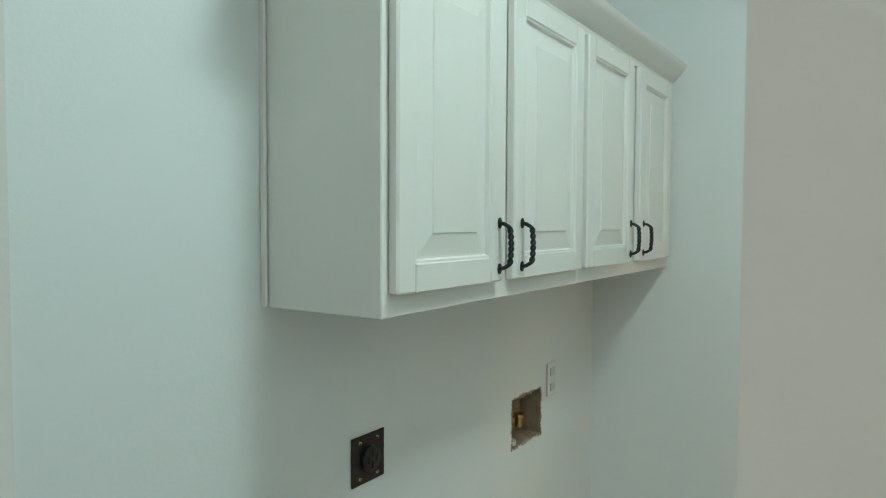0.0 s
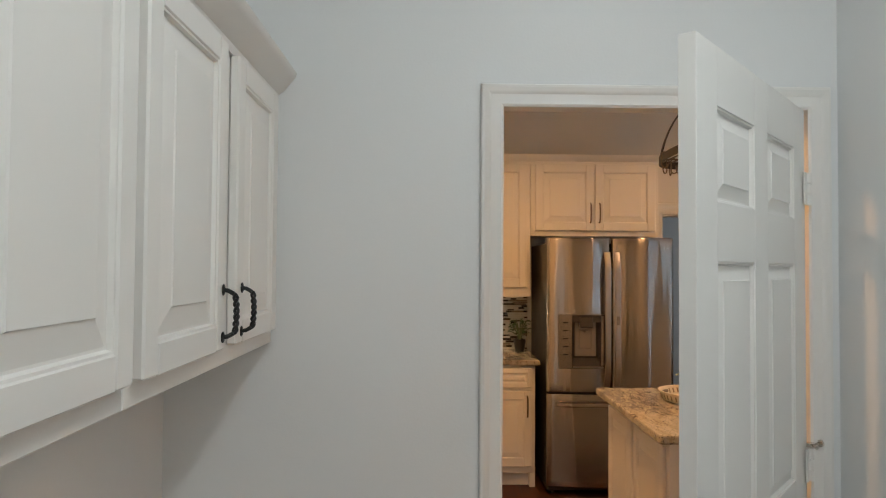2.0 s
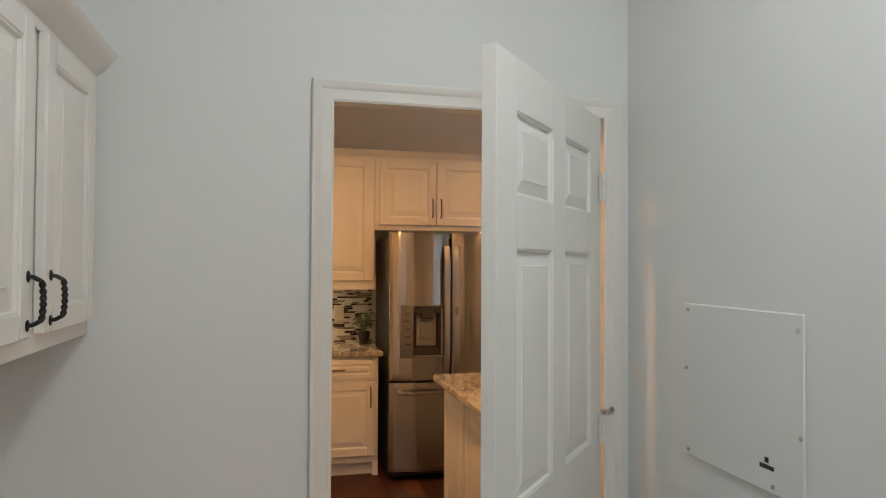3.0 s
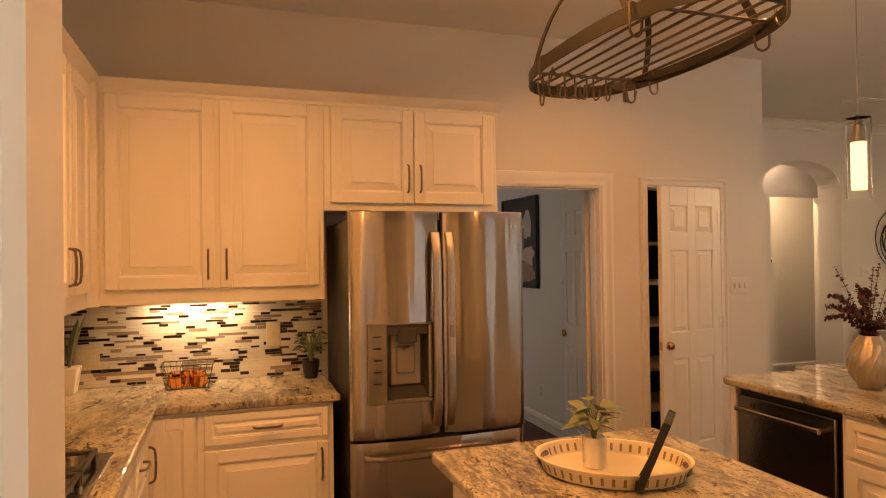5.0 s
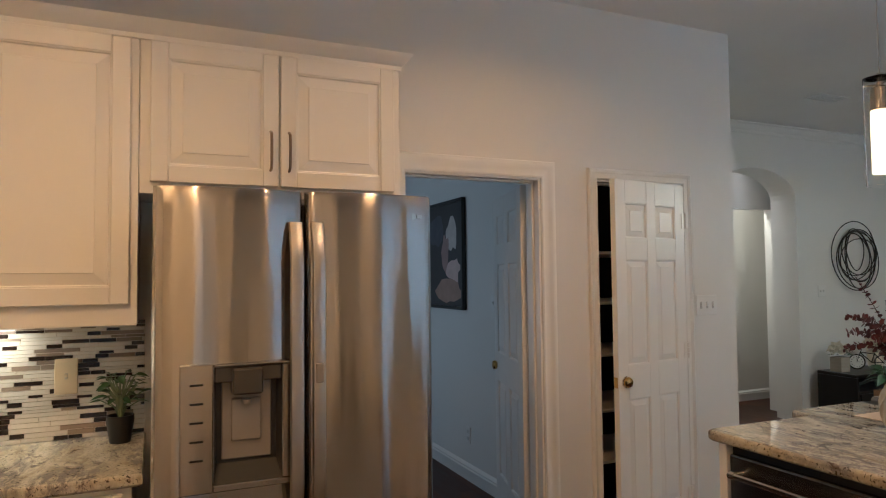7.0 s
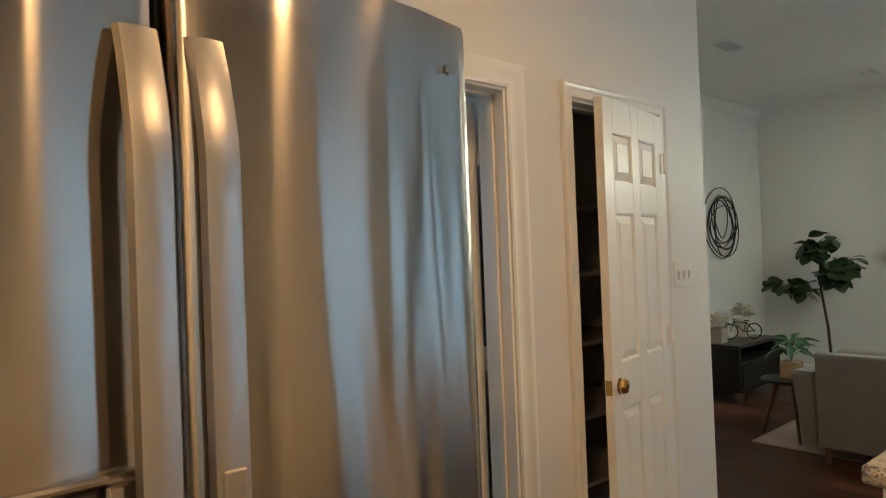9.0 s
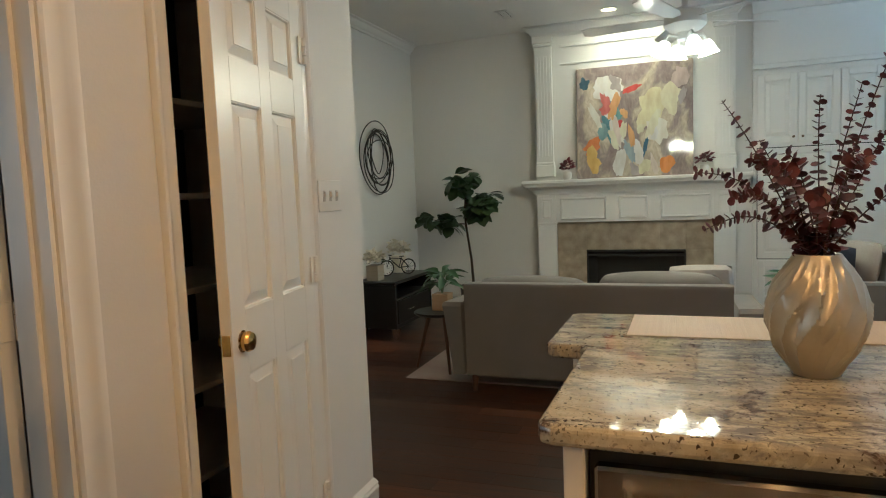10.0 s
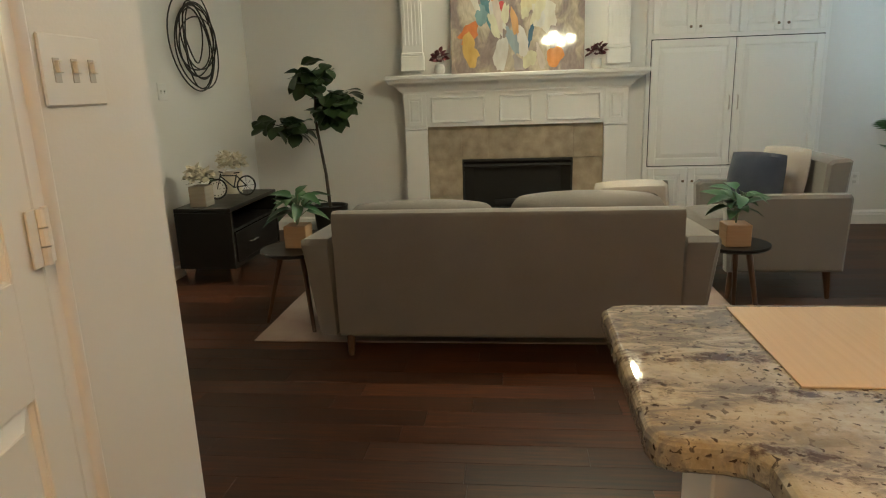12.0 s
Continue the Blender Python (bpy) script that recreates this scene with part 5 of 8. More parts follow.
for k in range(24):
    STROKES.append((rnd.choice(PALETTE), rnd.gauss(0.52, 0.22), rnd.gauss(0.46, 0.22), rnd.uniform(0.025, 0.06), rnd.uniform(0.05, 0.15), rnd.uniform(-35, 35)))
STROKE_MATS = {}
for k, (col, u, w, ru, rw, turn) in enumerate(STROKES):
    bm = bmesh.new()
    n = 22
    cy, cz = 5.505 + 1.127 * u, 1.4055 + 1.13 * w
    ca, sa = math.cos(radians(turn)), math.sin(radians(turn))
    ring = []
    for i in range(n):
        a = 2 * math.pi * i / n
        f = 1 + 0.55 * noise.noise(Vector((math.cos(a) * 1.8 + k * 3.1, math.sin(a) * 1.8, k)))
        y, z = ru * f * math.cos(a), rw * f * math.sin(a)
        yy, zz = cy + y * ca - z * sa, cz + y * sa + z * ca
        ring.append(bm.verts.new((8.4612 - 0.00008 * k, min(6.62, max(5.517, yy)), min(2.523, max(1.418, zz)))))
    bm.faces.new(ring)
    if col not in STROKE_MATS:
        STROKE_MATS[col] = plain("stroke_paint", tuple(c * 0.75 for c in col), 0.09, 0, tuple(min(0.8, c * 1.25 + 0.06) for c in col), 16, (1, 1, 0.4), bump=0.06, bscale=40, rvar=0.03)
    part("brush_stroke", bm, STROKE_MATS[col], art, smooth=False)

# built-in cabinets right of the fireplace
bi = thing("built_in_cabinet", "white built-in wall cabinets beside the fireplace", "cabinet", at(8.565, 4.965, 0, FACE_W))
W = 4.965 - 3.50
bm = bmesh.new()
box(bm, 0, 0, 0.0, W, 0.054, CEIL - 0.002, 0.003)
part("body", bm, M_TRIM, bi)
def bi_door(x0, z0, x1, z1, knob_x=None, knob_z=None, pull=False):
    d = cabinet_door(bi, x0, z0, x1, z1, 0.06, 0.018, 0.03)
    if knob_x is not None:
        bm = bmesh.new()
        if pull:
            tube(bm, [(knob_x, -0.019, knob_z - 0.06), (knob_x, -0.04, knob_z - 0.055), (knob_x, -0.042, knob_z), (knob_x, -0.04, knob_z + 0.055), (knob_x, -0.019, knob_z + 0.06)], 0.005, 8)
        else:
            tube(bm, [(knob_x, -0.019, knob_z), (knob_x, -0.035, knob_z)], 0.006, 8)
            box(bm, knob_x - 0.011, -0.045, knob_z - 0.011, knob_x + 0.011, -0.034, knob_z + 0.011, 0.004)
        part("knob", bm, M_BRONZE if not pull else M_CHROME, d)
m = 4.965 - 4.237
bi_door(0.04, 0.556, m - 0.004, 1.622, m - 0.035, 1.09, True)
bi_door(m + 0.004, 0.556, 1.428, 1.622, m + 0.035, 1.09, True)
q = (m - 0.04) / 2
for k in range(4):
    x0 = 0.04 + k * 0.35
    bi_door(x0, 0.12, x0 + 0.338, 0.535, x0 + (0.305 if k % 2 == 0 else 0.033), 0.42)
    bi_door(x0, 1.665, x0 + 0.338, 2.32, x0 + (0.305 if k % 2 == 0 else 0.033), 1.72)
bm = bmesh.new()
box(bm, -0.012, -0.03, 2.37, W + 0.012, -0.0005, 2.42, 0.006)
box(bm, -0.012, -0.022, 2.90, W + 0.012, -0.0005, CEIL - 0.003, 0.006)
part("cornice", bm, M_TRIM, bi)
# Dark sheet behind the doors paints the shade of their gaps.
bm = bmesh.new()
box(bm, 0.034, -0.002, 0.548, 1.434, -0.0006, 1.63)
part("shadow_gap", bm, M_DARK, bi, "thin dark sheet painting the shaded gaps round the doors", smooth=False)

# windows with blinds
for k, (x0, x1) in enumerate(WINDOWS):
    w = tagged(new(f"window_{k + 1}"), "tall white window with a closed-tilt horizontal blind", "window", "", "structure")
    bm = bmesh.new()
    sweep(bm, CASING, [((x0, 2.6815, WZ[0]), (-1, 0, 0), (0, 1, 0)), ((x0, 2.6815, WZ[1]), (-1, 0, 1), (0, 1, 0)), ((x1, 2.6815, WZ[1]), (1, 0, 1), (0, 1, 0)), ((x1, 2.6815, WZ[0]), (1, 0, 0), (0, 1, 0))])
    part("window_frame", bm, M_TRIM, w)
    bm = bmesh.new()
    box(bm, x0 - 0.09, 2.6, WZ[0] - 0.025, x1 + 0.09, 2.725, WZ[0] - 0.001, 0.004)
    part("window_sill", bm, M_TRIM, w)
    bm = bmesh.new()
    xm = (x0 + x1) / 2
    for a, e in ((x0, x0 + 0.03), (x1 - 0.03, x1)):
        box(bm, a, 2.57, WZ[0], e, 2.60, WZ[1], 0.002)
    for z in (WZ[0] + 0.015, (WZ[0] + WZ[1]) / 2, WZ[1] - 0.015):
        box(bm, x0 + 0.03, 2.571, z - 0.015, x1 - 0.03, 2.599, z + 0.015, 0.002)
    part("sash", bm, M_TRIM, w)
    n = 52
    proto = bmesh.new()
    sweep(proto, [(-0.026, -0.0035), (0, 0.0012), (0.026, -0.0035), (0.026, -0.0012), (0, 0.0035), (-0.026, -0.0012)], [((0.01, 0, 0), (0, 0.5, 0.87), (0, -0.87, 0.5)), ((x1 - x0 - 0.01, 0, 0), (0, 0.5, 0.87), (0, -0.87, 0.5))])
    slat = mesh_of("slat", proto, M_BLIND)
    for j in range(n):
        ob = new("slat", slat)
        ob.parent = w
        ob.location = (x0, 2.64, WZ[0] + 0.03 + (WZ[1] - WZ[0] - 0.07) * j / (n - 1))
    bm = bmesh.new()
    box(bm, x0 + 0.004, 2.61, WZ[1] - 0.03, x1 - 0.004, 2.675, WZ[1] - 0.001, 0.003)
    part("head_rail", bm, M_BLIND, w)
bm = bmesh.new()
box(bm, 1.2, 1.6, -0.5, 9.5, 1.62, 4)
single("backdrop", bm, M_DAYBACK, "bright hazy daylight outside the windows", "backdrop", "", "structure", False)


def curtain(xa, xb, seed):
    bm = bmesh.new()
    n, hgt = 40, 14
    rows = []
    for j in range(hgt + 1):
        z = 0.02 + (2.62 - 0.02) * j / hgt
        row = []
        for i in range(n + 1):
            f = i / n
            spread = 0.78 + 0.22 * abs(2 * j / hgt - 0.9)
            x = (xa + xb) / 2 + (f - 0.5) * (xb - xa) * spread
            y = 2.775 + 0.035 * math.sin(f * 2 * math.pi * 5 + seed) + 0.012 * noise.noise(Vector((f * 6, z * 1.2, seed)))
            row.append(bm.verts.new((x, y, z)))
        rows.append(row)
    for a, c in zip(rows, rows[1:]):
        for i in range(n):
            bm.faces.new((a[i], a[i + 1], c[i + 1], c[i]))
    bmesh.ops.solidify(bm, geom=bm.faces[:], thickness=0.003)
    cu = thing("curtain", "white gathered curtain hanging beside the window", "curtain", None, "window curtains")
    part("panel", bm, M_SHEER, cu)
    return cu


for k, (xa, xb) in enumerate(((6.96, 7.22), (8.35, 8.47), (5.6, 5.9))):
    curtain(xa, xb, k * 1.7)
bm = bmesh.new()
tube(bm, [(5.4, 2.775, 2.63), (8.45, 2.775, 2.63)], 0.012, 10)
single("curtain_rod", bm, M_CHROME, "thin metal curtain rod above the windows", "curtain rod")

# rug
rug = thing("area_rug", "faded cream and rust patterned area rug", "rug")
bm = bmesh.new()
box(bm, 5.745, 4.85, 0.0005, 7.75, 7.485, 0.011, 0.004)
part("carpet", bm, M_RUG, rug)

# sofa, back towards the kitchen
sofa = thing("sofa", "taupe upholstered sofa with walnut legs on the rug", "sofa")
bm = bmesh.new()
st = []
for y in (5.33, 5.345, 6.945, 6.96):
    e = 0.008 if y in (5.33, 6.96) else 0
    st.append(((5.57, y, 0), (1, 0, 0), (0, 0, 1)))
sweep(bm, [(0.012, 0.10), (0.0, 0.115), (-0.004, 0.40), (-0.012, 0.70), (0.0, 0.722), (0.03, 0.73), (0.11, 0.72), (0.13, 0.70), (0.17, 0.30), (0.17, 0.10)], st)
part("backrest", bm, M_SOFA, sofa)
for ya, yb in ((5.215, 5.328), (6.962, 7.075)):
    bm = bmesh.new()
    yc = (ya + yb) / 2
    s = 1 if yc > 6 else -1
    prof = [(5.60, 0.10), (5.60, 0.50), (5.61, 0.56), (5.64, 0.585), (6.36, 0.555), (6.40, 0.53), (6.42, 0.45), (6.42, 0.10)]
    prism(bm, prof, ya, yb, 0.022)
    bmesh.ops.transform(bm, matrix=Matrix(((1, 0, 0, 0), (0, 0, 1, 0), (0, 1, 0, 0), (0, 0, 0, 1))), verts=bm.verts)
    for vv in bm.verts:
        vv.co.y += s * 0.075 * max(0, (vv.co.z - 0.1) / 0.48) ** 2 * (1 if s * (vv.co.y - yc) > 0 else 0.3)
    part("armrest", bm, M_SOFA, sofa)
bm = bmesh.new()
box(bm, 5.742, 5.33, 0.12, 6.40, 6.96, 0.30, 0.02)
part("seat_frame", bm, M_SOFA, sofa)
for ya, yb in ((5.34, 6.14), (6.15, 6.95)):
    bm = bmesh.new()
    cushion(bm, 5.80, ya, 0.29, 6.44, yb, 0.46, 12, 0.22)
    part("seat_cushion", bm, M_SOFA, sofa)
    bm = bmesh.new()
    cushion(bm, 5.665, ya + 0.02, 0.46, 5.90, yb - 0.01, 0.785 if ya < 6 else 0.752, 18, 0.5, 0.018, 0.16)
    part("back_cushion", bm, M_SOFA, sofa)
for x, y in ((5.60, 5.38), (5.60, 6.91), (6.33, 5.38), (6.33, 6.91)):
    bm = bmesh.new()
    tube(bm, [(x, y, 0.118), (x - 0.02 if x < 6 else x + 0.02, y, 0.012 if x > 5.745 else 0.001)], 0.026, 12, False, 0.014)
    part("leg", bm, M_WOODLEG, sofa, "tapered walnut leg")
bm = bmesh.new()
cushion(bm, 5.93, 5.30, 0.47, 6.06, 5.70, 0.80, 12, 0.3, 0.012)
bmesh.ops.rotate(bm, verts=bm.verts, cent=(6.0, 5.5, 0.6), matrix=Matrix.Rotation(radians(8), 3, "Z"))
single("throw_pillow", bm, M_CREAM, "cream patterned throw pillow on the sofa", "pillow", "sofa pillows")

# armchair, side towards the kitchen, facing the fireplace's left
ch = thing("armchair", "taupe upholstered armchair with walnut legs", "armchair")
for x0, x1 in ((6.455, 6.56), (7.12, 7.225)):
    bm = bmesh.new()
    prof = [(4.20, 0.17), (4.185, 0.60), (4.20, 0.625), (4.84, 0.625), (4.875, 0.60), (4.85, 0.17)]
    prism(bm, prof, x0, x1, 0.018)
    bmesh.ops.transform(bm, matrix=Matrix(((0, 0, 1, 0), (1, 0, 0, 0), (0, 1, 0, 0), (0, 0, 0, 1))), verts=bm.verts)
    part("armrest", bm, M_SOFA, ch)
bm = bmesh.new()
prof = [(4.21, 0.17), (4.16, 0.80), (4.18, 0.815), (4.27, 0.81), (4.30, 0.79), (4.34, 0.17)]
prism(bm, prof, 6.562, 7.118, 0.018)
bmesh.ops.transform(bm, matrix=Matrix(((0, 0, 1, 0), (1, 0, 0, 0), (0, 1, 0, 0), (0, 0, 0, 1))), verts=bm.verts)
part("backrest", bm, M_SOFA, ch)
bm = bmesh.new()
box(bm, 6.562, 4.345, 0.18, 7.118, 4.90, 0.33, 0.02)
part("seat_frame", bm, M_SOFA, ch)
bm = bmesh.new()
cushion(bm, 6.57, 4.34, 0.32, 7.11, 5.02, 0.49, 12, 0.22)
part("seat_cushion", bm, M_SOFA, ch)
for x in (6.50, 7.18):
    for y in (4.28, 4.81):
        bm = bmesh.new()
        tube(bm, [(x, y, 0.172), (x, y + (0.02 if y > 4.5 else -0.02), 0.001)], 0.024, 12, False, 0.013)
        part("leg", bm, M_WOODLEG, ch, "tapered walnut leg")
for place, spin, mat_, lab in (((6.74, 4.64, 0.665), 42, M_NAVY, "dark navy throw pillow on the armchair"), ((6.86, 4.44, 0.685), 28, M_CREAM, "grey-beige throw pillow on the armchair")):
    bm = bmesh.new()
    cushion(bm, -0.18, -0.085, -0.185, 0.18, 0.085, 0.185, 14, 0.6, 0.012, 0.06)
    bmesh.ops.transform(bm, matrix=Matrix.Translation(place) @ Matrix.Rotation(radians(spin), 4, "Z") @ Matrix.Rotation(radians(12), 4, "X"), verts=bm.verts)
    single("throw_pillow", bm, mat_, lab, "pillow", "armchair pillows")


def side_table(x, y, r, h):
    tb = thing("side_table", "round black-topped side table with splayed walnut legs", "side table", Matrix.Translation((x, y, 0)), "side tables")
    bm = bmesh.new()
    lathe(bm, [(0, h - 0.022), (r - 0.012, h - 0.022), (r, h - 0.012), (r, h - 0.004), (r - 0.004, h), (0, h)], (0, 0, 0), 40)
    part("tabletop", bm, M_TABLE, tb)
    for k in range(3):
        a = radians(95 + 120 * k)
        bm = bmesh.new()
        foot = 0.0115 if 5.745 < x + r * math.cos(a) else 0.001
        tube(bm, [(0.09 * math.cos(a), 0.09 * math.sin(a), h - 0.022), (r * 1.02 * math.cos(a), r * 1.02 * math.sin(a), foot)], 0.017, 10, False, 0.010)
        part("leg", bm, M_WOODLEG, tb, "tapered walnut leg")
    return tb


side_table(6.03, 7.305, 0.20, 0.45)
side_table(6.06, 4.955, 0.18, 0.45)

# console against the north wall
co = thing("console_table", "black wooden console with open shelf and metal feet", "console table")
CX0, CX1, CY0, CY1, CH = 6.80, 7.68, 8.03, 8.44, 0.54
bm = bmesh.new()
box(bm, CX0, CY0, CH - 0.03, CX1, CY1, CH, 0.004)
part("top", bm, M_TABLE, co)
for x0, x1 in ((CX0, CX0 + 0.03), (CX1 - 0.03, CX1)):
    bm = bmesh.new()
    box(bm, x0, CY0, 0.11, x1, CY1, CH - 0.0305, 0.003)
    part("side_panel", bm, M_TABLE, co)
bm = bmesh.new()
box(bm, CX0 + 0.0305, CY0 + 0.005, 0.11, CX1 - 0.0305, CY1, 0.14, 0.003)
box(bm, CX0 + 0.0305, CY1 - 0.02, 0.1405, CX1 - 0.0305, CY1, CH - 0.031)
part("carcass", bm, M_TABLE, co)
bm = bmesh.new()
box(bm, CX0 + 0.0305, CY0 + 0.01, 0.36, CX1 - 0.0305, CY1 - 0.021, 0.38, 0.002)
part("shelf", bm, M_TABLE, co)
for x0 in (CX0 + 0.05,):
    bm = bmesh.new()
    box(bm, x0, CY0 - 0.003, 0.145, x0 + 0.78, CY0 + 0.012, 0.355, 0.003)
    d = part("drawer", bm, M_TABLE, co)
    bm = bmesh.new()
    tube(bm, [(x0 + 0.22, CY0 - 0.003, 0.25), (x0 + 0.22, CY0 - 0.02, 0.25), (x0 + 0.33, CY0 - 0.02, 0.25), (x0 + 0.33, CY0 - 0.003, 0.25)], 0.005, 8)
    part("handle", bm, M_CHROME, d)
for x in (CX0 + 0.02, CX1 - 0.02):
    for y in (CY0 + 0.03, CY1 - 0.05):
        bm = bmesh.new()
        s = 1 if x < 7.2 else -1
        prism(bm, [(-0.045, 0), (0.045, 0), (0.012, -0.109), (-0.012, -0.109)], -0.012, 0.012, 0.001)
        bmesh.ops.transform(bm, matrix=Matrix.Translation((x + s * 0.03, y, 0.1095)) @ Matrix.Rotation(radians(90), 4, "X") @ Matrix.Rotation(radians(90), 4, "Y"), verts=bm.verts)
        part("foot", bm, M_CHROME, co, "tapered brushed metal foot")

# ceiling fan
fan = thing("ceiling_fan", "white ceiling fan with four lit glass shades", "ceiling fan", Matrix.Translation((FAN[0], FAN[1], -0.07)))
bm = bmesh.new()
lathe(bm, [(0.0, 3.079), (0.07, 3.079), (0.06, 3.04), (0.02, 3.015), (0.02, 2.50), (0.09, 2.485), (0.125, 2.46), (0.13, 2.39), (0.10, 2.36), (0.05, 2.345), (0.05, 2.30), (0.0, 2.295)], (0, 0, 0), 28)
part("motor", bm, M_WHITEPL, fan)
for k in range(5):
    a = radians(14 + 72 * k)
    bm = bmesh.new()
    prism(bm, [(0.11, -0.022), (0.20, -0.05), (0.60, -0.065), (0.645, -0.045), (0.645, 0.045), (0.60, 0.065), (0.20, 0.05), (0.11, 0.022)], -0.004, 0.004, 0.002)
    bmesh.ops.transform(bm, matrix=Matrix.Rotation(a, 4, "Z") @ Matrix.Translation((0, 0, 2.425)) @ Matrix.Rotation(radians(12), 4, "X"), verts=bm.verts)
    part("blade", bm, M_WHITEPL, fan)
for k in range(4):
    a = radians(20 + 90 * k)
    bm = bmesh.new()
    tube(bm, [(0.04 * math.cos(a), 0.04 * math.sin(a), 2.32), (0.11 * math.cos(a), 0.11 * math.sin(a), 2.33), (0.13 * math.cos(a), 0.13 * math.sin(a), 2.30)], 0.009, 8)
    arm = part("lamp_arm", bm, M_WHITEPL, fan)
    bm = bmesh.new()
    lathe(bm, [(0.022, 0.09), (0.03, 0.085), (0.045, 0.055), (0.056, 0.02), (0.066, 0.0), (0.062, 0.001), (0.05, 0.022), (0.04, 0.05), (0.022, 0.078)], (0, 0, 0), 20)
    bmesh.ops.transform(bm, matrix=Matrix.Translation((0.15 * math.cos(a), 0.15 * math.sin(a), 2.205)) @ Matrix.Rotation(a, 4, "Z") @ Matrix.Rotation(radians(-14), 4, "Y"), verts=bm.verts)
    part("shade", bm, M_SHADE, arm, "lit frosted glass shade")

# pendant over the peninsula
pe = thing("pendant_light", "lit pendant with a clear glass cylinder over the peninsula", "pendant light", Matrix.Translation((3.228, 5.494, 0)))
bm = bmesh.new()
lathe(bm, [(0, 3.009), (0.05, 3.009), (0.05, 2.99), (0.0, 2.988)], (0, 0, 0), 24)
part("canopy", bm, M_CHROME, pe)
bm = bmesh.new()
tube(bm, [(0, 0, 2.989), (0, 0, 2.27)], 0.003, 8)
part("cord", bm, M_CHROME, pe)
bm = bmesh.new()
lathe(bm, [(0, 2.28), (0.012, 2.278), (0.014, 2.23), (0.034, 2.22), (0.036, 2.135), (0.0, 2.134)], (0, 0, 0), 24)
for k in range(3):
    a = 2.1 * k
    tube(bm, [(0.01 * math.cos(a), 0.01 * math.sin(a), 2.235), (0.055 * math.cos(a), 0.055 * math.sin(a), 2.235)], 0.003, 6)
part("socket", bm, M_CHROME, pe, "brushed nickel socket")
bm = bmesh.new()
lathe(bm, [(0.036, 2.132), (0.036, 1.895), (0.033, 1.89), (0, 1.889)], (0, 0, 0), 28)
part("diffuser", bm, M_FROST, pe, "glowing frosted inner glass").visible_shadow = False
bm = bmesh.new()
lathe(bm, [(0.058, 2.26), (0.058, 1.845), (0.0545, 1.845), (0.0545, 2.26), (0.058, 2.26)], (0, 0, 0), 36)
gl = part("glass_cylinder", bm, M_GLASS, pe, "clear glass cylinder")
gl.visible_shadow = False

# recessed lights and vents
def can_light(x, y, material, group):
    cl = thing("recessed_light", "round white recessed ceiling light, lit", "ceiling light", Matrix.Translation((x, y, CEIL)), group)
    bm = bmesh.new()
    lathe(bm, [(0.088, -0.001), (0.088, -0.006), (0.068, -0.009), (0.064, -0.002)], (0, 0, 0), 28)
    part("trim_ring", bm, M_WHITEPL, cl)
    bm = bmesh.new()
    lathe(bm, [(0, -0.002), (0.063, -0.002), (0.063, -0.0015), (0, -0.0015)], (0, 0, 0), 24)
    part("lens", bm, material, cl)


for x, y in KITCHEN_CANS:
    can_light(x, y, M_CAN, "kitchen ceiling lights")
for y in (5.96, 6.26):
    can_light(8.12, y, M_CAN, "mantel ceiling lights")
bm = bmesh.new()
lathe(bm, [(0, 0.0), (0.19, 0.0), (0.19, -0.02), (0.17, -0.05), (0.10, -0.062), (0, -0.064)], (0.42, 1.75, CEIL - 0.0005), 32)
single("flush_ceiling_light", bm, M_CANW, "round lit flush ceiling light in the laundry", "ceiling light").visible_shadow = False
for x, y, w, d in ((5.9, 7.6, 0.36, 0.16), (7.8, 7.2, 0.30, 0.12), (7.2, 4.1, 0.30, 0.12)):
    ve = thing("ceiling_vent", "white slatted ceiling air vent", "vent", Matrix.Translation((x, y, CEIL)), "ceiling vents")
    bm = bmesh.new()
    for a in ((-w / 2, -d / 2, w / 2, -d / 2 + 0.018), (-w / 2, d / 2 - 0.018, w / 2, d / 2), (-w / 2, -d / 2 + 0.018, -w / 2 + 0.018, d / 2 - 0.018), (w / 2 - 0.018, -d / 2 + 0.018, w / 2, d / 2 - 0.018)):
        box(bm, a[0], a[1], -0.010, a[2], a[3], -0.0008, 0.002)
    part("frame", bm, M_WHITEPL, ve)
    # Black sheet painted for the dark of the duct behind the slats.
    bm = bmesh.new()
    box(bm, -w / 2 + 0.02, -d / 2 + 0.02, -0.002, w / 2 - 0.02, d / 2 - 0.02, -0.001)
    part("backing", bm, M_DARK, ve, smooth=False)
    for j in range(6):
        bm = bmesh.new()
        y0 = -d / 2 + 0.025 + (d - 0.05) * j / 6
        box(bm, -w / 2 + 0.019, y0, -0.008, w / 2 - 0.019, y0 + 0.010, -0.0045, 0.001)
        part("slat", bm, M_WHITEPL, ve)

# ---- small things: laundry ----
# Greyed plastic paints the shade of the toggle slots.
M_SLOT = plain("slot_shadow_plastic", (0.50, 0.49, 0.46), 0.5)
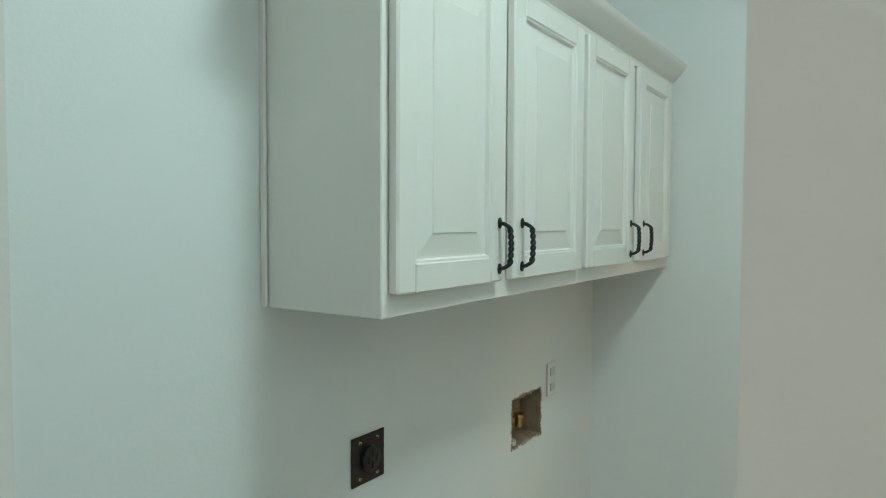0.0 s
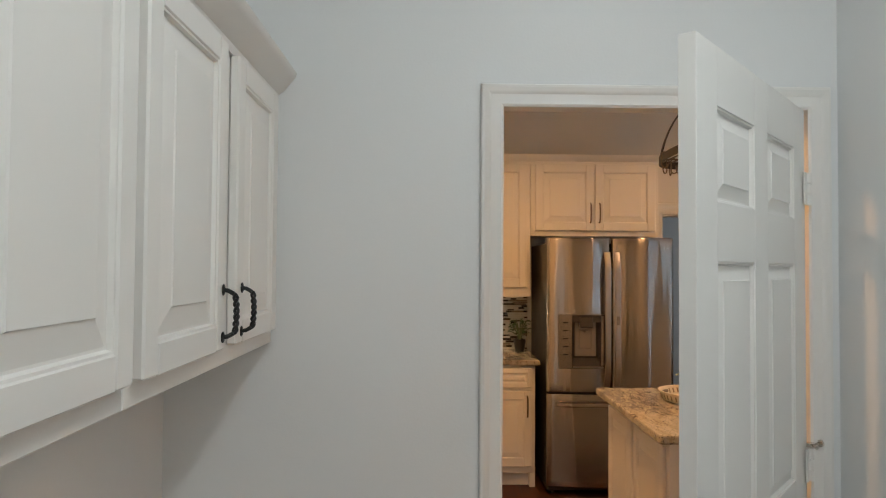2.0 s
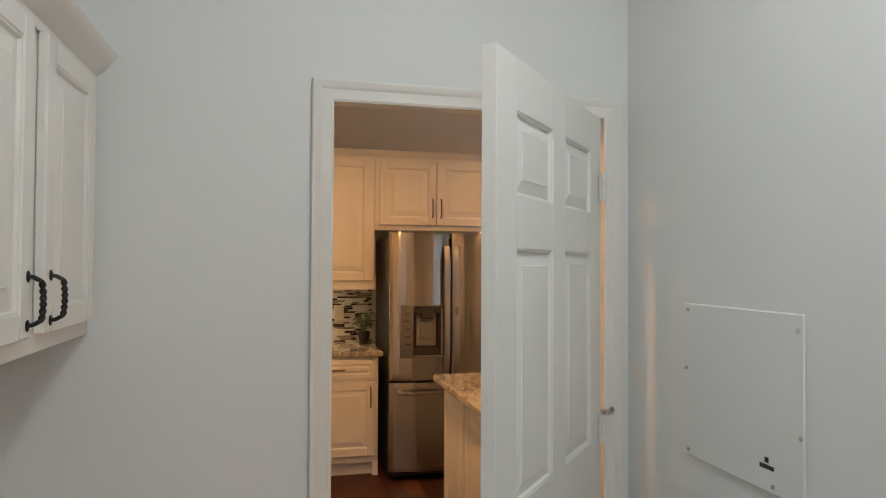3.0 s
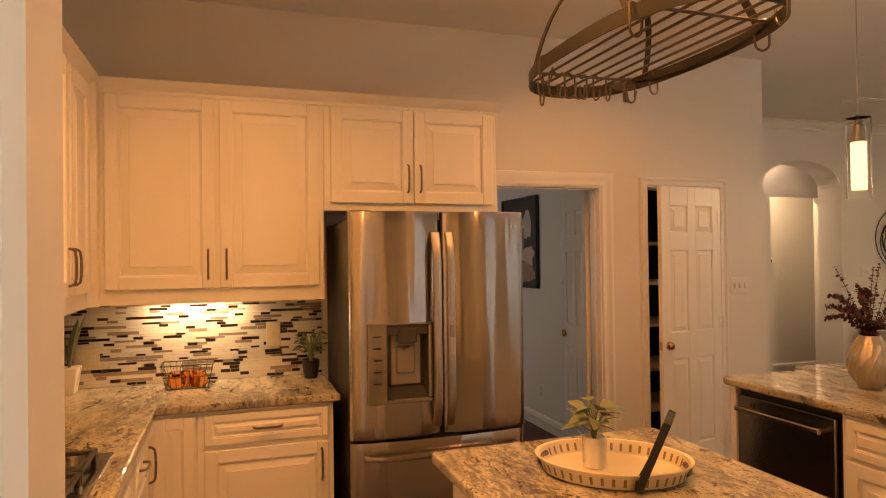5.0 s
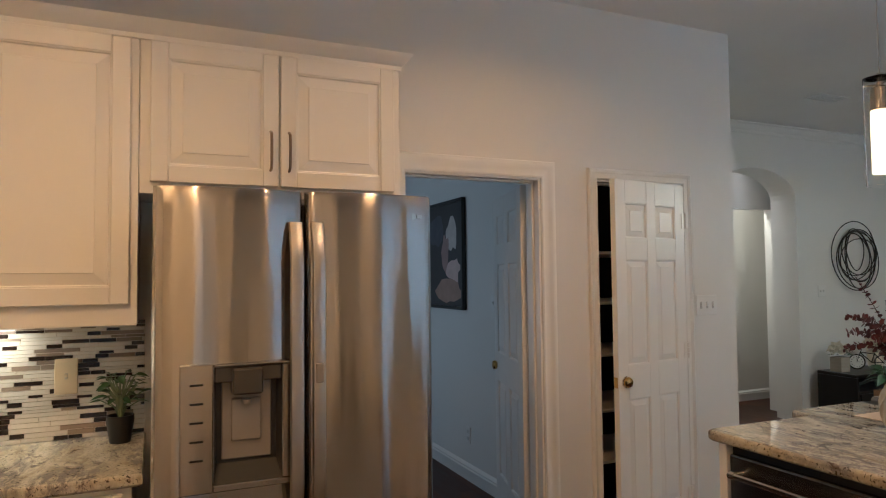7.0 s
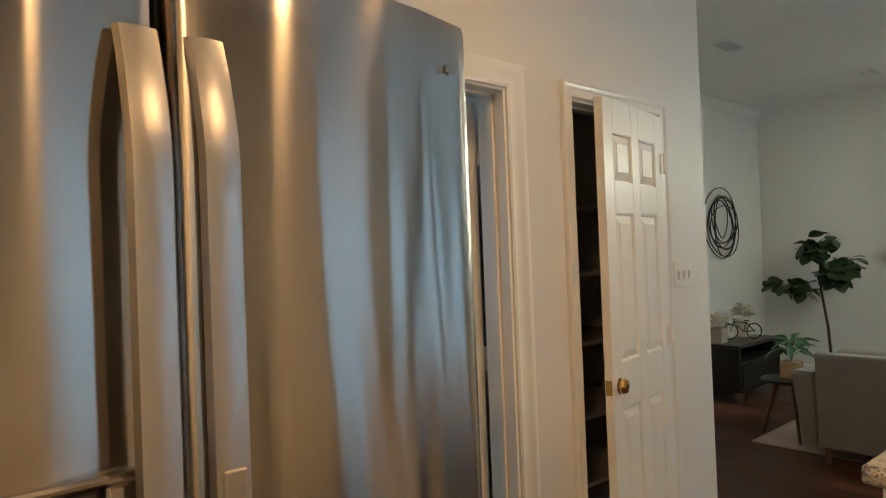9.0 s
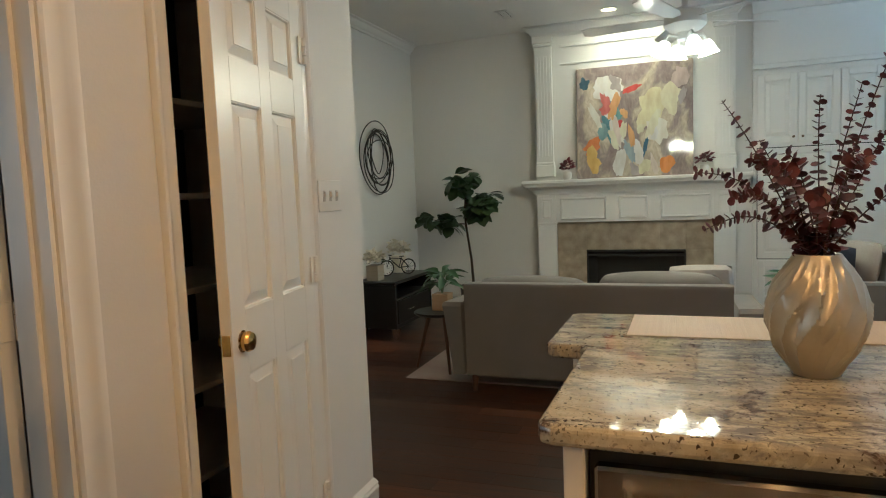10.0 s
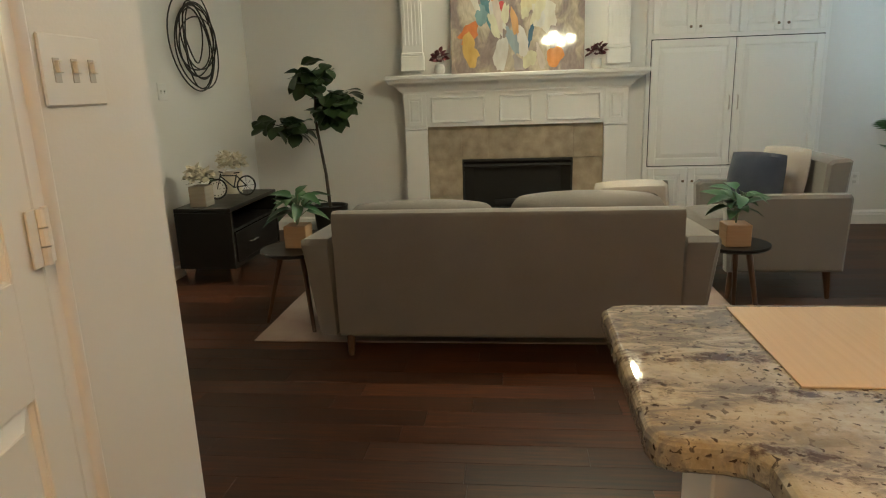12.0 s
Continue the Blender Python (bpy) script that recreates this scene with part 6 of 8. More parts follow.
def plate(name, place, w, h, material, label, slots=(), screws=True, t=0.006):
    """A wall plate; local front -y, x across, z up, centred."""
    pl = thing(name, label, "wall plate", place)
    bm = bmesh.new()
    box(bm, -w / 2, -t, -h / 2, w / 2, 0, h / 2, 0.003)
    part("cover", bm, material, pl)
    for x, z, a, c, m_, nm in slots:
        bm = bmesh.new()
        if nm == "toggle":
            box(bm, x - a / 2, -t - 0.0015, z - c / 2, x + a / 2, -t + 0.001, z + c / 2, 0.0005)
            surround = part("toggle_slot", bm, M_SLOT, pl)
            bm = bmesh.new()
            box(bm, x - a * 0.36, -t - 0.010, z - c * 0.12, x + a * 0.36, -t - 0.0005, z + c * 0.40, 0.0015)
            part(nm, bm, material, pl)
            continue
        box(bm, x - a / 2, -t - 0.003, z - c / 2, x + a / 2, -t + 0.001, z + c / 2, 0.001)
        part(nm, bm, m_, pl)
    return pl


ON_W = Matrix.Rotation(radians(90), 4, "Z")
ON_E = Matrix.Rotation(radians(-90), 4, "Z")
# White plastic darkened so the socket faces read as shaded.
M_SHADOWPL = plain("socket_shade_plastic", (0.60, 0.59, 0.56), 0.4)
plate("outlet_cover", at(-0.859, 2.905, 0.978, ON_W), 0.072, 0.118, M_WHITEPL, "white double outlet plate on the laundry wall", [(0, 0.027, 0.033, 0.028, M_SHADOWPL, "socket"), (0, -0.027, 0.033, 0.028, M_SHADOWPL, "socket")])
plate("outlet_cover", at(-0.859, 1.09, 0.90, ON_W), 0.072, 0.118, M_WHITEPL, "white outlet plate low on the laundry wall", [(0, 0.027, 0.033, 0.028, M_SHADOWPL, "socket"), (0, -0.027, 0.033, 0.028, M_SHADOWPL, "socket")])
dry = thing("dryer_outlet", "dark metal plate with a round black dryer socket", "outlet", at(-0.859, 1.910, 0.988, ON_W))
bm = bmesh.new()
box(bm, -0.057, -0.004, -0.057, 0.057, 0, 0.057, 0.0015)
part("cover", bm, plain("brown_steel_plate", (0.055, 0.045, 0.04), 0.35, 0.6), dry)
bm = bmesh.new()
lathe(bm, [(0, 0), (0.031, 0), (0.031, 0.010), (0.027, 0.012), (0.0, 0.011)], (0, 0, 0), 28)
bmesh.ops.transform(bm, matrix=Matrix.Translation((0, -0.004, 0)) @ Matrix.Rotation(radians(90), 4, "X"), verts=bm.verts)
sock = part("socket", bm, M_BLACK, dry, "round black socket")
for k in range(4):
    a = radians(90 * k)
    bm = bmesh.new()
    box(bm, 0.014 * math.cos(a) - 0.003, -0.0168, 0.014 * math.sin(a) - 0.008, 0.014 * math.cos(a) + 0.003, -0.0158, 0.014 * math.sin(a) + 0.008)
    part("slot", bm, M_DARK, sock, smooth=False)
for x in (-0.03, 0.03):
    for z in (-0.042, 0.042):
        bm = bmesh.new()
        lathe(bm, [(0, 0), (0.005, 0.0), (0.004, 0.002), (0, 0.0025)], (0, 0, 0), 10)
        bmesh.ops.transform(bm, matrix=Matrix.Translation((x, -0.004, z)) @ Matrix.Rotation(radians(90), 4, "X"), verts=bm.verts)
        part("screw", bm, M_CHROME, dry)
wb = thing("washer_box", "rough cut-out in the wall with a bare plumbing box", "washer box")
bm = bmesh.new()
v = [bm.verts.new(p) for p in ((-0.862, 2.6175, 0.8005), (-0.862, 2.8275, 0.8005), (-0.862, 2.8275, 0.9625), (-0.862, 2.6175, 0.9625), (-0.94, 2.618, 0.801), (-0.94, 2.827, 0.801), (-0.94, 2.827, 0.962), (-0.94, 2.618, 0.962))]
for f in ((0, 1, 5, 4), (1, 2, 6, 5), (2, 3, 7, 6), (3, 0, 4, 7), (4, 5, 6, 7)):
    bm.faces.new([v[i] for i in f])
part("cavity", bm, M_PLASTER, wb)
rnd = random.Random(5)
for k in range(44):
    f = k / 44 * 4
    e, u = int(f), f - int(f)
    y, z = ((2.617 + 0.211 * u, 0.801), (2.828, 0.80 + 0.163 * u), (2.828 - 0.211 * u, 0.963), (2.617, 0.963 - 0.163 * u))[e]
    bm = bmesh.new()
    r = rnd.uniform(0.004, 0.011)
    lathe(bm, [(0, -r), (r, -r * 0.3), (r * 0.8, r * 0.5), (0, r)], (0, 0, 0), 6)
    bmesh.ops.transform(bm, matrix=Matrix.Translation((-0.8605, y, z)) @ Matrix.Rotation(rnd.uniform(0, 6), 4, "X") @ Matrix.Scale(0.35, 4, (1, 0, 0)), verts=bm.verts)
    part("torn_edge", bm, M_PLASTER, wb, "crumbling plaster edge")
for y, z in ((2.68, 0.87), (2.75, 0.865)):
    bm = bmesh.new()
    lathe(bm, [(0.0, -0.03), (0.013, -0.03), (0.013, 0.0), (0.02, 0.004), (0.02, 0.016), (0.0, 0.018)], (-0.905, y, z), 12)
    part("valve", bm, M_BRASS, wb, "small tarnished brass valve")
bm = bmesh.new()
lathe(bm, [(0.016, 0.0), (0.03, 0.0), (0.03, 0.012), (0.016, 0.012)], (-0.90, 2.66, 0.8015), 16)
part("drain_collar", bm, M_CERAMIC, wb)

mp_ = thing("media_panel", "white metal wiring panel screwed to the wall", "wall panel", at(1.029, 2.767, 1.252, ON_E))
bm = bmesh.new()
box(bm, -0.212, -0.008, -0.207, 0.212, 0, 0.207, 0.003)
part("cover", bm, M_LAUNDRY, mp_)
for x, z in ((-0.195, 0.19), (0.195, 0.17), (-0.203, 0.03), (0.203, -0.06), (-0.195, -0.19), (0.12, -0.19)):
    bm = bmesh.new()
    lathe(bm, [(0, 0), (0.0055, 0), (0.005, 0.003), (0, 0.004)], (0, 0, 0), 10)
    bmesh.ops.transform(bm, matrix=Matrix.Translation((x, -0.008, z)) @ Matrix.Rotation(radians(90), 4, "X"), verts=bm.verts)
    part("screw", bm, M_CHROME, mp_)
for x, z, a, c in ((0.10, -0.150, 0.045, 0.010), (0.10, -0.134, 0.012, 0.012)):
    bm = bmesh.new()
    box(bm, x - a / 2, -0.0088, z - c / 2, x + a / 2, -0.0078, z + c / 2)
    part("mark", bm, M_BLACK, mp_, "small plain dark mark", smooth=False)

# ---- small things: kitchen walls ----
sw = [(x, 0, 0.016, 0.040, M_SHADOWPL, "toggle") for x in (-0.046, 0, 0.046)]
plate("light_switch", at(3.704, 6.8495, 1.332, FACE_S), 0.163, 0.118, M_WHITEPL, "white triple toggle switch plate beside the pantry", sw)
plate("outlet_cover", at(0.384, 6.772, 1.153, FACE_S), 0.078, 0.135, M_ALMOND, "almond plastic switch plate on the tiled wall", [(0, 0, 0.010, 0.022, M_ALMOND, "toggle")])
plate("outlet_cover", at(-0.552, 6.772, 1.068, FACE_S), 0.122, 0.09, M_ALMOND, "almond double outlet plate on the tiled wall", [(-0.028, 0, 0.03, 0.034, M_SHADOWPL, "socket"), (0.028, 0, 0.03, 0.034, M_SHADOWPL, "socket")])
plate("light_switch", at(2.8435, 7.92, 1.332, ON_E), 0.072, 0.118, M_WHITEPL, "white toggle switch plate in the back room", [(0, 0, 0.010, 0.024, M_SHADOWPL, "toggle")])
plate("outlet_cover", at(2.8435, 8.35, 0.335, ON_E), 0.072, 0.118, M_WHITEPL, "white outlet plate in the back room", [(0, 0.025, 0.03, 0.026, M_SHADOWPL, "socket"), (0, -0.025, 0.03, 0.026, M_SHADOWPL, "socket")])
plate("light_switch", at(7.06, 8.5495, 1.33, FACE_S), 0.118, 0.118, M_WHITEPL, "white switch plate on the living room wall", [(-0.023, 0, 0.010, 0.024, M_SHADOWPL, "toggle"), (0.023, 0, 0.010, 0.024, M_SHADOWPL, "toggle")])
plate("outlet_cover", at(8.6195, 3.15, 0.40, ON_E), 0.072, 0.118, M_WHITEPL, "white outlet plate on the living room wall", [(0, 0.025, 0.03, 0.026, M_SHADOWPL, "socket"), (0, -0.025, 0.03, 0.026, M_SHADOWPL, "socket")])
plate("light_switch", at(6.98, 9.6585, 1.30, FACE_S), 0.072, 0.118, M_WHITEPL, "white switch plate in the foyer", [(0, 0, 0.010, 0.024, M_SHADOWPL, "toggle")])
plate("thermostat", at(6.78, 9.6585, 1.45, FACE_S), 0.11, 0.075, M_WHITEPL, "small white thermostat with a dark screen", [(0, 0.004, 0.05, 0.03, M_BLACK, "screen")], True, 0.022)

pic = thing("framed_picture", "dark abstract picture in a black frame", "picture", at(2.8435, 8.747, 1.694, ON_E))
bm = bmesh.new()
for a in ((-0.39, -0.43, -0.365, 0.43), (0.365, -0.43, 0.39, 0.43), (-0.365, 0.405, 0.365, 0.43), (-0.365, -0.43, 0.365, -0.405)):
    box(bm, a[0], -0.035, a[1], a[2], 0, a[3], 0.003)
part("frame", bm, M_BLACK, pic)
bm = bmesh.new()
box(bm, -0.364, -0.02, -0.404, 0.364, -0.002, 0.404)
part("canvas", bm, plain("charcoal_canvas", (0.02, 0.02, 0.022), 0.5, 0, (0.05, 0.045, 0.045), 5), pic, smooth=False)
for k, (x, z, rx_, rz_, col) in enumerate(((0.18, 0.16, 0.11, 0.12, (0.62, 0.56, 0.52)), (0.05, 0.02, 0.07, 0.16, (0.36, 0.24, 0.22)), (0.20, -0.12, 0.13, 0.09, (0.66, 0.50, 0.46)), (-0.12, 0.20, 0.16, 0.12, (0.10, 0.10, 0.12)), (0.10, -0.29, 0.24, 0.10, (0.40, 0.26, 0.20)))):
    bm = bmesh.new()
    ring = []
    for i in range(18):
        a = 2 * math.pi * i / 18
        f = 1 + 0.45 * noise.noise(Vector((math.cos(a) * 1.6 + k * 5, math.sin(a) * 1.6, 2.0 * k)))
        ring.append(bm.verts.new((max(-0.36, min(0.36, x + rx_ * f * math.cos(a))), -0.0205 - 0.0002 * k, max(-0.4, min(0.4, z + rz_ * f * math.sin(a))))))
    bm.faces.new(ring)
    part("paint_patch", bm, plain("patch_paint", col, 0.6, 0, tuple(c * 0.7 for c in col), 12), pic, smooth=False)

# White shelf paint with its colour dimmed for the pantry's shade.
sh_mat = plain("shade_dimmed_shelf_paint", (0.55, 0.53, 0.50), 0.6)
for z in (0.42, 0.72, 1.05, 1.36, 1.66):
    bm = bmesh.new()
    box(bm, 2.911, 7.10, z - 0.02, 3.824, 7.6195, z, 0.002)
    single("pantry_shelf", bm, sh_mat, "plain white shelf coloured dimmer for the pantry shade", "shelf", "pantry shelves")

# ---- plants ----
def leaf_mesh(name, length, width, material, tip=1.6, cup=0.25, droop=0.35, n=6, notch=0):
    """A leaf along +y from the origin, cupped along its midrib and drooping at the tip."""
    bm = bmesh.new()
    rows = []
    for i in range(n + 1):
        f = i / n
        w = width / 2 * (math.sin(math.pi * f ** (1 / tip)) ** 0.75 if 0 < f < 1 else 0.02)
        y = length * f
        z = -droop * length * f * f
        row = []
        for s in (-1, -0.5, 0, 0.5, 1):
            cut = 0.0
            if notch and abs(s) == 1 and i % 2 == 1:
                cut = notch
            row.append(bm.verts.new((s * w * (1 - cut), y, z + cup * abs(s) * w)))
        rows.append(row)
    for a, c in zip(rows, rows[1:]):
        for j in range(4):
            bm.faces.new((a[j], a[j + 1], c[j + 1], c[j]))
    return mesh_of(name, bm, material)


def put_leaf(data, parent, place, way, size=1.0, roll=0.0, name="leaf"):
    ob = new(name, data)
    ob.parent = parent
    ob.matrix_basis = Matrix.Translation(place) @ Vector(way).to_track_quat("Y", "Z").to_matrix().to_4x4() @ Matrix.Rotation(roll, 4, "Y") @ Matrix.Scale(size, 4)
    return ob


# fiddle-leaf fig behind the sofa
rnd = random.Random(11)
fig = thing("fig_tree", "tall potted fig tree with dark leathery leaves", "houseplant")
bm = bmesh.new()
lathe(bm, [(0, 0.001), (0.12, 0.001), (0.15, 0.30), (0.155, 0.32), (0.14, 0.32), (0.135, 0.29), (0, 0.285)], (8.15, 7.72, 0), 24)
part("pot", bm, M_IRON, fig, "dark round pot")
bm = bmesh.new()
tube(bm, [(8.15, 7.72, 0.27), (8.14, 7.735, 0.60), (8.12, 7.775, 0.95), (8.11, 7.785, 1.12), (8.10, 7.76, 1.30), (8.09, 7.74, 1.45)], 0.016, 8, False, 0.007)
part("trunk", bm, M_TRUNK, fig)
FIGLEAF = leaf_mesh("leaf", 0.155, 0.125, M_LEAF, 0.78, 0.16, 0.30)
ends = [((8.12, 7.78, 0.98), (8.08, 8.16, 1.04), 20), ((8.11, 7.78, 1.10), (8.06, 7.56, 1.14), 24), ((8.10, 7.765, 1.2), (8.14, 7.50, 1.25), 20), ((8.10, 7.76, 1.28), (8.02, 7.83, 1.46), 14), ((8.09, 7.74, 1.40), (8.08, 7.68, 1.50), 9)]
for a, e, cnt in ends:
    a, e = Vector(a), Vector(e)
    mid = (a + e) / 2 + Vector((0, 0, -0.02))
    bm = bmesh.new()
    tube(bm, [a, mid, e], 0.007, 6, False, 0.004)
    part("branch", bm, M_TRUNK, fig)
    for k in range(int(cnt * 2.1)):
        f = rnd.uniform(0.35, 1.08)
        p = a.lerp(e, f) + Vector((rnd.uniform(-0.06, 0.06), rnd.uniform(-0.06, 0.06), rnd.uniform(-0.05, 0.05)))
        az = rnd.uniform(0, 2 * math.pi)
        put_leaf(FIGLEAF, fig, p, (math.cos(az), math.sin(az), rnd.uniform(-0.9, 0.5)), rnd.uniform(0.75, 1.15), rnd.uniform(-0.6, 0.6))

# split-leaf plant by the windows
rnd = random.Random(23)
mon = thing("split_leaf_plant", "tall green split-leaf plant in a black pot", "houseplant")
bm = bmesh.new()
prism(bm, [(-0.10, -0.10), (0.10, -0.10), (0.10, 0.10), (-0.10, 0.10)], 0.001, 0.21, 0.006)
for vv in bm.verts:
    k = 0.85 + 0.35 * vv.co.z / 0.21
    vv.co.x, vv.co.y = 7.76 + vv.co.x * k, 3.06 + vv.co.y * k
part("pot", bm, M_IRON, mon, "square tapered black pot")
bm = bmesh.new()
lathe(bm, [(0, 0.0), (0.10, 0.0), (0.10, 0.006), (0, 0.012)], (7.76, 3.06, 0.2105), 16)
part("soil", bm, M_SOIL, mon)


def split_leaf():
    """A broad leaf cut into fingers."""
    bm = bmesh.new()
    L = 0.30
    mid = []
    for i in range(9):
        f = i / 8
        mid.append(Vector((0, L * f, -0.30 * L * f * f)))
    for s in (-1, 1):
        for i in range(8):
            f = (i + 0.5) / 8
            reach = 0.175 * math.sin(math.pi * min(1, f * 0.9 + 0.12)) ** 0.7
            p, q = mid[i], mid[i + 1]
            out = Vector((s * reach, 0.055 * reach / 0.15 + 0.01, -0.25 * reach))
            a = bm.verts.new(p)
            c = bm.verts.new(q - Vector((0, 0.004, 0)))
            m1 = bm.verts.new(p + out * 0.72 + Vector((0, -0.010, 0.010)))
            m2 = bm.verts.new(q + out * 0.72 + Vector((0, -0.008, 0.010)))
            t1 = bm.verts.new((p + q) / 2 + out * 1.0 + Vector((0, 0.002, 0)))
            bm.faces.new((a, m1, m2, c))
            bm.faces.new((m1, t1, m2))
    bmesh.ops.remove_doubles(bm, verts=bm.verts, dist=0.0045)
    return mesh_of("leaf", bm, M_PALM)


SPLIT = split_leaf()
for y, z, dx, dy in ((3.40, 0.93, -0.12, 0.30), (3.35, 0.72, -0.18, 0.28), (2.86, 0.80, -0.25, -0.12), (2.86, 1.05, -0.28, -0.13), (3.12, 1.33, -0.16, 0.06), (2.95, 1.30, -0.10, -0.10), (3.22, 1.15, 0.10, 0.22), (3.25, 1.28, -0.20, 0.20), (2.95, 0.66, 0.12, -0.14), (3.08, 1.42, 0.05, 0.03), (3.05, 0.85, -0.32, 0.02), (2.90, 1.22, 0.10, -0.10)):
    z *= 0.93
    top_ = Vector((7.76 + dx * 0.55, 3.06 + (y - 3.06) * 0.55, z))
    bm = bmesh.new()
    tube(bm, [(7.76, 3.06, 0.215), (7.76 + dx * 0.1, 3.06 + (y - 3.06) * 0.12, 0.2 + (z - 0.2) * 0.55), top_], 0.010, 6, False, 0.005)
    part("stem", bm, M_PALM, mon)
    put_leaf(SPLIT, mon, top_, (dx, dy, 0.25), rnd.uniform(0.72, 0.95), rnd.uniform(-0.3, 0.3))
bm = bmesh.new()
tube(bm, [(7.76, 3.06, 0.215), (7.755, 3.062, 0.8), (7.75, 3.07, 1.25)], 0.022, 8, False, 0.012)
part("trunk", bm, M_TRUNK, mon)


def potted(name, label, x, y, z, pot, leaf, count, reach, spread, seed, up=0.6, material=None, scale=(0.8, 1.2)):
    rnd = random.Random(seed)
    pl = thing(name, label, "houseplant", Matrix.Translation((x, y, z)))
    bm, mat_, top_ = pot
    part("pot", bm, mat_, pl)
    for k in range(count):
        az = 2 * math.pi * (k * 0.381966 + rnd.uniform(-0.05, 0.05))
        h = reach * (0.35 + 0.65 * (k + 0.5) / count)
        p = Vector((math.cos(az) * spread * rnd.uniform(0.3, 1), math.sin(az) * spread * rnd.uniform(0.3, 1), top_ + h))
        bm = bmesh.new()
        tube(bm, [(0, 0, top_ - 0.01), (p.x * 0.3, p.y * 0.3, top_ + h * 0.6), p], 0.0022, 5)
        part("stem", bm, material or M_SAGE, pl)
        put_leaf(leaf, pl, p, (math.cos(az), math.sin(az), rnd.uniform(-0.2, up)), rnd.uniform(*scale), rnd.uniform(-0.5, 0.5))
    return pl


def cube_pot(s, h):
    bm = bmesh.new()
    box(bm, -s / 2, -s / 2, 0.0005, s / 2, s / 2, h, 0.004)
    return bm, M_POTWOOD, h


def round_pot(r0, r1, h, mat_, ribs=0):
    bm = bmesh.new()
    lathe(bm, [(0, 0.0005), (r0, 0.0005), (r1, h * 0.8), (r1 * 0.98, h), (r1 * 0.88, h), (r1 * 0.84, h * 0.86), (0, h * 0.85)], (0, 0, 0), 40, (lambda k, z: 1 + (0.035 if k % 4 < 2 else -0.01)) if ribs else None)
    return bm, mat_, h * 0.86


BROAD = leaf_mesh("leaf", 0.125, 0.062, leaf_paint("deep_green_leaf", (0.02, 0.06, 0.025), (0.06, 0.13, 0.05)), 1.4, 0.25, 0.5)
potted("potted_plant", "small green plant in a pale wooden cube pot", 6.06, 7.30, 0.45, cube_pot(0.125, 0.125), BROAD, 22, 0.17, 0.07, 3, 0.9)
potted("potted_plant", "small green plant in a pale wooden cube pot", 6.02, 4.965, 0.45, cube_pot(0.125, 0.115), BROAD, 22, 0.17, 0.07, 8, 0.9)
SAGE = leaf_mesh("leaf", 0.062, 0.042, M_SAGE, 1.6, 0.2, 0.3)
potted("potted_plant", "dusty green sprigs in a ribbed white vase", 1.215, 4.76, 0.927, round_pot(0.034, 0.036, 0.092, M_CERAMIC, 1), SAGE, 20, 0.115, 0.045, 4, 0.7)
HERB = leaf_mesh("leaf", 0.045, 0.022, leaf_paint("herb_leaf", (0.015, 0.05, 0.018), (0.04, 0.10, 0.03)), 1.4, 0.2, 0.3)
potted("potted_plant", "small dark green plant in a black pot on the worktop", 0.575, 6.64, 0.915, round_pot(0.036, 0.048, 0.10, M_BLACK), HERB, 46, 0.17, 0.075, 6, 0.5)
sn = thing("snake_plant", "spiky snake plant in a white square pot", "houseplant", Matrix.Translation((-0.632, 6.655, 0.915)))
bm = bmesh.new()
prism(bm, [(-0.06, -0.06), (0.06, -0.06), (0.06, 0.06), (-0.06, 0.06)], 0.0005, 0.13, 0.004)
for vv in bm.verts:
    k = 0.85 + 0.3 * vv.co.z / 0.13
    vv.co.x, vv.co.y = vv.co.x * k, vv.co.y * k
part("pot", bm, M_CERAMIC, sn)
SPIKE = leaf_mesh("leaf", 0.26, 0.045, leaf_paint("grey_green_spike", (0.08, 0.11, 0.07), (0.16, 0.18, 0.11)), 1.1, 0.5, 0.04)
rnd = random.Random(2)
for k in range(9):
    a = 2.4 * k
    put_leaf(SPIKE, sn, (0.03 * math.cos(a), 0.03 * math.sin(a), 0.125), (0.22 * math.cos(a), 0.22 * math.sin(a), 1), rnd.uniform(0.7, 1.1), a)

# gold vase with burgundy stems on the peninsula
VX, VY, VZ = 3.08, 5.335, 0.915
vase = thing("vase", "faceted pale gold vase on the granite peninsula", "vase", Matrix.Translation((VX, VY, VZ)))
bm = bmesh.new()
rnd = random.Random(9)
rings = []
N, ROWS = 150, 56
# long carved flakes that lean round the body, each a shallow flat cut
FLAKES = []
for k in range(17):
    for j in range(5):
        FLAKES.append((2 * math.pi * (k + 0.5 * (j % 2)) / 17 + rnd.uniform(-0.16, 0.16), 0.005 + 0.062 * j + rnd.uniform(-0.018, 0.018), rnd.uniform(1.5, 5.0), rnd.uniform(0.75, 1.35), rnd.uniform(-0.35, 0.35)))
for j in range(ROWS + 1):
    z = 0.001 + 0.255 * j / ROWS
    r = 0.045 + 0.055 * math.sin(math.pi * min(1, z / 0.256)) ** 1.1
    keep = min(1, j / 6, (ROWS - j) / 6)
    ring = []
    for k in range(N):
        a = 2 * math.pi * k / N
        best, cut = 99.0, 0.0
        for fa, fz, lean, wide, tilt in FLAKES:
            da = (a - fa - lean * (z - fz) + math.pi) % (2 * math.pi) - math.pi
            d = (da / (0.20 * wide)) ** 2 + ((z - fz) / 0.062) ** 2
            if d < best:
                best, cut = d, tilt * da / 0.2
        rr = r * (1 + keep * (-0.05 + 0.075 * min(1.3, best) + 0.10 * cut))
        ring.append(bm.verts.new((rr * math.cos(a), rr * math.sin(a), z)))
    rings.append(ring)
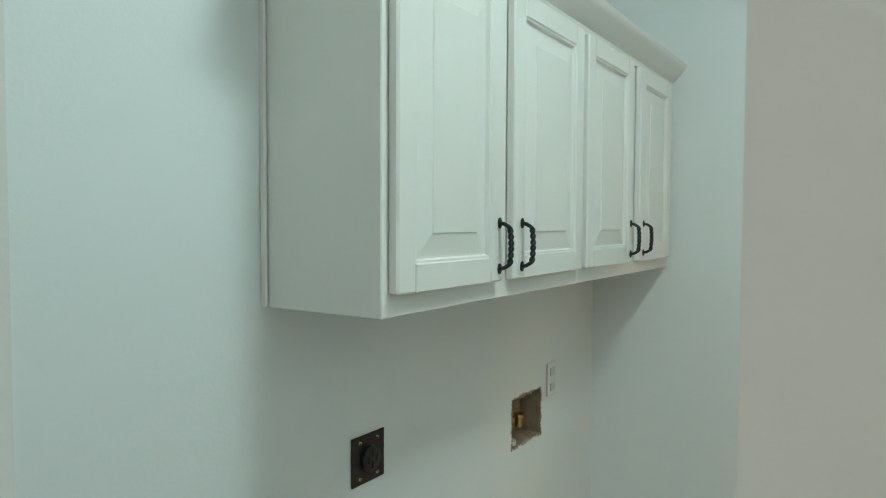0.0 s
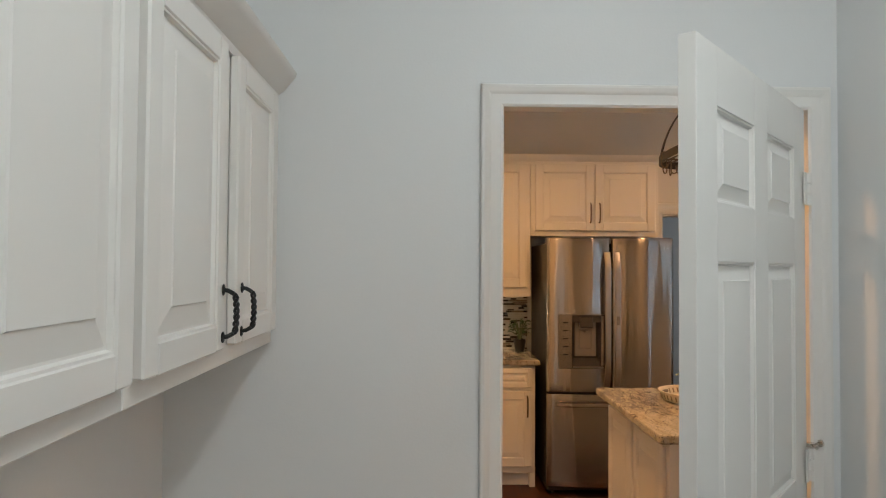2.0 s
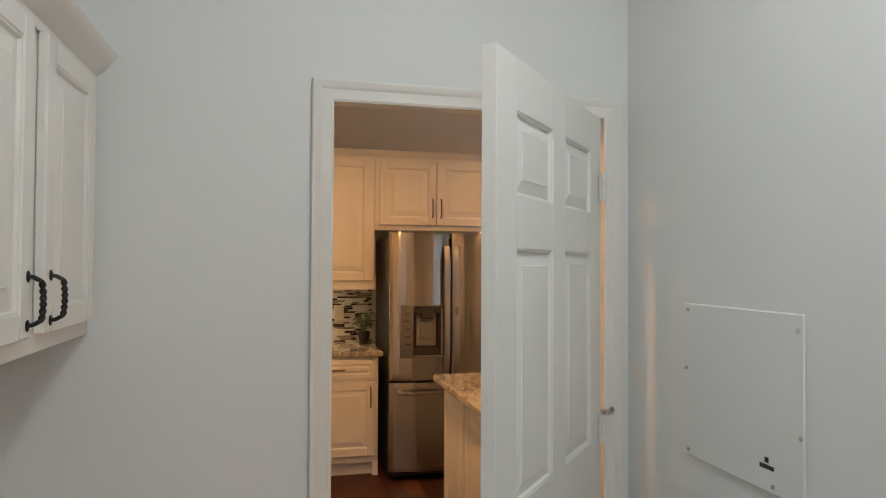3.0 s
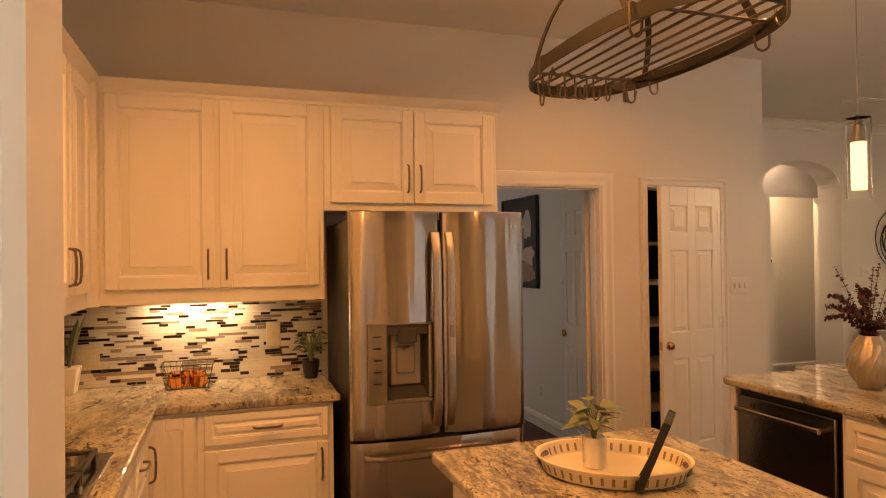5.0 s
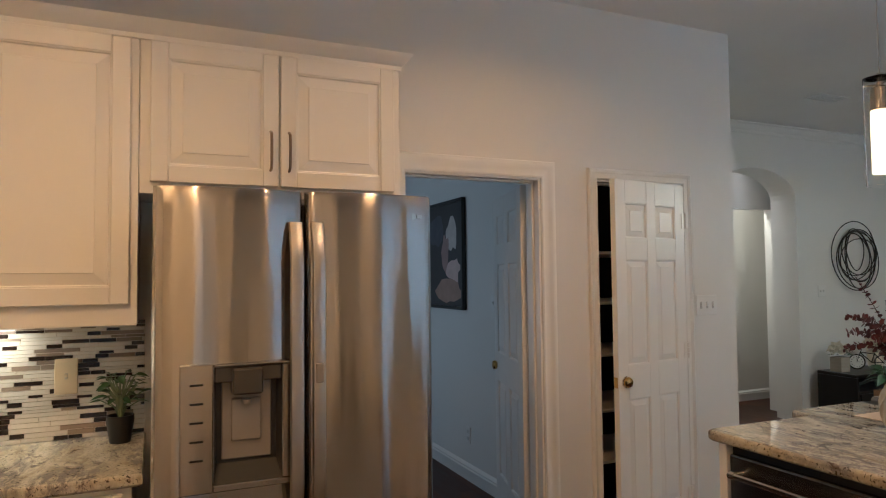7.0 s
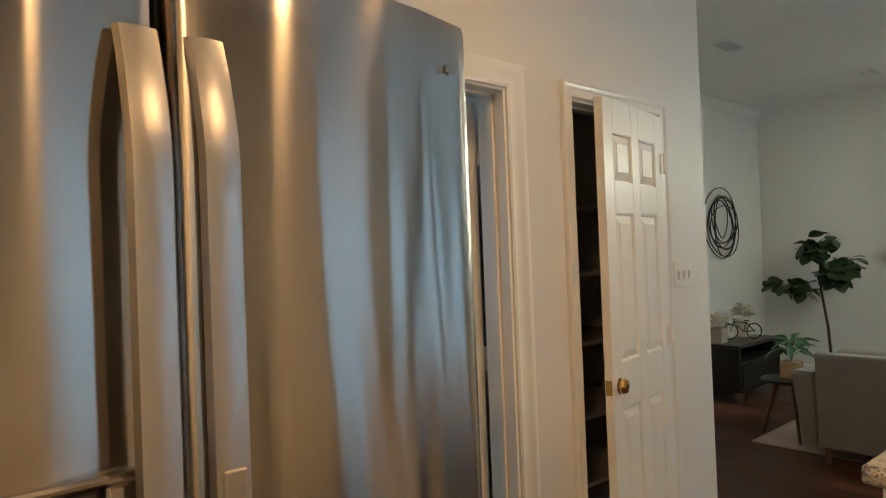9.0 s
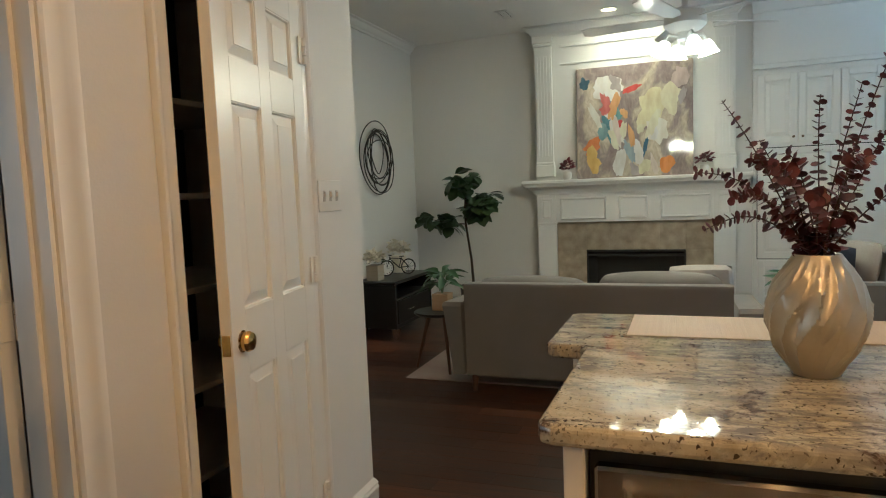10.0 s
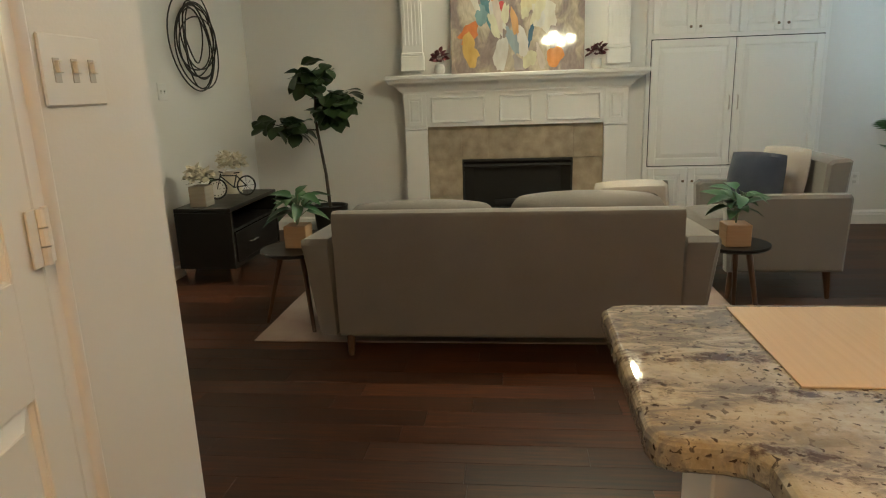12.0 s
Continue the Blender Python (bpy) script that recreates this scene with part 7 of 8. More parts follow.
for a, c in zip(rings, rings[1:]):
    for k in range(N):
        j = (k + 1) % N
        bm.faces.new((a[k], a[j], c[j], c[k]))
bm.faces.new(rings[0][::-1])
inner = [bm.verts.new((v_.co.x * 0.9, v_.co.y * 0.9, v_.co.z - 0.002)) for v_ in rings[-1]]
low = [bm.verts.new((v_.co.x * 0.85, v_.co.y * 0.85, 0.2)) for v_ in rings[-1]]
for ra, rb in ((rings[-1], inner), (inner, low)):
    for k in range(N):
        j = (k + 1) % N
        bm.faces.new((ra[k], ra[j], rb[j], rb[k]))
bm.faces.new(low)
part("body", bm, M_GOLD, vase)
vase.children[0].data.set_sharp_from_angle(angle=radians(16))

bq = thing("eucalyptus_stems", "dried burgundy eucalyptus stems standing in the vase", "dried flowers", Matrix.Translation((VX, VY, VZ + 0.20)))
rnd = random.Random(17)
TIPS = [(0.0, 0.185, 0.385), (0.02, 0.235, 0.235), (-0.03, 0.215, 0.11), (0.02, -0.01, 0.385), (0.03, -0.145, 0.49), (-0.02, -0.245, 0.205), (-0.10, 0.10, 0.24), (-0.12, -0.06, 0.25), (0.12, -0.10, 0.30), (0.05, 0.10, 0.30),
        (-0.08, 0.17, 0.18), (-0.02, -0.07, 0.40), (0.13, 0.12, 0.26), (-0.14, 0.03, 0.17), (0.04, -0.13, 0.30), (0.02, 0.05, 0.27)]
for k, tip in enumerate(TIPS):
    tip = Vector(tip)
    base = Vector((rnd.uniform(-0.02, 0.02), rnd.uniform(-0.02, 0.02), -0.06))
    neck = Vector((tip.x * 0.10, tip.y * 0.10, 0.06))
    pts = []
    for i in range(15):
        f = i / 14
        p = base.lerp(neck, min(1, f * 4)) if f < 0.25 else neck.lerp(tip, (f - 0.25) / 0.75) + Vector((0, 0, 0.05 * math.sin(math.pi * (f - 0.25) / 0.75) * (1 if tip.z < 0.3 else 0.3)))
        pts.append(p + Vector((0.004 * math.sin(5 * f + k), 0.004 * math.cos(4 * f + k), 0)))
    bm = bmesh.new()
    tube(bm, pts, 0.0022, 5, False, 0.0011)
    stem = part("stem", bm, M_STEM, bq)
    bm = bmesh.new()
    for i in range(4, 15):
        d = (pts[i] - pts[i - 1]).normalized()
        side = d.orthogonal().normalized()
        side.rotate(Matrix.Rotation(i * 1.57 + k, 3, d))
        for step in (0.0, 0.5):
            pp = pts[i - 1].lerp(pts[i], step + 0.3)
            size = (0.0140 - 0.0050 * i / 15) * rnd.uniform(0.6, 1.3) * (0.8 if tip.z > 0.36 else 1.0)
            for s in (-1, 1):
                out = (side * s + d * rnd.uniform(0.1, 0.6)).normalized()
                out.rotate(Matrix.Rotation(step * 3.1, 3, d))
                lift = out.cross(d).normalized()
                lift.rotate(Matrix.Rotation(rnd.uniform(-0.7, 0.7), 3, out))
                c = pp + out * size * 0.95
                mid = bm.verts.new(c - lift.cross(out) * size * 0.18)
                ring = [bm.verts.new(c + out * size * math.cos(2 * math.pi * q_ / 8) + lift * size * 0.92 * math.sin(2 * math.pi * q_ / 8)) for q_ in range(8)]
                for q_ in range(8):
                    bm.faces.new((mid, ring[q_], ring[(q_ + 1) % 8]))
    part("leaves", bm, M_EUCA, stem)

for y1 in (5.745, 5.245):
    pm = thing("placemat", "pale woven bamboo placemat on the granite", "placemat", None, "bar placemats")
    bm = bmesh.new()
    box(bm, 3.372, y1 - 0.43, 0.9155, 3.665, y1, 0.918, 0.0006)
    part("mat", bm, M_MAT, pm)

# ---- island things ----
U, Vv = Vector((0.80, -0.60, 0)), Vector((0.60, 0.80, 0))
TC = Vector((1.255, 4.725, 0.915))
tray = thing("serving_tray", "oval cream enamel tray with a pierced rim", "tray", Matrix.Translation(TC) @ Matrix.Rotation(math.atan2(U.y, U.x), 4, "Z"))
bm = bmesh.new()
n = 48
prof = [(0.0, 0.002), (0.86, 0.002), (0.90, 0.006), (0.96, 0.045), (1.0, 0.048), (1.0, 0.051), (0.955, 0.050), (0.885, 0.011), (0.84, 0.008), (0.0, 0.008)]
rr = []
for r, z in prof:
    rr.append([bm.verts.new((0, 0, z))] if r == 0 else [bm.verts.new((0.235 * r * math.cos(2 * math.pi * k / n), 0.185 * r * math.sin(2 * math.pi * k / n), z)) for k in range(n)])
for a, c in zip(rr, rr[1:]):
    for k in range(n):
        j = (k + 1) % n
        if len(a) == 1:
            bm.faces.new((a[0], c[k], c[j]))
        elif len(c) == 1:
            bm.faces.new((a[k], a[j], c[0]))
        else:
            bm.faces.new((a[k], a[j], c[j], c[k]))
part("dish", bm, M_ENAMEL, tray)
# Tan darkened for the shaded look of the rim slots, laid as patches.
M_SLIT = plain("shaded_tan", (0.26, 0.20, 0.13), 0.7)
for k in range(44):
    a = 2 * math.pi * (k + 0.5) / 44
    if abs(math.cos(a)) > 0.965:
        continue
    bm = bmesh.new()
    c, s = math.cos(a), math.sin(a)
    for inward in (0, 1):
        f0, f1 = (0.908, 0.942) if not inward else (0.894, 0.930)
        za, zb = (0.012, 0.036) if not inward else (0.017, 0.040)
        o = 0.0016 if not inward else -0.0016
        tang = Vector((-0.235 * s, 0.185 * c, 0)).normalized() * 0.0042
        p0, p1 = Vector((0.235 * (f0 + o * 4) * c, 0.185 * (f0 + o * 4) * s, za)), Vector((0.235 * (f1 + o * 4) * c, 0.185 * (f1 + o * 4) * s, zb))
        bm.faces.new([bm.verts.new(p) for p in (p0 - tang, p0 + tang, p1 + tang, p1 - tang)])
    part("piercing", bm, M_SLIT, tray, "rim slot drawn as a shaded tan patch", smooth=False)
# Bronze bars stand in for the dark of the hand holes.
for s in (-1, 1):
    bm = bmesh.new()
    pts = [(s * (0.235 * 0.925), 0.045 * f, 0.028) for f in (-1, -0.5, 0, 0.5, 1)]
    pts = [(s * (0.221 - 0.012 * abs(p[1] / 0.045) ** 2), p[1], 0.028) for p in pts]
    tube(bm, pts, 0.009, 8)
    part("hand_hole", bm, M_BRONZE, tray, "bronze bar drawn for a dark hand hole")

ef = thing("photo_frame", "small black photo frame leaning on its easel leg", "photo frame", Matrix.Translation((1.26, 4.585, 0.9235)) @ Matrix.Rotation(math.atan2(Vv.y, Vv.x) - 0.10, 4, "Z") @ Matrix.Scale(1.22, 4))
bm = bmesh.new()
for a in ((-0.065, 0, -0.05, 0.175), (0.05, 0, 0.065, 0.175), (-0.05, 0, 0.05, 0.015), (-0.05, 0.16, 0.05, 0.175)):
    box(bm, a[0], -0.009, a[1], a[2], 0.009, a[3], 0.002)
box(bm, -0.05, -0.003, 0.015, 0.05, 0.004, 0.16)
bmesh.ops.rotate(bm, verts=bm.verts, cent=(0, 0, 0), matrix=Matrix.Rotation(radians(22), 3, "X"))
part("frame", bm, M_BLACK, ef)
bm = bmesh.new()
box(bm, -0.014, -0.004, 0, 0.014, 0.004, 0.125, 0.001)
bmesh.ops.rotate(bm, verts=bm.verts, cent=(0, 0, 0.125), matrix=Matrix.Rotation(radians(28), 3, "X"))
bmesh.ops.translate(bm, verts=bm.verts, vec=(0, -0.047, -0.0145 + 0.0))
part("easel_leg", bm, M_BLACK, ef)

# pot rack above the island
RX, RY, RZ = 1.262, 4.58, 2.15
rack = thing("pot_rack", "black iron oval pot rack hanging over the island", "pot rack", Matrix.Translation((RX, RY, RZ)))
A, B = 0.218, 0.455


def oval(a, t=2.6):
    c, s = math.cos(a), math.sin(a)
    return A * math.copysign(abs(c) ** (2 / t), c), B * math.copysign(abs(s) ** (2 / t), s)


bm = bmesh.new()
st = []
for k in range(64):
    a = 2 * math.pi * k / 64
    x, y = oval(a)
    st.append(((x, y, 0), Vector((x / A ** 2, y / B ** 2, 0)).normalized(), (0, 0, 1)))
sweep(bm, [(0, -0.02), (0.004, -0.02), (0.004, 0.02), (0, 0.02)], st, True)
part("band", bm, M_IRON, rack)
for k in range(8):
    x = -0.18 + 0.36 * k / 7
    y = B * (1 - (abs(x) / A) ** 2.6) ** (1 / 2.6) - 0.002
    bm = bmesh.new()
    tube(bm, [(x, -y, 0.012), (x, y, 0.012)], 0.0042, 6)
    part("grid_rod", bm, M_BRONZE, rack, "thin bronze grid rod")
for y in (-0.30, 0.27):
    x = A * (1 - (abs(y) / B) ** 2.6) ** (1 / 2.6) - 0.002
    bm = bmesh.new()
    tube(bm, [(-x, y, 0.004), (x, y, 0.004)], 0.0042, 6)
    part("cross_rod", bm, M_BRONZE, rack, "thin bronze cross rod")
for y in (-0.25, 0.25):
    x = A * (1 - (abs(y) / B) ** 2.6) ** (1 / 2.6)
    bm = bmesh.new()
    st = []
    for k in range(21):
        a = math.pi * k / 20
        st.append(((-x * math.cos(a), y * (1 - 0.55 * math.sin(a)), 0.30 * math.sin(a)), (0, 1, 0), Vector((-math.cos(a), 0, math.sin(a)))))
    sweep(bm, [(-0.013, -0.002), (0.013, -0.002), (0.013, 0.002), (-0.013, 0.002)], st)
    part("arch", bm, M_IRON, rack)
bm = bmesh.new()
box(bm, -0.013, -0.125, 0.298, 0.013, 0.125, 0.306, 0.002)
part("top_bar", bm, M_IRON, rack)
for y in (-0.11, 0.11):
    bm = bmesh.new()
    z = 0.306
    k = 0
    while z < CEIL - RZ - 0.02:
        ring = [(0.009 * math.cos(q_), 0.0, z + 0.014 + 0.018 * math.sin(q_)) for q_ in [2 * math.pi * i / 10 for i in range(10)]]
        if k % 2:
            ring = [(0.0, p[0], p[2]) for p in ring]
        tube(bm, [(p[0], p[1] + y, p[2]) for p in ring], 0.0022, 5, True)
        z += 0.029
        k += 1
    part("chain", bm, M_IRON, rack, "black link chain")
bm = bmesh.new()
pts = [(0.0, 0, 0.0)]
hook_pts = [(0.012 * math.cos(a) , 0, 0.012 * math.sin(a)) for a in [radians(v_) for v_ in range(200, -20, -22)]]
hook_pts += [(0.012, 0, -0.02), (0.012, 0, -0.045)]
hook_pts += [(0.012 - 0.018 + 0.018 * math.cos(a), 0, -0.05 + 0.018 * math.sin(a)) for a in [radians(v_) for v_ in range(-5, -185, -20)]]
hook_pts += [(-0.025, 0, -0.042), (-0.027, 0, -0.028)]
tube(bm, hook_pts, 0.0032, 7)
HOOK = mesh_of("hook", bm, M_BRONZE)
rnd = random.Random(31)
spots = []
for a in (165, 105, 20, -30, -75, -150):
    x, y = oval(radians(a))
    spots.append((x, y, 0.012, rnd.uniform(-0.5, 0.5) + radians(a)))
for x, y in ((-0.165, 0.27), (-0.125, 0.27), (-0.09, 0.27), (-0.07, 0.27), (-0.035, 0.27), (-0.01, 0.27), (0.03, 0.27), (0.075, 0.27), (0.14, 0.27), (0.155, 0.27), (0.17, 0.27)):
    spots.append((x, y, -0.002, rnd.uniform(0, 3)))
for x, y, z, a in spots:
    hk = tagged(new("s_hook", HOOK), "bronze S-shaped pot hook on the rack", "hook", "pot rack hooks")
    hk.matrix_basis = Matrix.Translation((RX + x, RY + y, RZ + z)) @ Matrix.Rotation(a, 4, "Z")

# ---- worktop things ----
bk = thing("wire_basket", "black wire basket holding amber glass jars", "basket", Matrix.Translation((-0.055, 6.61, 0.9155)))
def rect_ring(w, d, z):
    return [(-w / 2, -d / 2, z), (w / 2, -d / 2, z), (w / 2, d / 2, z), (-w / 2, d / 2, z)]
bm = bmesh.new()
for f, r in ((0.0, 0.003), (0.5, 0.0015), (1.0, 0.003)):
    w, d = 0.20 + 0.05 * f, 0.13 + 0.04 * f
    ring = rect_ring(w, d, 0.004 + 0.12 * f)
    for a, c in zip(ring, ring[1:] + ring[:1]):
        tube(bm, [a, c], r, 6)
part("rims", bm, M_IRON, bk)
bm = bmesh.new()
for k in range(9):
    u = -1 + 2 * k / 8
    for s in (-1, 1):
        tube(bm, [(u * 0.10, s * 0.065, 0.004), (u * 0.125, s * 0.085, 0.124)], 0.0013, 5)
    tube(bm, [(u * 0.10, -0.065, 0.004), (u * 0.10, 0.065, 0.004)], 0.0013, 5)
for k in range(6):
    u = -1 + 2 * k / 5
    for s in (-1, 1):
        tube(bm, [(s * 0.10, u * 0.065, 0.004), (s * 0.125, u * 0.085, 0.124)], 0.0013, 5)
tagged(part("wires", bm, M_IRON, bk), "", "", "", "stuff")
for x, y in ((-0.055, -0.01), (0.052, -0.012), (0.0, 0.035)):
    bm = bmesh.new()
    lathe(bm, [(0, 0.0), (0.036, 0.0), (0.044, 0.015), (0.046, 0.05), (0.036, 0.066), (0.03, 0.078), (0.0, 0.08)], (-0.055 + x, 6.61 + y, 0.922), 20)
    single("glass_jar", bm, M_AMBER, "amber glass jar standing in the wire basket", "jar", "basket jars")
ck = thing("gas_cooktop", "stainless gas cooktop with black grates in the worktop", "cooktop", Matrix.Translation((-0.482, 5.07, 0.9155)))
bm = bmesh.new()
box(bm, -0.255, -0.40, 0, 0.255, 0.40, 0.008, 0.003)
part("plate", bm, M_STEEL, ck)
for y in (-0.28, -0.045, 0.19):
    bm = bmesh.new()
    for x0, y0, x1, y1 in ((-0.22, y - 0.115, 0.22, y - 0.10), (-0.22, y + 0.10, 0.22, y + 0.115), (-0.225, y - 0.115, -0.21, y + 0.115), (0.205, y - 0.115, 0.22, y + 0.115), (0.08, y - 0.10, 0.095, y + 0.10), (-0.05, y - 0.10, -0.035, y + 0.10)):
        box(bm, x0, y0, 0.034, x1, y1, 0.048, 0.003)
    for x in (-0.215, 0.21):
        for yy in (-0.107, 0.107):
            box(bm, x - 0.008, y + yy - 0.008, 0.008, x + 0.008, y + yy + 0.008, 0.036, 0.002)
    part("grate", bm, M_IRON, ck, "black cast iron grate")
    bm = bmesh.new()
    lathe(bm, [(0, 0.008), (0.04, 0.008), (0.04, 0.02), (0.03, 0.028), (0, 0.029)], (-0.09, y, 0), 20)
    part("burner", bm, M_BLACK, ck)
for k in range(5):
    bm = bmesh.new()
    lathe(bm, [(0, 0.008), (0.020, 0.008), (0.018, 0.03), (0.016, 0.033), (0, 0.034)], (-0.036 + 0.057 * k, 0.368, 0), 20)
    part("knob", bm, M_CHROME, ck, "round chrome knob")

# ---- living room things ----
wa = thing("wire_wall_art", "round black wire wall sculpture of looping rings", "wall art", Matrix.Translation((7.565, 8.535, 1.70)))
rnd = random.Random(41)
for k in range(9):
    bm = bmesh.new()
    a0 = rnd.uniform(0, 6.28)
    rx_, rz_ = rnd.uniform(0.17, 0.36), rnd.uniform(0.20, 0.37)
    ox, oz = rnd.uniform(-0.04, 0.04), rnd.uniform(-0.04, 0.04)
    if k == 0:
        rx_, rz_, ox, oz = 0.36, 0.37, 0, 0
    if k == 1:
        rx_, rz_, ox, oz = 0.14, 0.20, 0.0, 0.04
    tilt = rnd.uniform(-0.5, 0.5)
    pts = []
    for i in range(48):
        a = 2 * math.pi * i / 48
        x, z = rx_ * math.cos(a), rz_ * math.sin(a)
        pts.append((ox + x * math.cos(tilt) - z * math.sin(tilt), -0.018 + 0.012 * math.sin(2 * a + a0) - 0.003 * k, oz + x * math.sin(tilt) + z * math.cos(tilt)))
    tube(bm, pts, 0.0055, 6, True)
    part("loop", bm, M_IRON, wa)

PETAL = leaf_mesh("petal", 0.03, 0.028, M_PETAL, 1.6, 0.3, 0.4, 3)


def bloom(parent, c, r, count, seed):
    rnd = random.Random(seed)
    for k in range(count):
        z = rnd.uniform(-0.2, 1)
        a = 2.4 * k
        d = Vector((math.cos(a) * (1 - z * z) ** 0.5, math.sin(a) * (1 - z * z) ** 0.5, z))
        put_leaf(PETAL, parent, Vector(c) + d * r * rnd.uniform(0.3, 0.8), d + Vector((rnd.uniform(-0.5, 0.5), rnd.uniform(-0.5, 0.5), 0.2)), rnd.uniform(0.8, 1.4), rnd.uniform(-1, 1), "petal")


GREENLET = leaf_mesh("leaf", 0.05, 0.026, M_LEAF, 1.4, 0.2, 0.3, 4)
for (x, y), s in (((6.92, 8.28), 1), ):
    fb = thing("flower_pot", "cream hydrangeas in a small wooden box", "flower pot", Matrix.Translation((x, y, CH)) @ Matrix.Scale(1.2, 4))
    bm = bmesh.new()
    box(bm, -0.055, -0.05, 0.0005, 0.055, 0.05, 0.12, 0.003)
    part("box", bm, plain("whitewashed_wood", (0.42, 0.37, 0.30), 0.7, 0, (0.30, 0.26, 0.20), 5, (1, 1, 10)), fb)
    for k, c in enumerate(((-0.045, 0, 0.15), (0.04, 0.02, 0.16), (0.0, -0.04, 0.17), (0.0, 0.03, 0.185))):
        bloom(fb, c, 0.05, 40, k)
    for k in range(7):
        a = 0.9 * k
        put_leaf(GREENLET, fb, (0.05 * math.cos(a), 0.05 * math.sin(a), 0.135 + 0.01 * (k % 3)), (math.cos(a), math.sin(a), 0.3), 1.1, 0.3)
# bicycle clock
bc = thing("bicycle_clock", "black metal bicycle ornament with clock wheels", "clock", Matrix.Translation((7.26, 8.22, CH)) @ Matrix.Rotation(radians(-42), 4, "Z"))
for x in (-0.10, 0.13):
    bm = bmesh.new()
    tube(bm, [(x + 0.072 * math.cos(a), 0, 0.078 + 0.072 * math.sin(a)) for a in [2 * math.pi * i / 28 for i in range(28)]], 0.0065, 6, True)
    wheel = part("wheel", bm, M_IRON, bc)
    if x < 0:
        bm = bmesh.new()
        lathe(bm, [(0, 0), (0.062, 0), (0.062, 0.006), (0, 0.006)], (0, 0, 0), 28)
        bmesh.ops.transform(bm, matrix=Matrix.Translation((x, 0.003, 0.078)) @ Matrix.Rotation(radians(90), 4, "X"), verts=bm.verts)
        part("dial", bm, M_CERAMIC, wheel, "pale clock dial")
        bm = bmesh.new()
        for i in range(12):
            a = math.pi * i / 6
            box(bm, x + 0.05 * math.cos(a) - 0.004, -0.0045, 0.078 + 0.05 * math.sin(a) - 0.004, x + 0.05 * math.cos(a) + 0.004, -0.0035, 0.078 + 0.05 * math.sin(a) + 0.004)
        box(bm, x - 0.0015, -0.0046, 0.078, x + 0.0015, -0.0036, 0.118)
        box(bm, x, -0.0047, 0.0765, x + 0.028, -0.0037, 0.0795)
        part("numerals", bm, M_BLACK, wheel, "dark hour marks and hands", smooth=False)
    else:
        bm = bmesh.new()
        for i in range(8):
            a = math.pi * i / 4
            tube(bm, [(x, 0, 0.078), (x + 0.07 * math.cos(a), 0, 0.078 + 0.07 * math.sin(a))], 0.0015, 5)
        part("spokes", bm, M_IRON, wheel)
bm = bmesh.new()
for a, c in (((-0.10, 0, 0.078), (-0.06, 0, 0.19)), ((-0.065, 0, 0.175), (0.06, 0, 0.16)), ((0.06, 0, 0.17), (0.03, 0, 0.075)), ((0.03, 0, 0.075), (0.13, 0, 0.078)), ((0.06, 0, 0.16), (0.13, 0, 0.078)), ((-0.065, 0, 0.17), (0.03, 0, 0.075)), ((-0.06, -0.03, 0.20), (-0.06, 0.03, 0.20)), ((0.04, 0, 0.182), (0.085, 0, 0.182))):
    tube(bm, [a, c], 0.005, 6)
part("frame", bm, M_IRON, bc)
fb = thing("flower_pot", "cream hydrangeas in a small basket behind the bicycle", "flower pot", Matrix.Translation((7.50, 8.30, CH)) @ Matrix.Scale(1.3, 4))
bm = bmesh.new()
lathe(bm, [(0, 0.0005), (0.05, 0.0005), (0.06, 0.13), (0.0, 0.13)], (0, 0, 0), 20)
part("basket", bm, M_ENAMEL, fb)
for k, c in enumerate(((-0.05, 0, 0.16), (0.05, 0.0, 0.165), (0.0, -0.04, 0.18), (0.02, 0.03, 0.20))):
    bloom(fb, c, 0.06, 40, 10 + k)

ROUND = leaf_mesh("leaf", 0.032, 0.028, leaf_paint("dark_red_petal", (0.05, 0.006, 0.012), (0.14, 0.02, 0.03)), 1.6, 0.2, 0.3, 4)
for y in (6.735, 5.405):
    sv = thing("bud_vase", "small white vase of dark red flowers on the mantel", "vase", Matrix.Translation((8.40, y, 1.405)), "mantel vases")
    bm = bmesh.new()
    lathe(bm, [(0, 0.0005), (0.035, 0.0005), (0.046, 0.03), (0.044, 0.06), (0.036, 0.085), (0.03, 0.085), (0.03, 0.07), (0, 0.068)], (0, 0, 0), 24)
    part("body", bm, M_CERAMIC, sv)
    rnd = random.Random(int(y * 10))
    for k in range(46):
        a, zz = 2.4 * k, rnd.uniform(-0.2, 1)
        d = Vector((math.cos(a) * (1 - zz * zz) ** 0.5, math.sin(a) * (1 - zz * zz) ** 0.5, zz))
        put_leaf(ROUND, sv, Vector((0, 0, 0.13)) + d * rnd.uniform(0.02, 0.065), d, rnd.uniform(1.1, 1.7), rnd.uniform(-1, 1), "petal")

# ---- mosaic strips on the kitchen walls ----
wn_ = bpy.data.objects["wall_kitchen_north"]
bm = bmesh.new()
box(bm, -0.8085, 6.776, 0.9155, 0.655, 6.7848, 1.3545)
bed = part("mosaic_bed", bm, M_GROUT, wn_, "pale grouted mosaic backing", smooth=False)
proto = {}
for key, m_ in (("w", M_T_WHITE), ("d", M_T_DARK), ("t", M_T_TAN)):
    bm = bmesh.new()
    box(bm, 0, -0.5, -0.5, 1, 0.5, 0.5, 0.0)
    proto[key] = mesh_of("mosaic_strip", bm, m_, False)
rnd = random.Random(77)
rest = {"w": bmesh.new(), "d": bmesh.new(), "t": bmesh.new()}
made = 0
z = 0.918
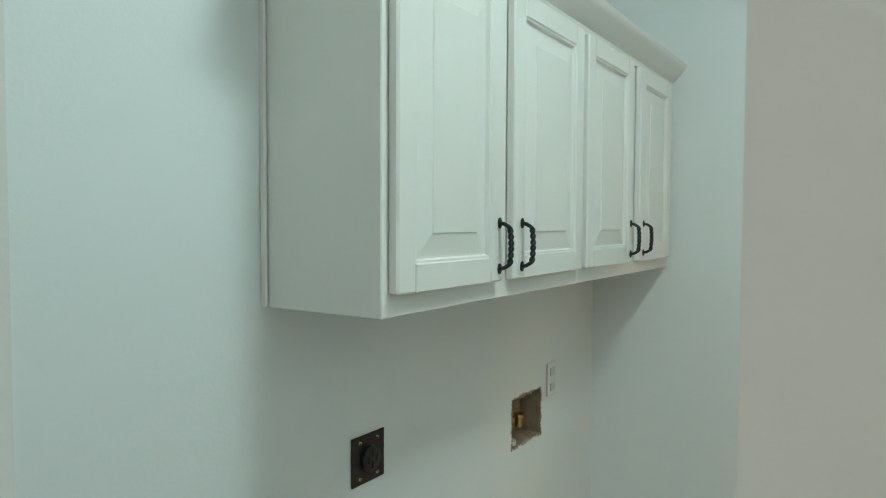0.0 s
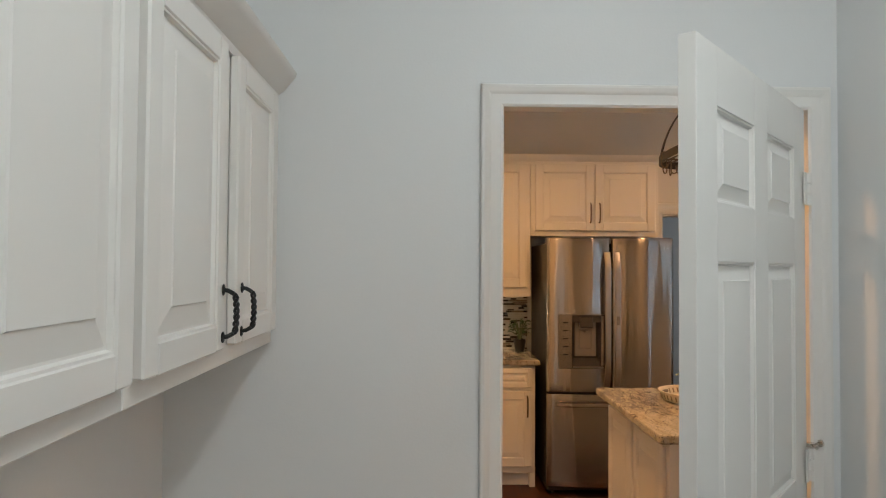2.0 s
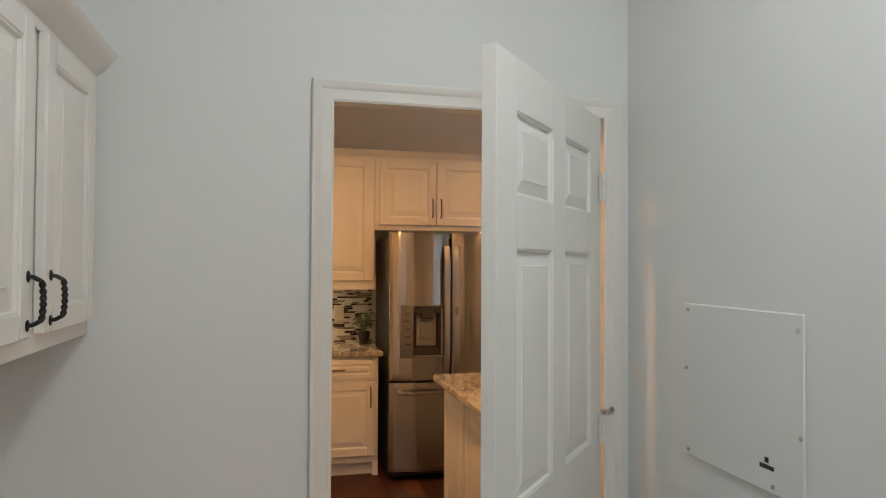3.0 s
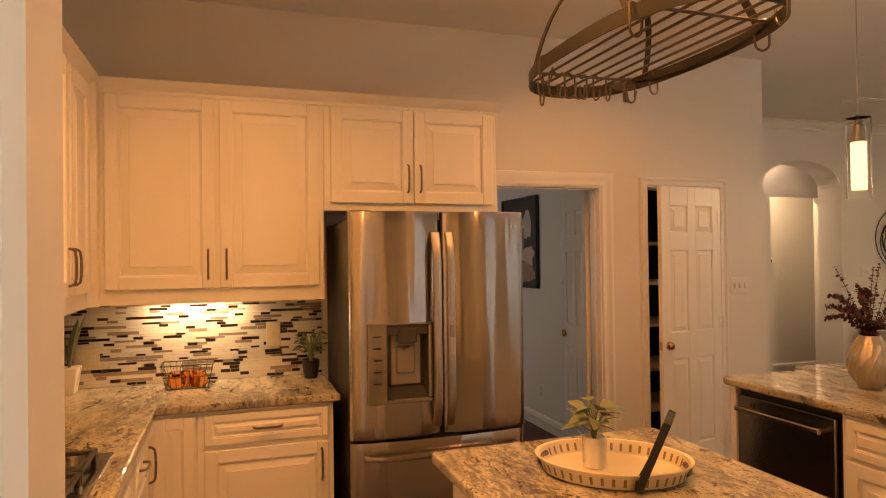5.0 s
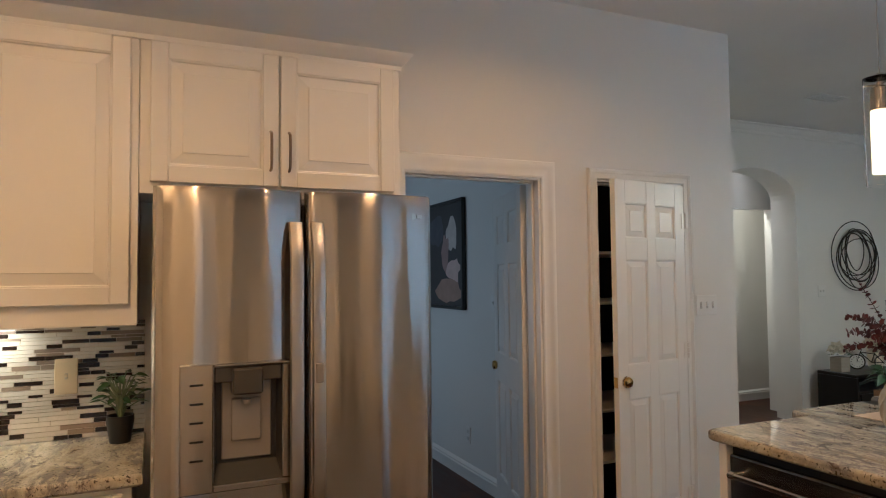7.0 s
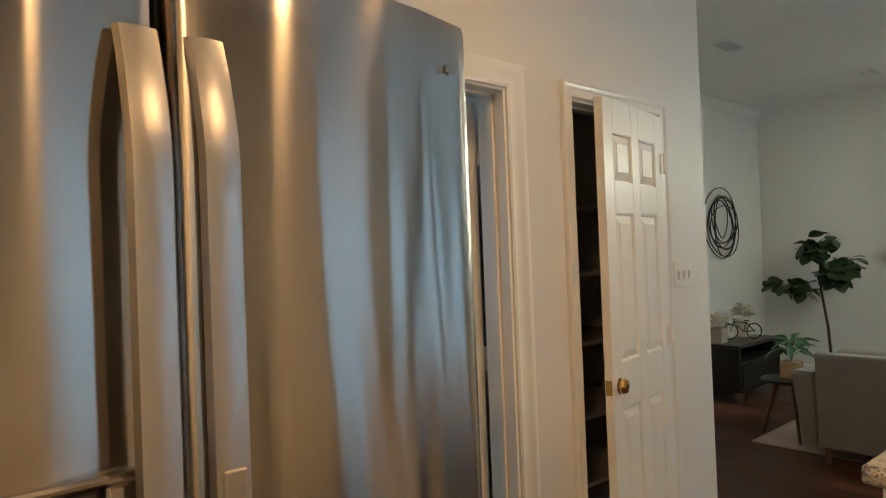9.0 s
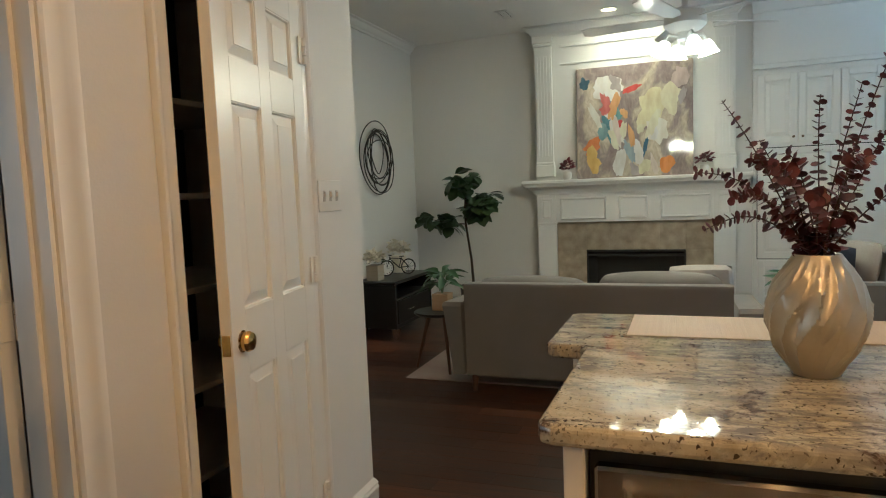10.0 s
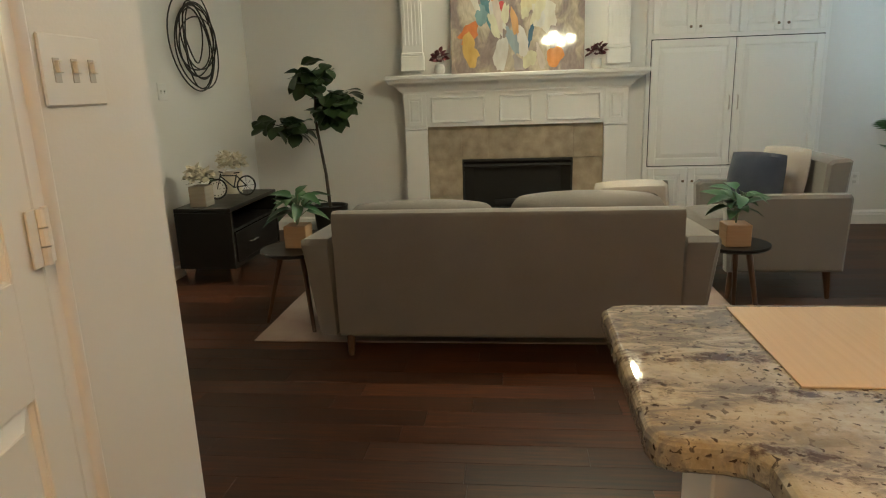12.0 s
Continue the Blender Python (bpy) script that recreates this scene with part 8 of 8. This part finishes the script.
while z < 1.350:
    h = rnd.choice((0.0095, 0.0135, 0.0135, 0.0165))
    x, last = -0.806 - rnd.uniform(0, 0.1), "w"
    while x < 0.653:
        key = last = rnd.choices("wdt", (0.30, 0.46, 0.24) if last == "w" else (0.78, 0.12, 0.10))[0]
        ln = rnd.uniform(0.07, 0.17) if key == "w" else rnd.choice((0.045, 0.05, 0.09) if key == "d" else (0.05, 0.09, 0.15))
        a, e = max(x, -0.807), min(x + ln, 0.654)
        if e - a > 0.008:
            y0, y1 = 6.7702 + rnd.uniform(0, 0.0012), 6.7765
            if made < 300 and a > -0.30 and z < 1.345:
                ob = new("mosaic_strip", proto[key])
                ob.parent = wn_
                ob.location, ob.scale = (a, (y0 + y1) / 2, z + h / 2), (e - a, y1 - y0, h)
                made += 1
            else:
                box(rest[key], a, y0, z, e, y1, z + h)
        x += ln + 0.0022
    z += h + 0.0024
for key, m_ in (("w", M_T_WHITE), ("d", M_T_DARK), ("t", M_T_TAN)):
    tagged(part("mosaic_strips", rest[key], m_, wn_, smooth=False), "", "", "", "stuff")
rest = {"w": bmesh.new(), "d": bmesh.new(), "t": bmesh.new()}
z = 0.918
while z < 1.350:
    h = rnd.choice((0.0095, 0.0135, 0.0135, 0.0165))
    y, last = 5.0 - rnd.uniform(0, 0.1), "w"
    while y < 6.774:
        key = last = rnd.choices("wdt", (0.30, 0.46, 0.24) if last == "w" else (0.78, 0.12, 0.10))[0]
        ln = rnd.uniform(0.07, 0.17) if key == "w" else rnd.choice((0.045, 0.05, 0.09) if key == "d" else (0.05, 0.09, 0.15))
        box(rest[key], -0.8095, max(5.0, y), z, -0.800, min(6.769, y + ln), z + h)
        y += ln + 0.0022
    z += h + 0.0024
ww = bpy.data.objects["wall_kitchen_west"]
for key, m_ in (("w", M_T_WHITE), ("d", M_T_DARK), ("t", M_T_TAN)):
    tagged(part("mosaic_strips", rest[key], m_, ww, smooth=False), "", "", "", "stuff")

# ---- floor planks, running along y ----
rnd = random.Random(3)
PW = 0.125
rows = {}
protos = []
for ln in (0.6, 0.8, 1.0, 1.2):
    bm = bmesh.new()
    box(bm, 0.0004, 0.0004, -0.011, PW - 0.0004, ln - 0.0004, 0.0, 0.0006)
    protos.append((ln, mesh_of("plank", bm, M_FLOOR, False)))
far = bmesh.new()
count = 0
x = -0.98
while x < 8.74:
    y = -1.3 - rnd.uniform(0, 1.0) if x > 1.1 else 3.37 - rnd.uniform(0, 0.8)
    while y < 10.2:
        ln, data = rnd.choice(protos)
        if y + ln > 2.4 and not (x < 1.0 and y < 3.362):
            near = 2.7 < x < 6.8 and 5.6 < y + ln / 2 < 9.0
            if near and count < 300:
                ob = new("plank", data)
                ob.parent = FLOOR
                ob.location = (x, y, -0.0003 * rnd.random())
                count += 1
            else:
                box(far, x + 0.0004, y + 0.0004, -0.0112, x + PW - 0.0004, y + ln - 0.0004, -0.0002 - 0.0003 * rnd.random(), 0.0)
        elif x < 1.0:
            ln2 = y + ln - 3.362
            if ln2 > 0.05:
                box(far, x + 0.0008, 3.3625, -0.0112, x + PW - 0.0008, y + ln - 0.0008, -0.0003, 0.0)
        y += ln
    x += PW
tagged(part("planks", far, M_FLOOR, FLOOR, smooth=False), "", "", "", "stuff")
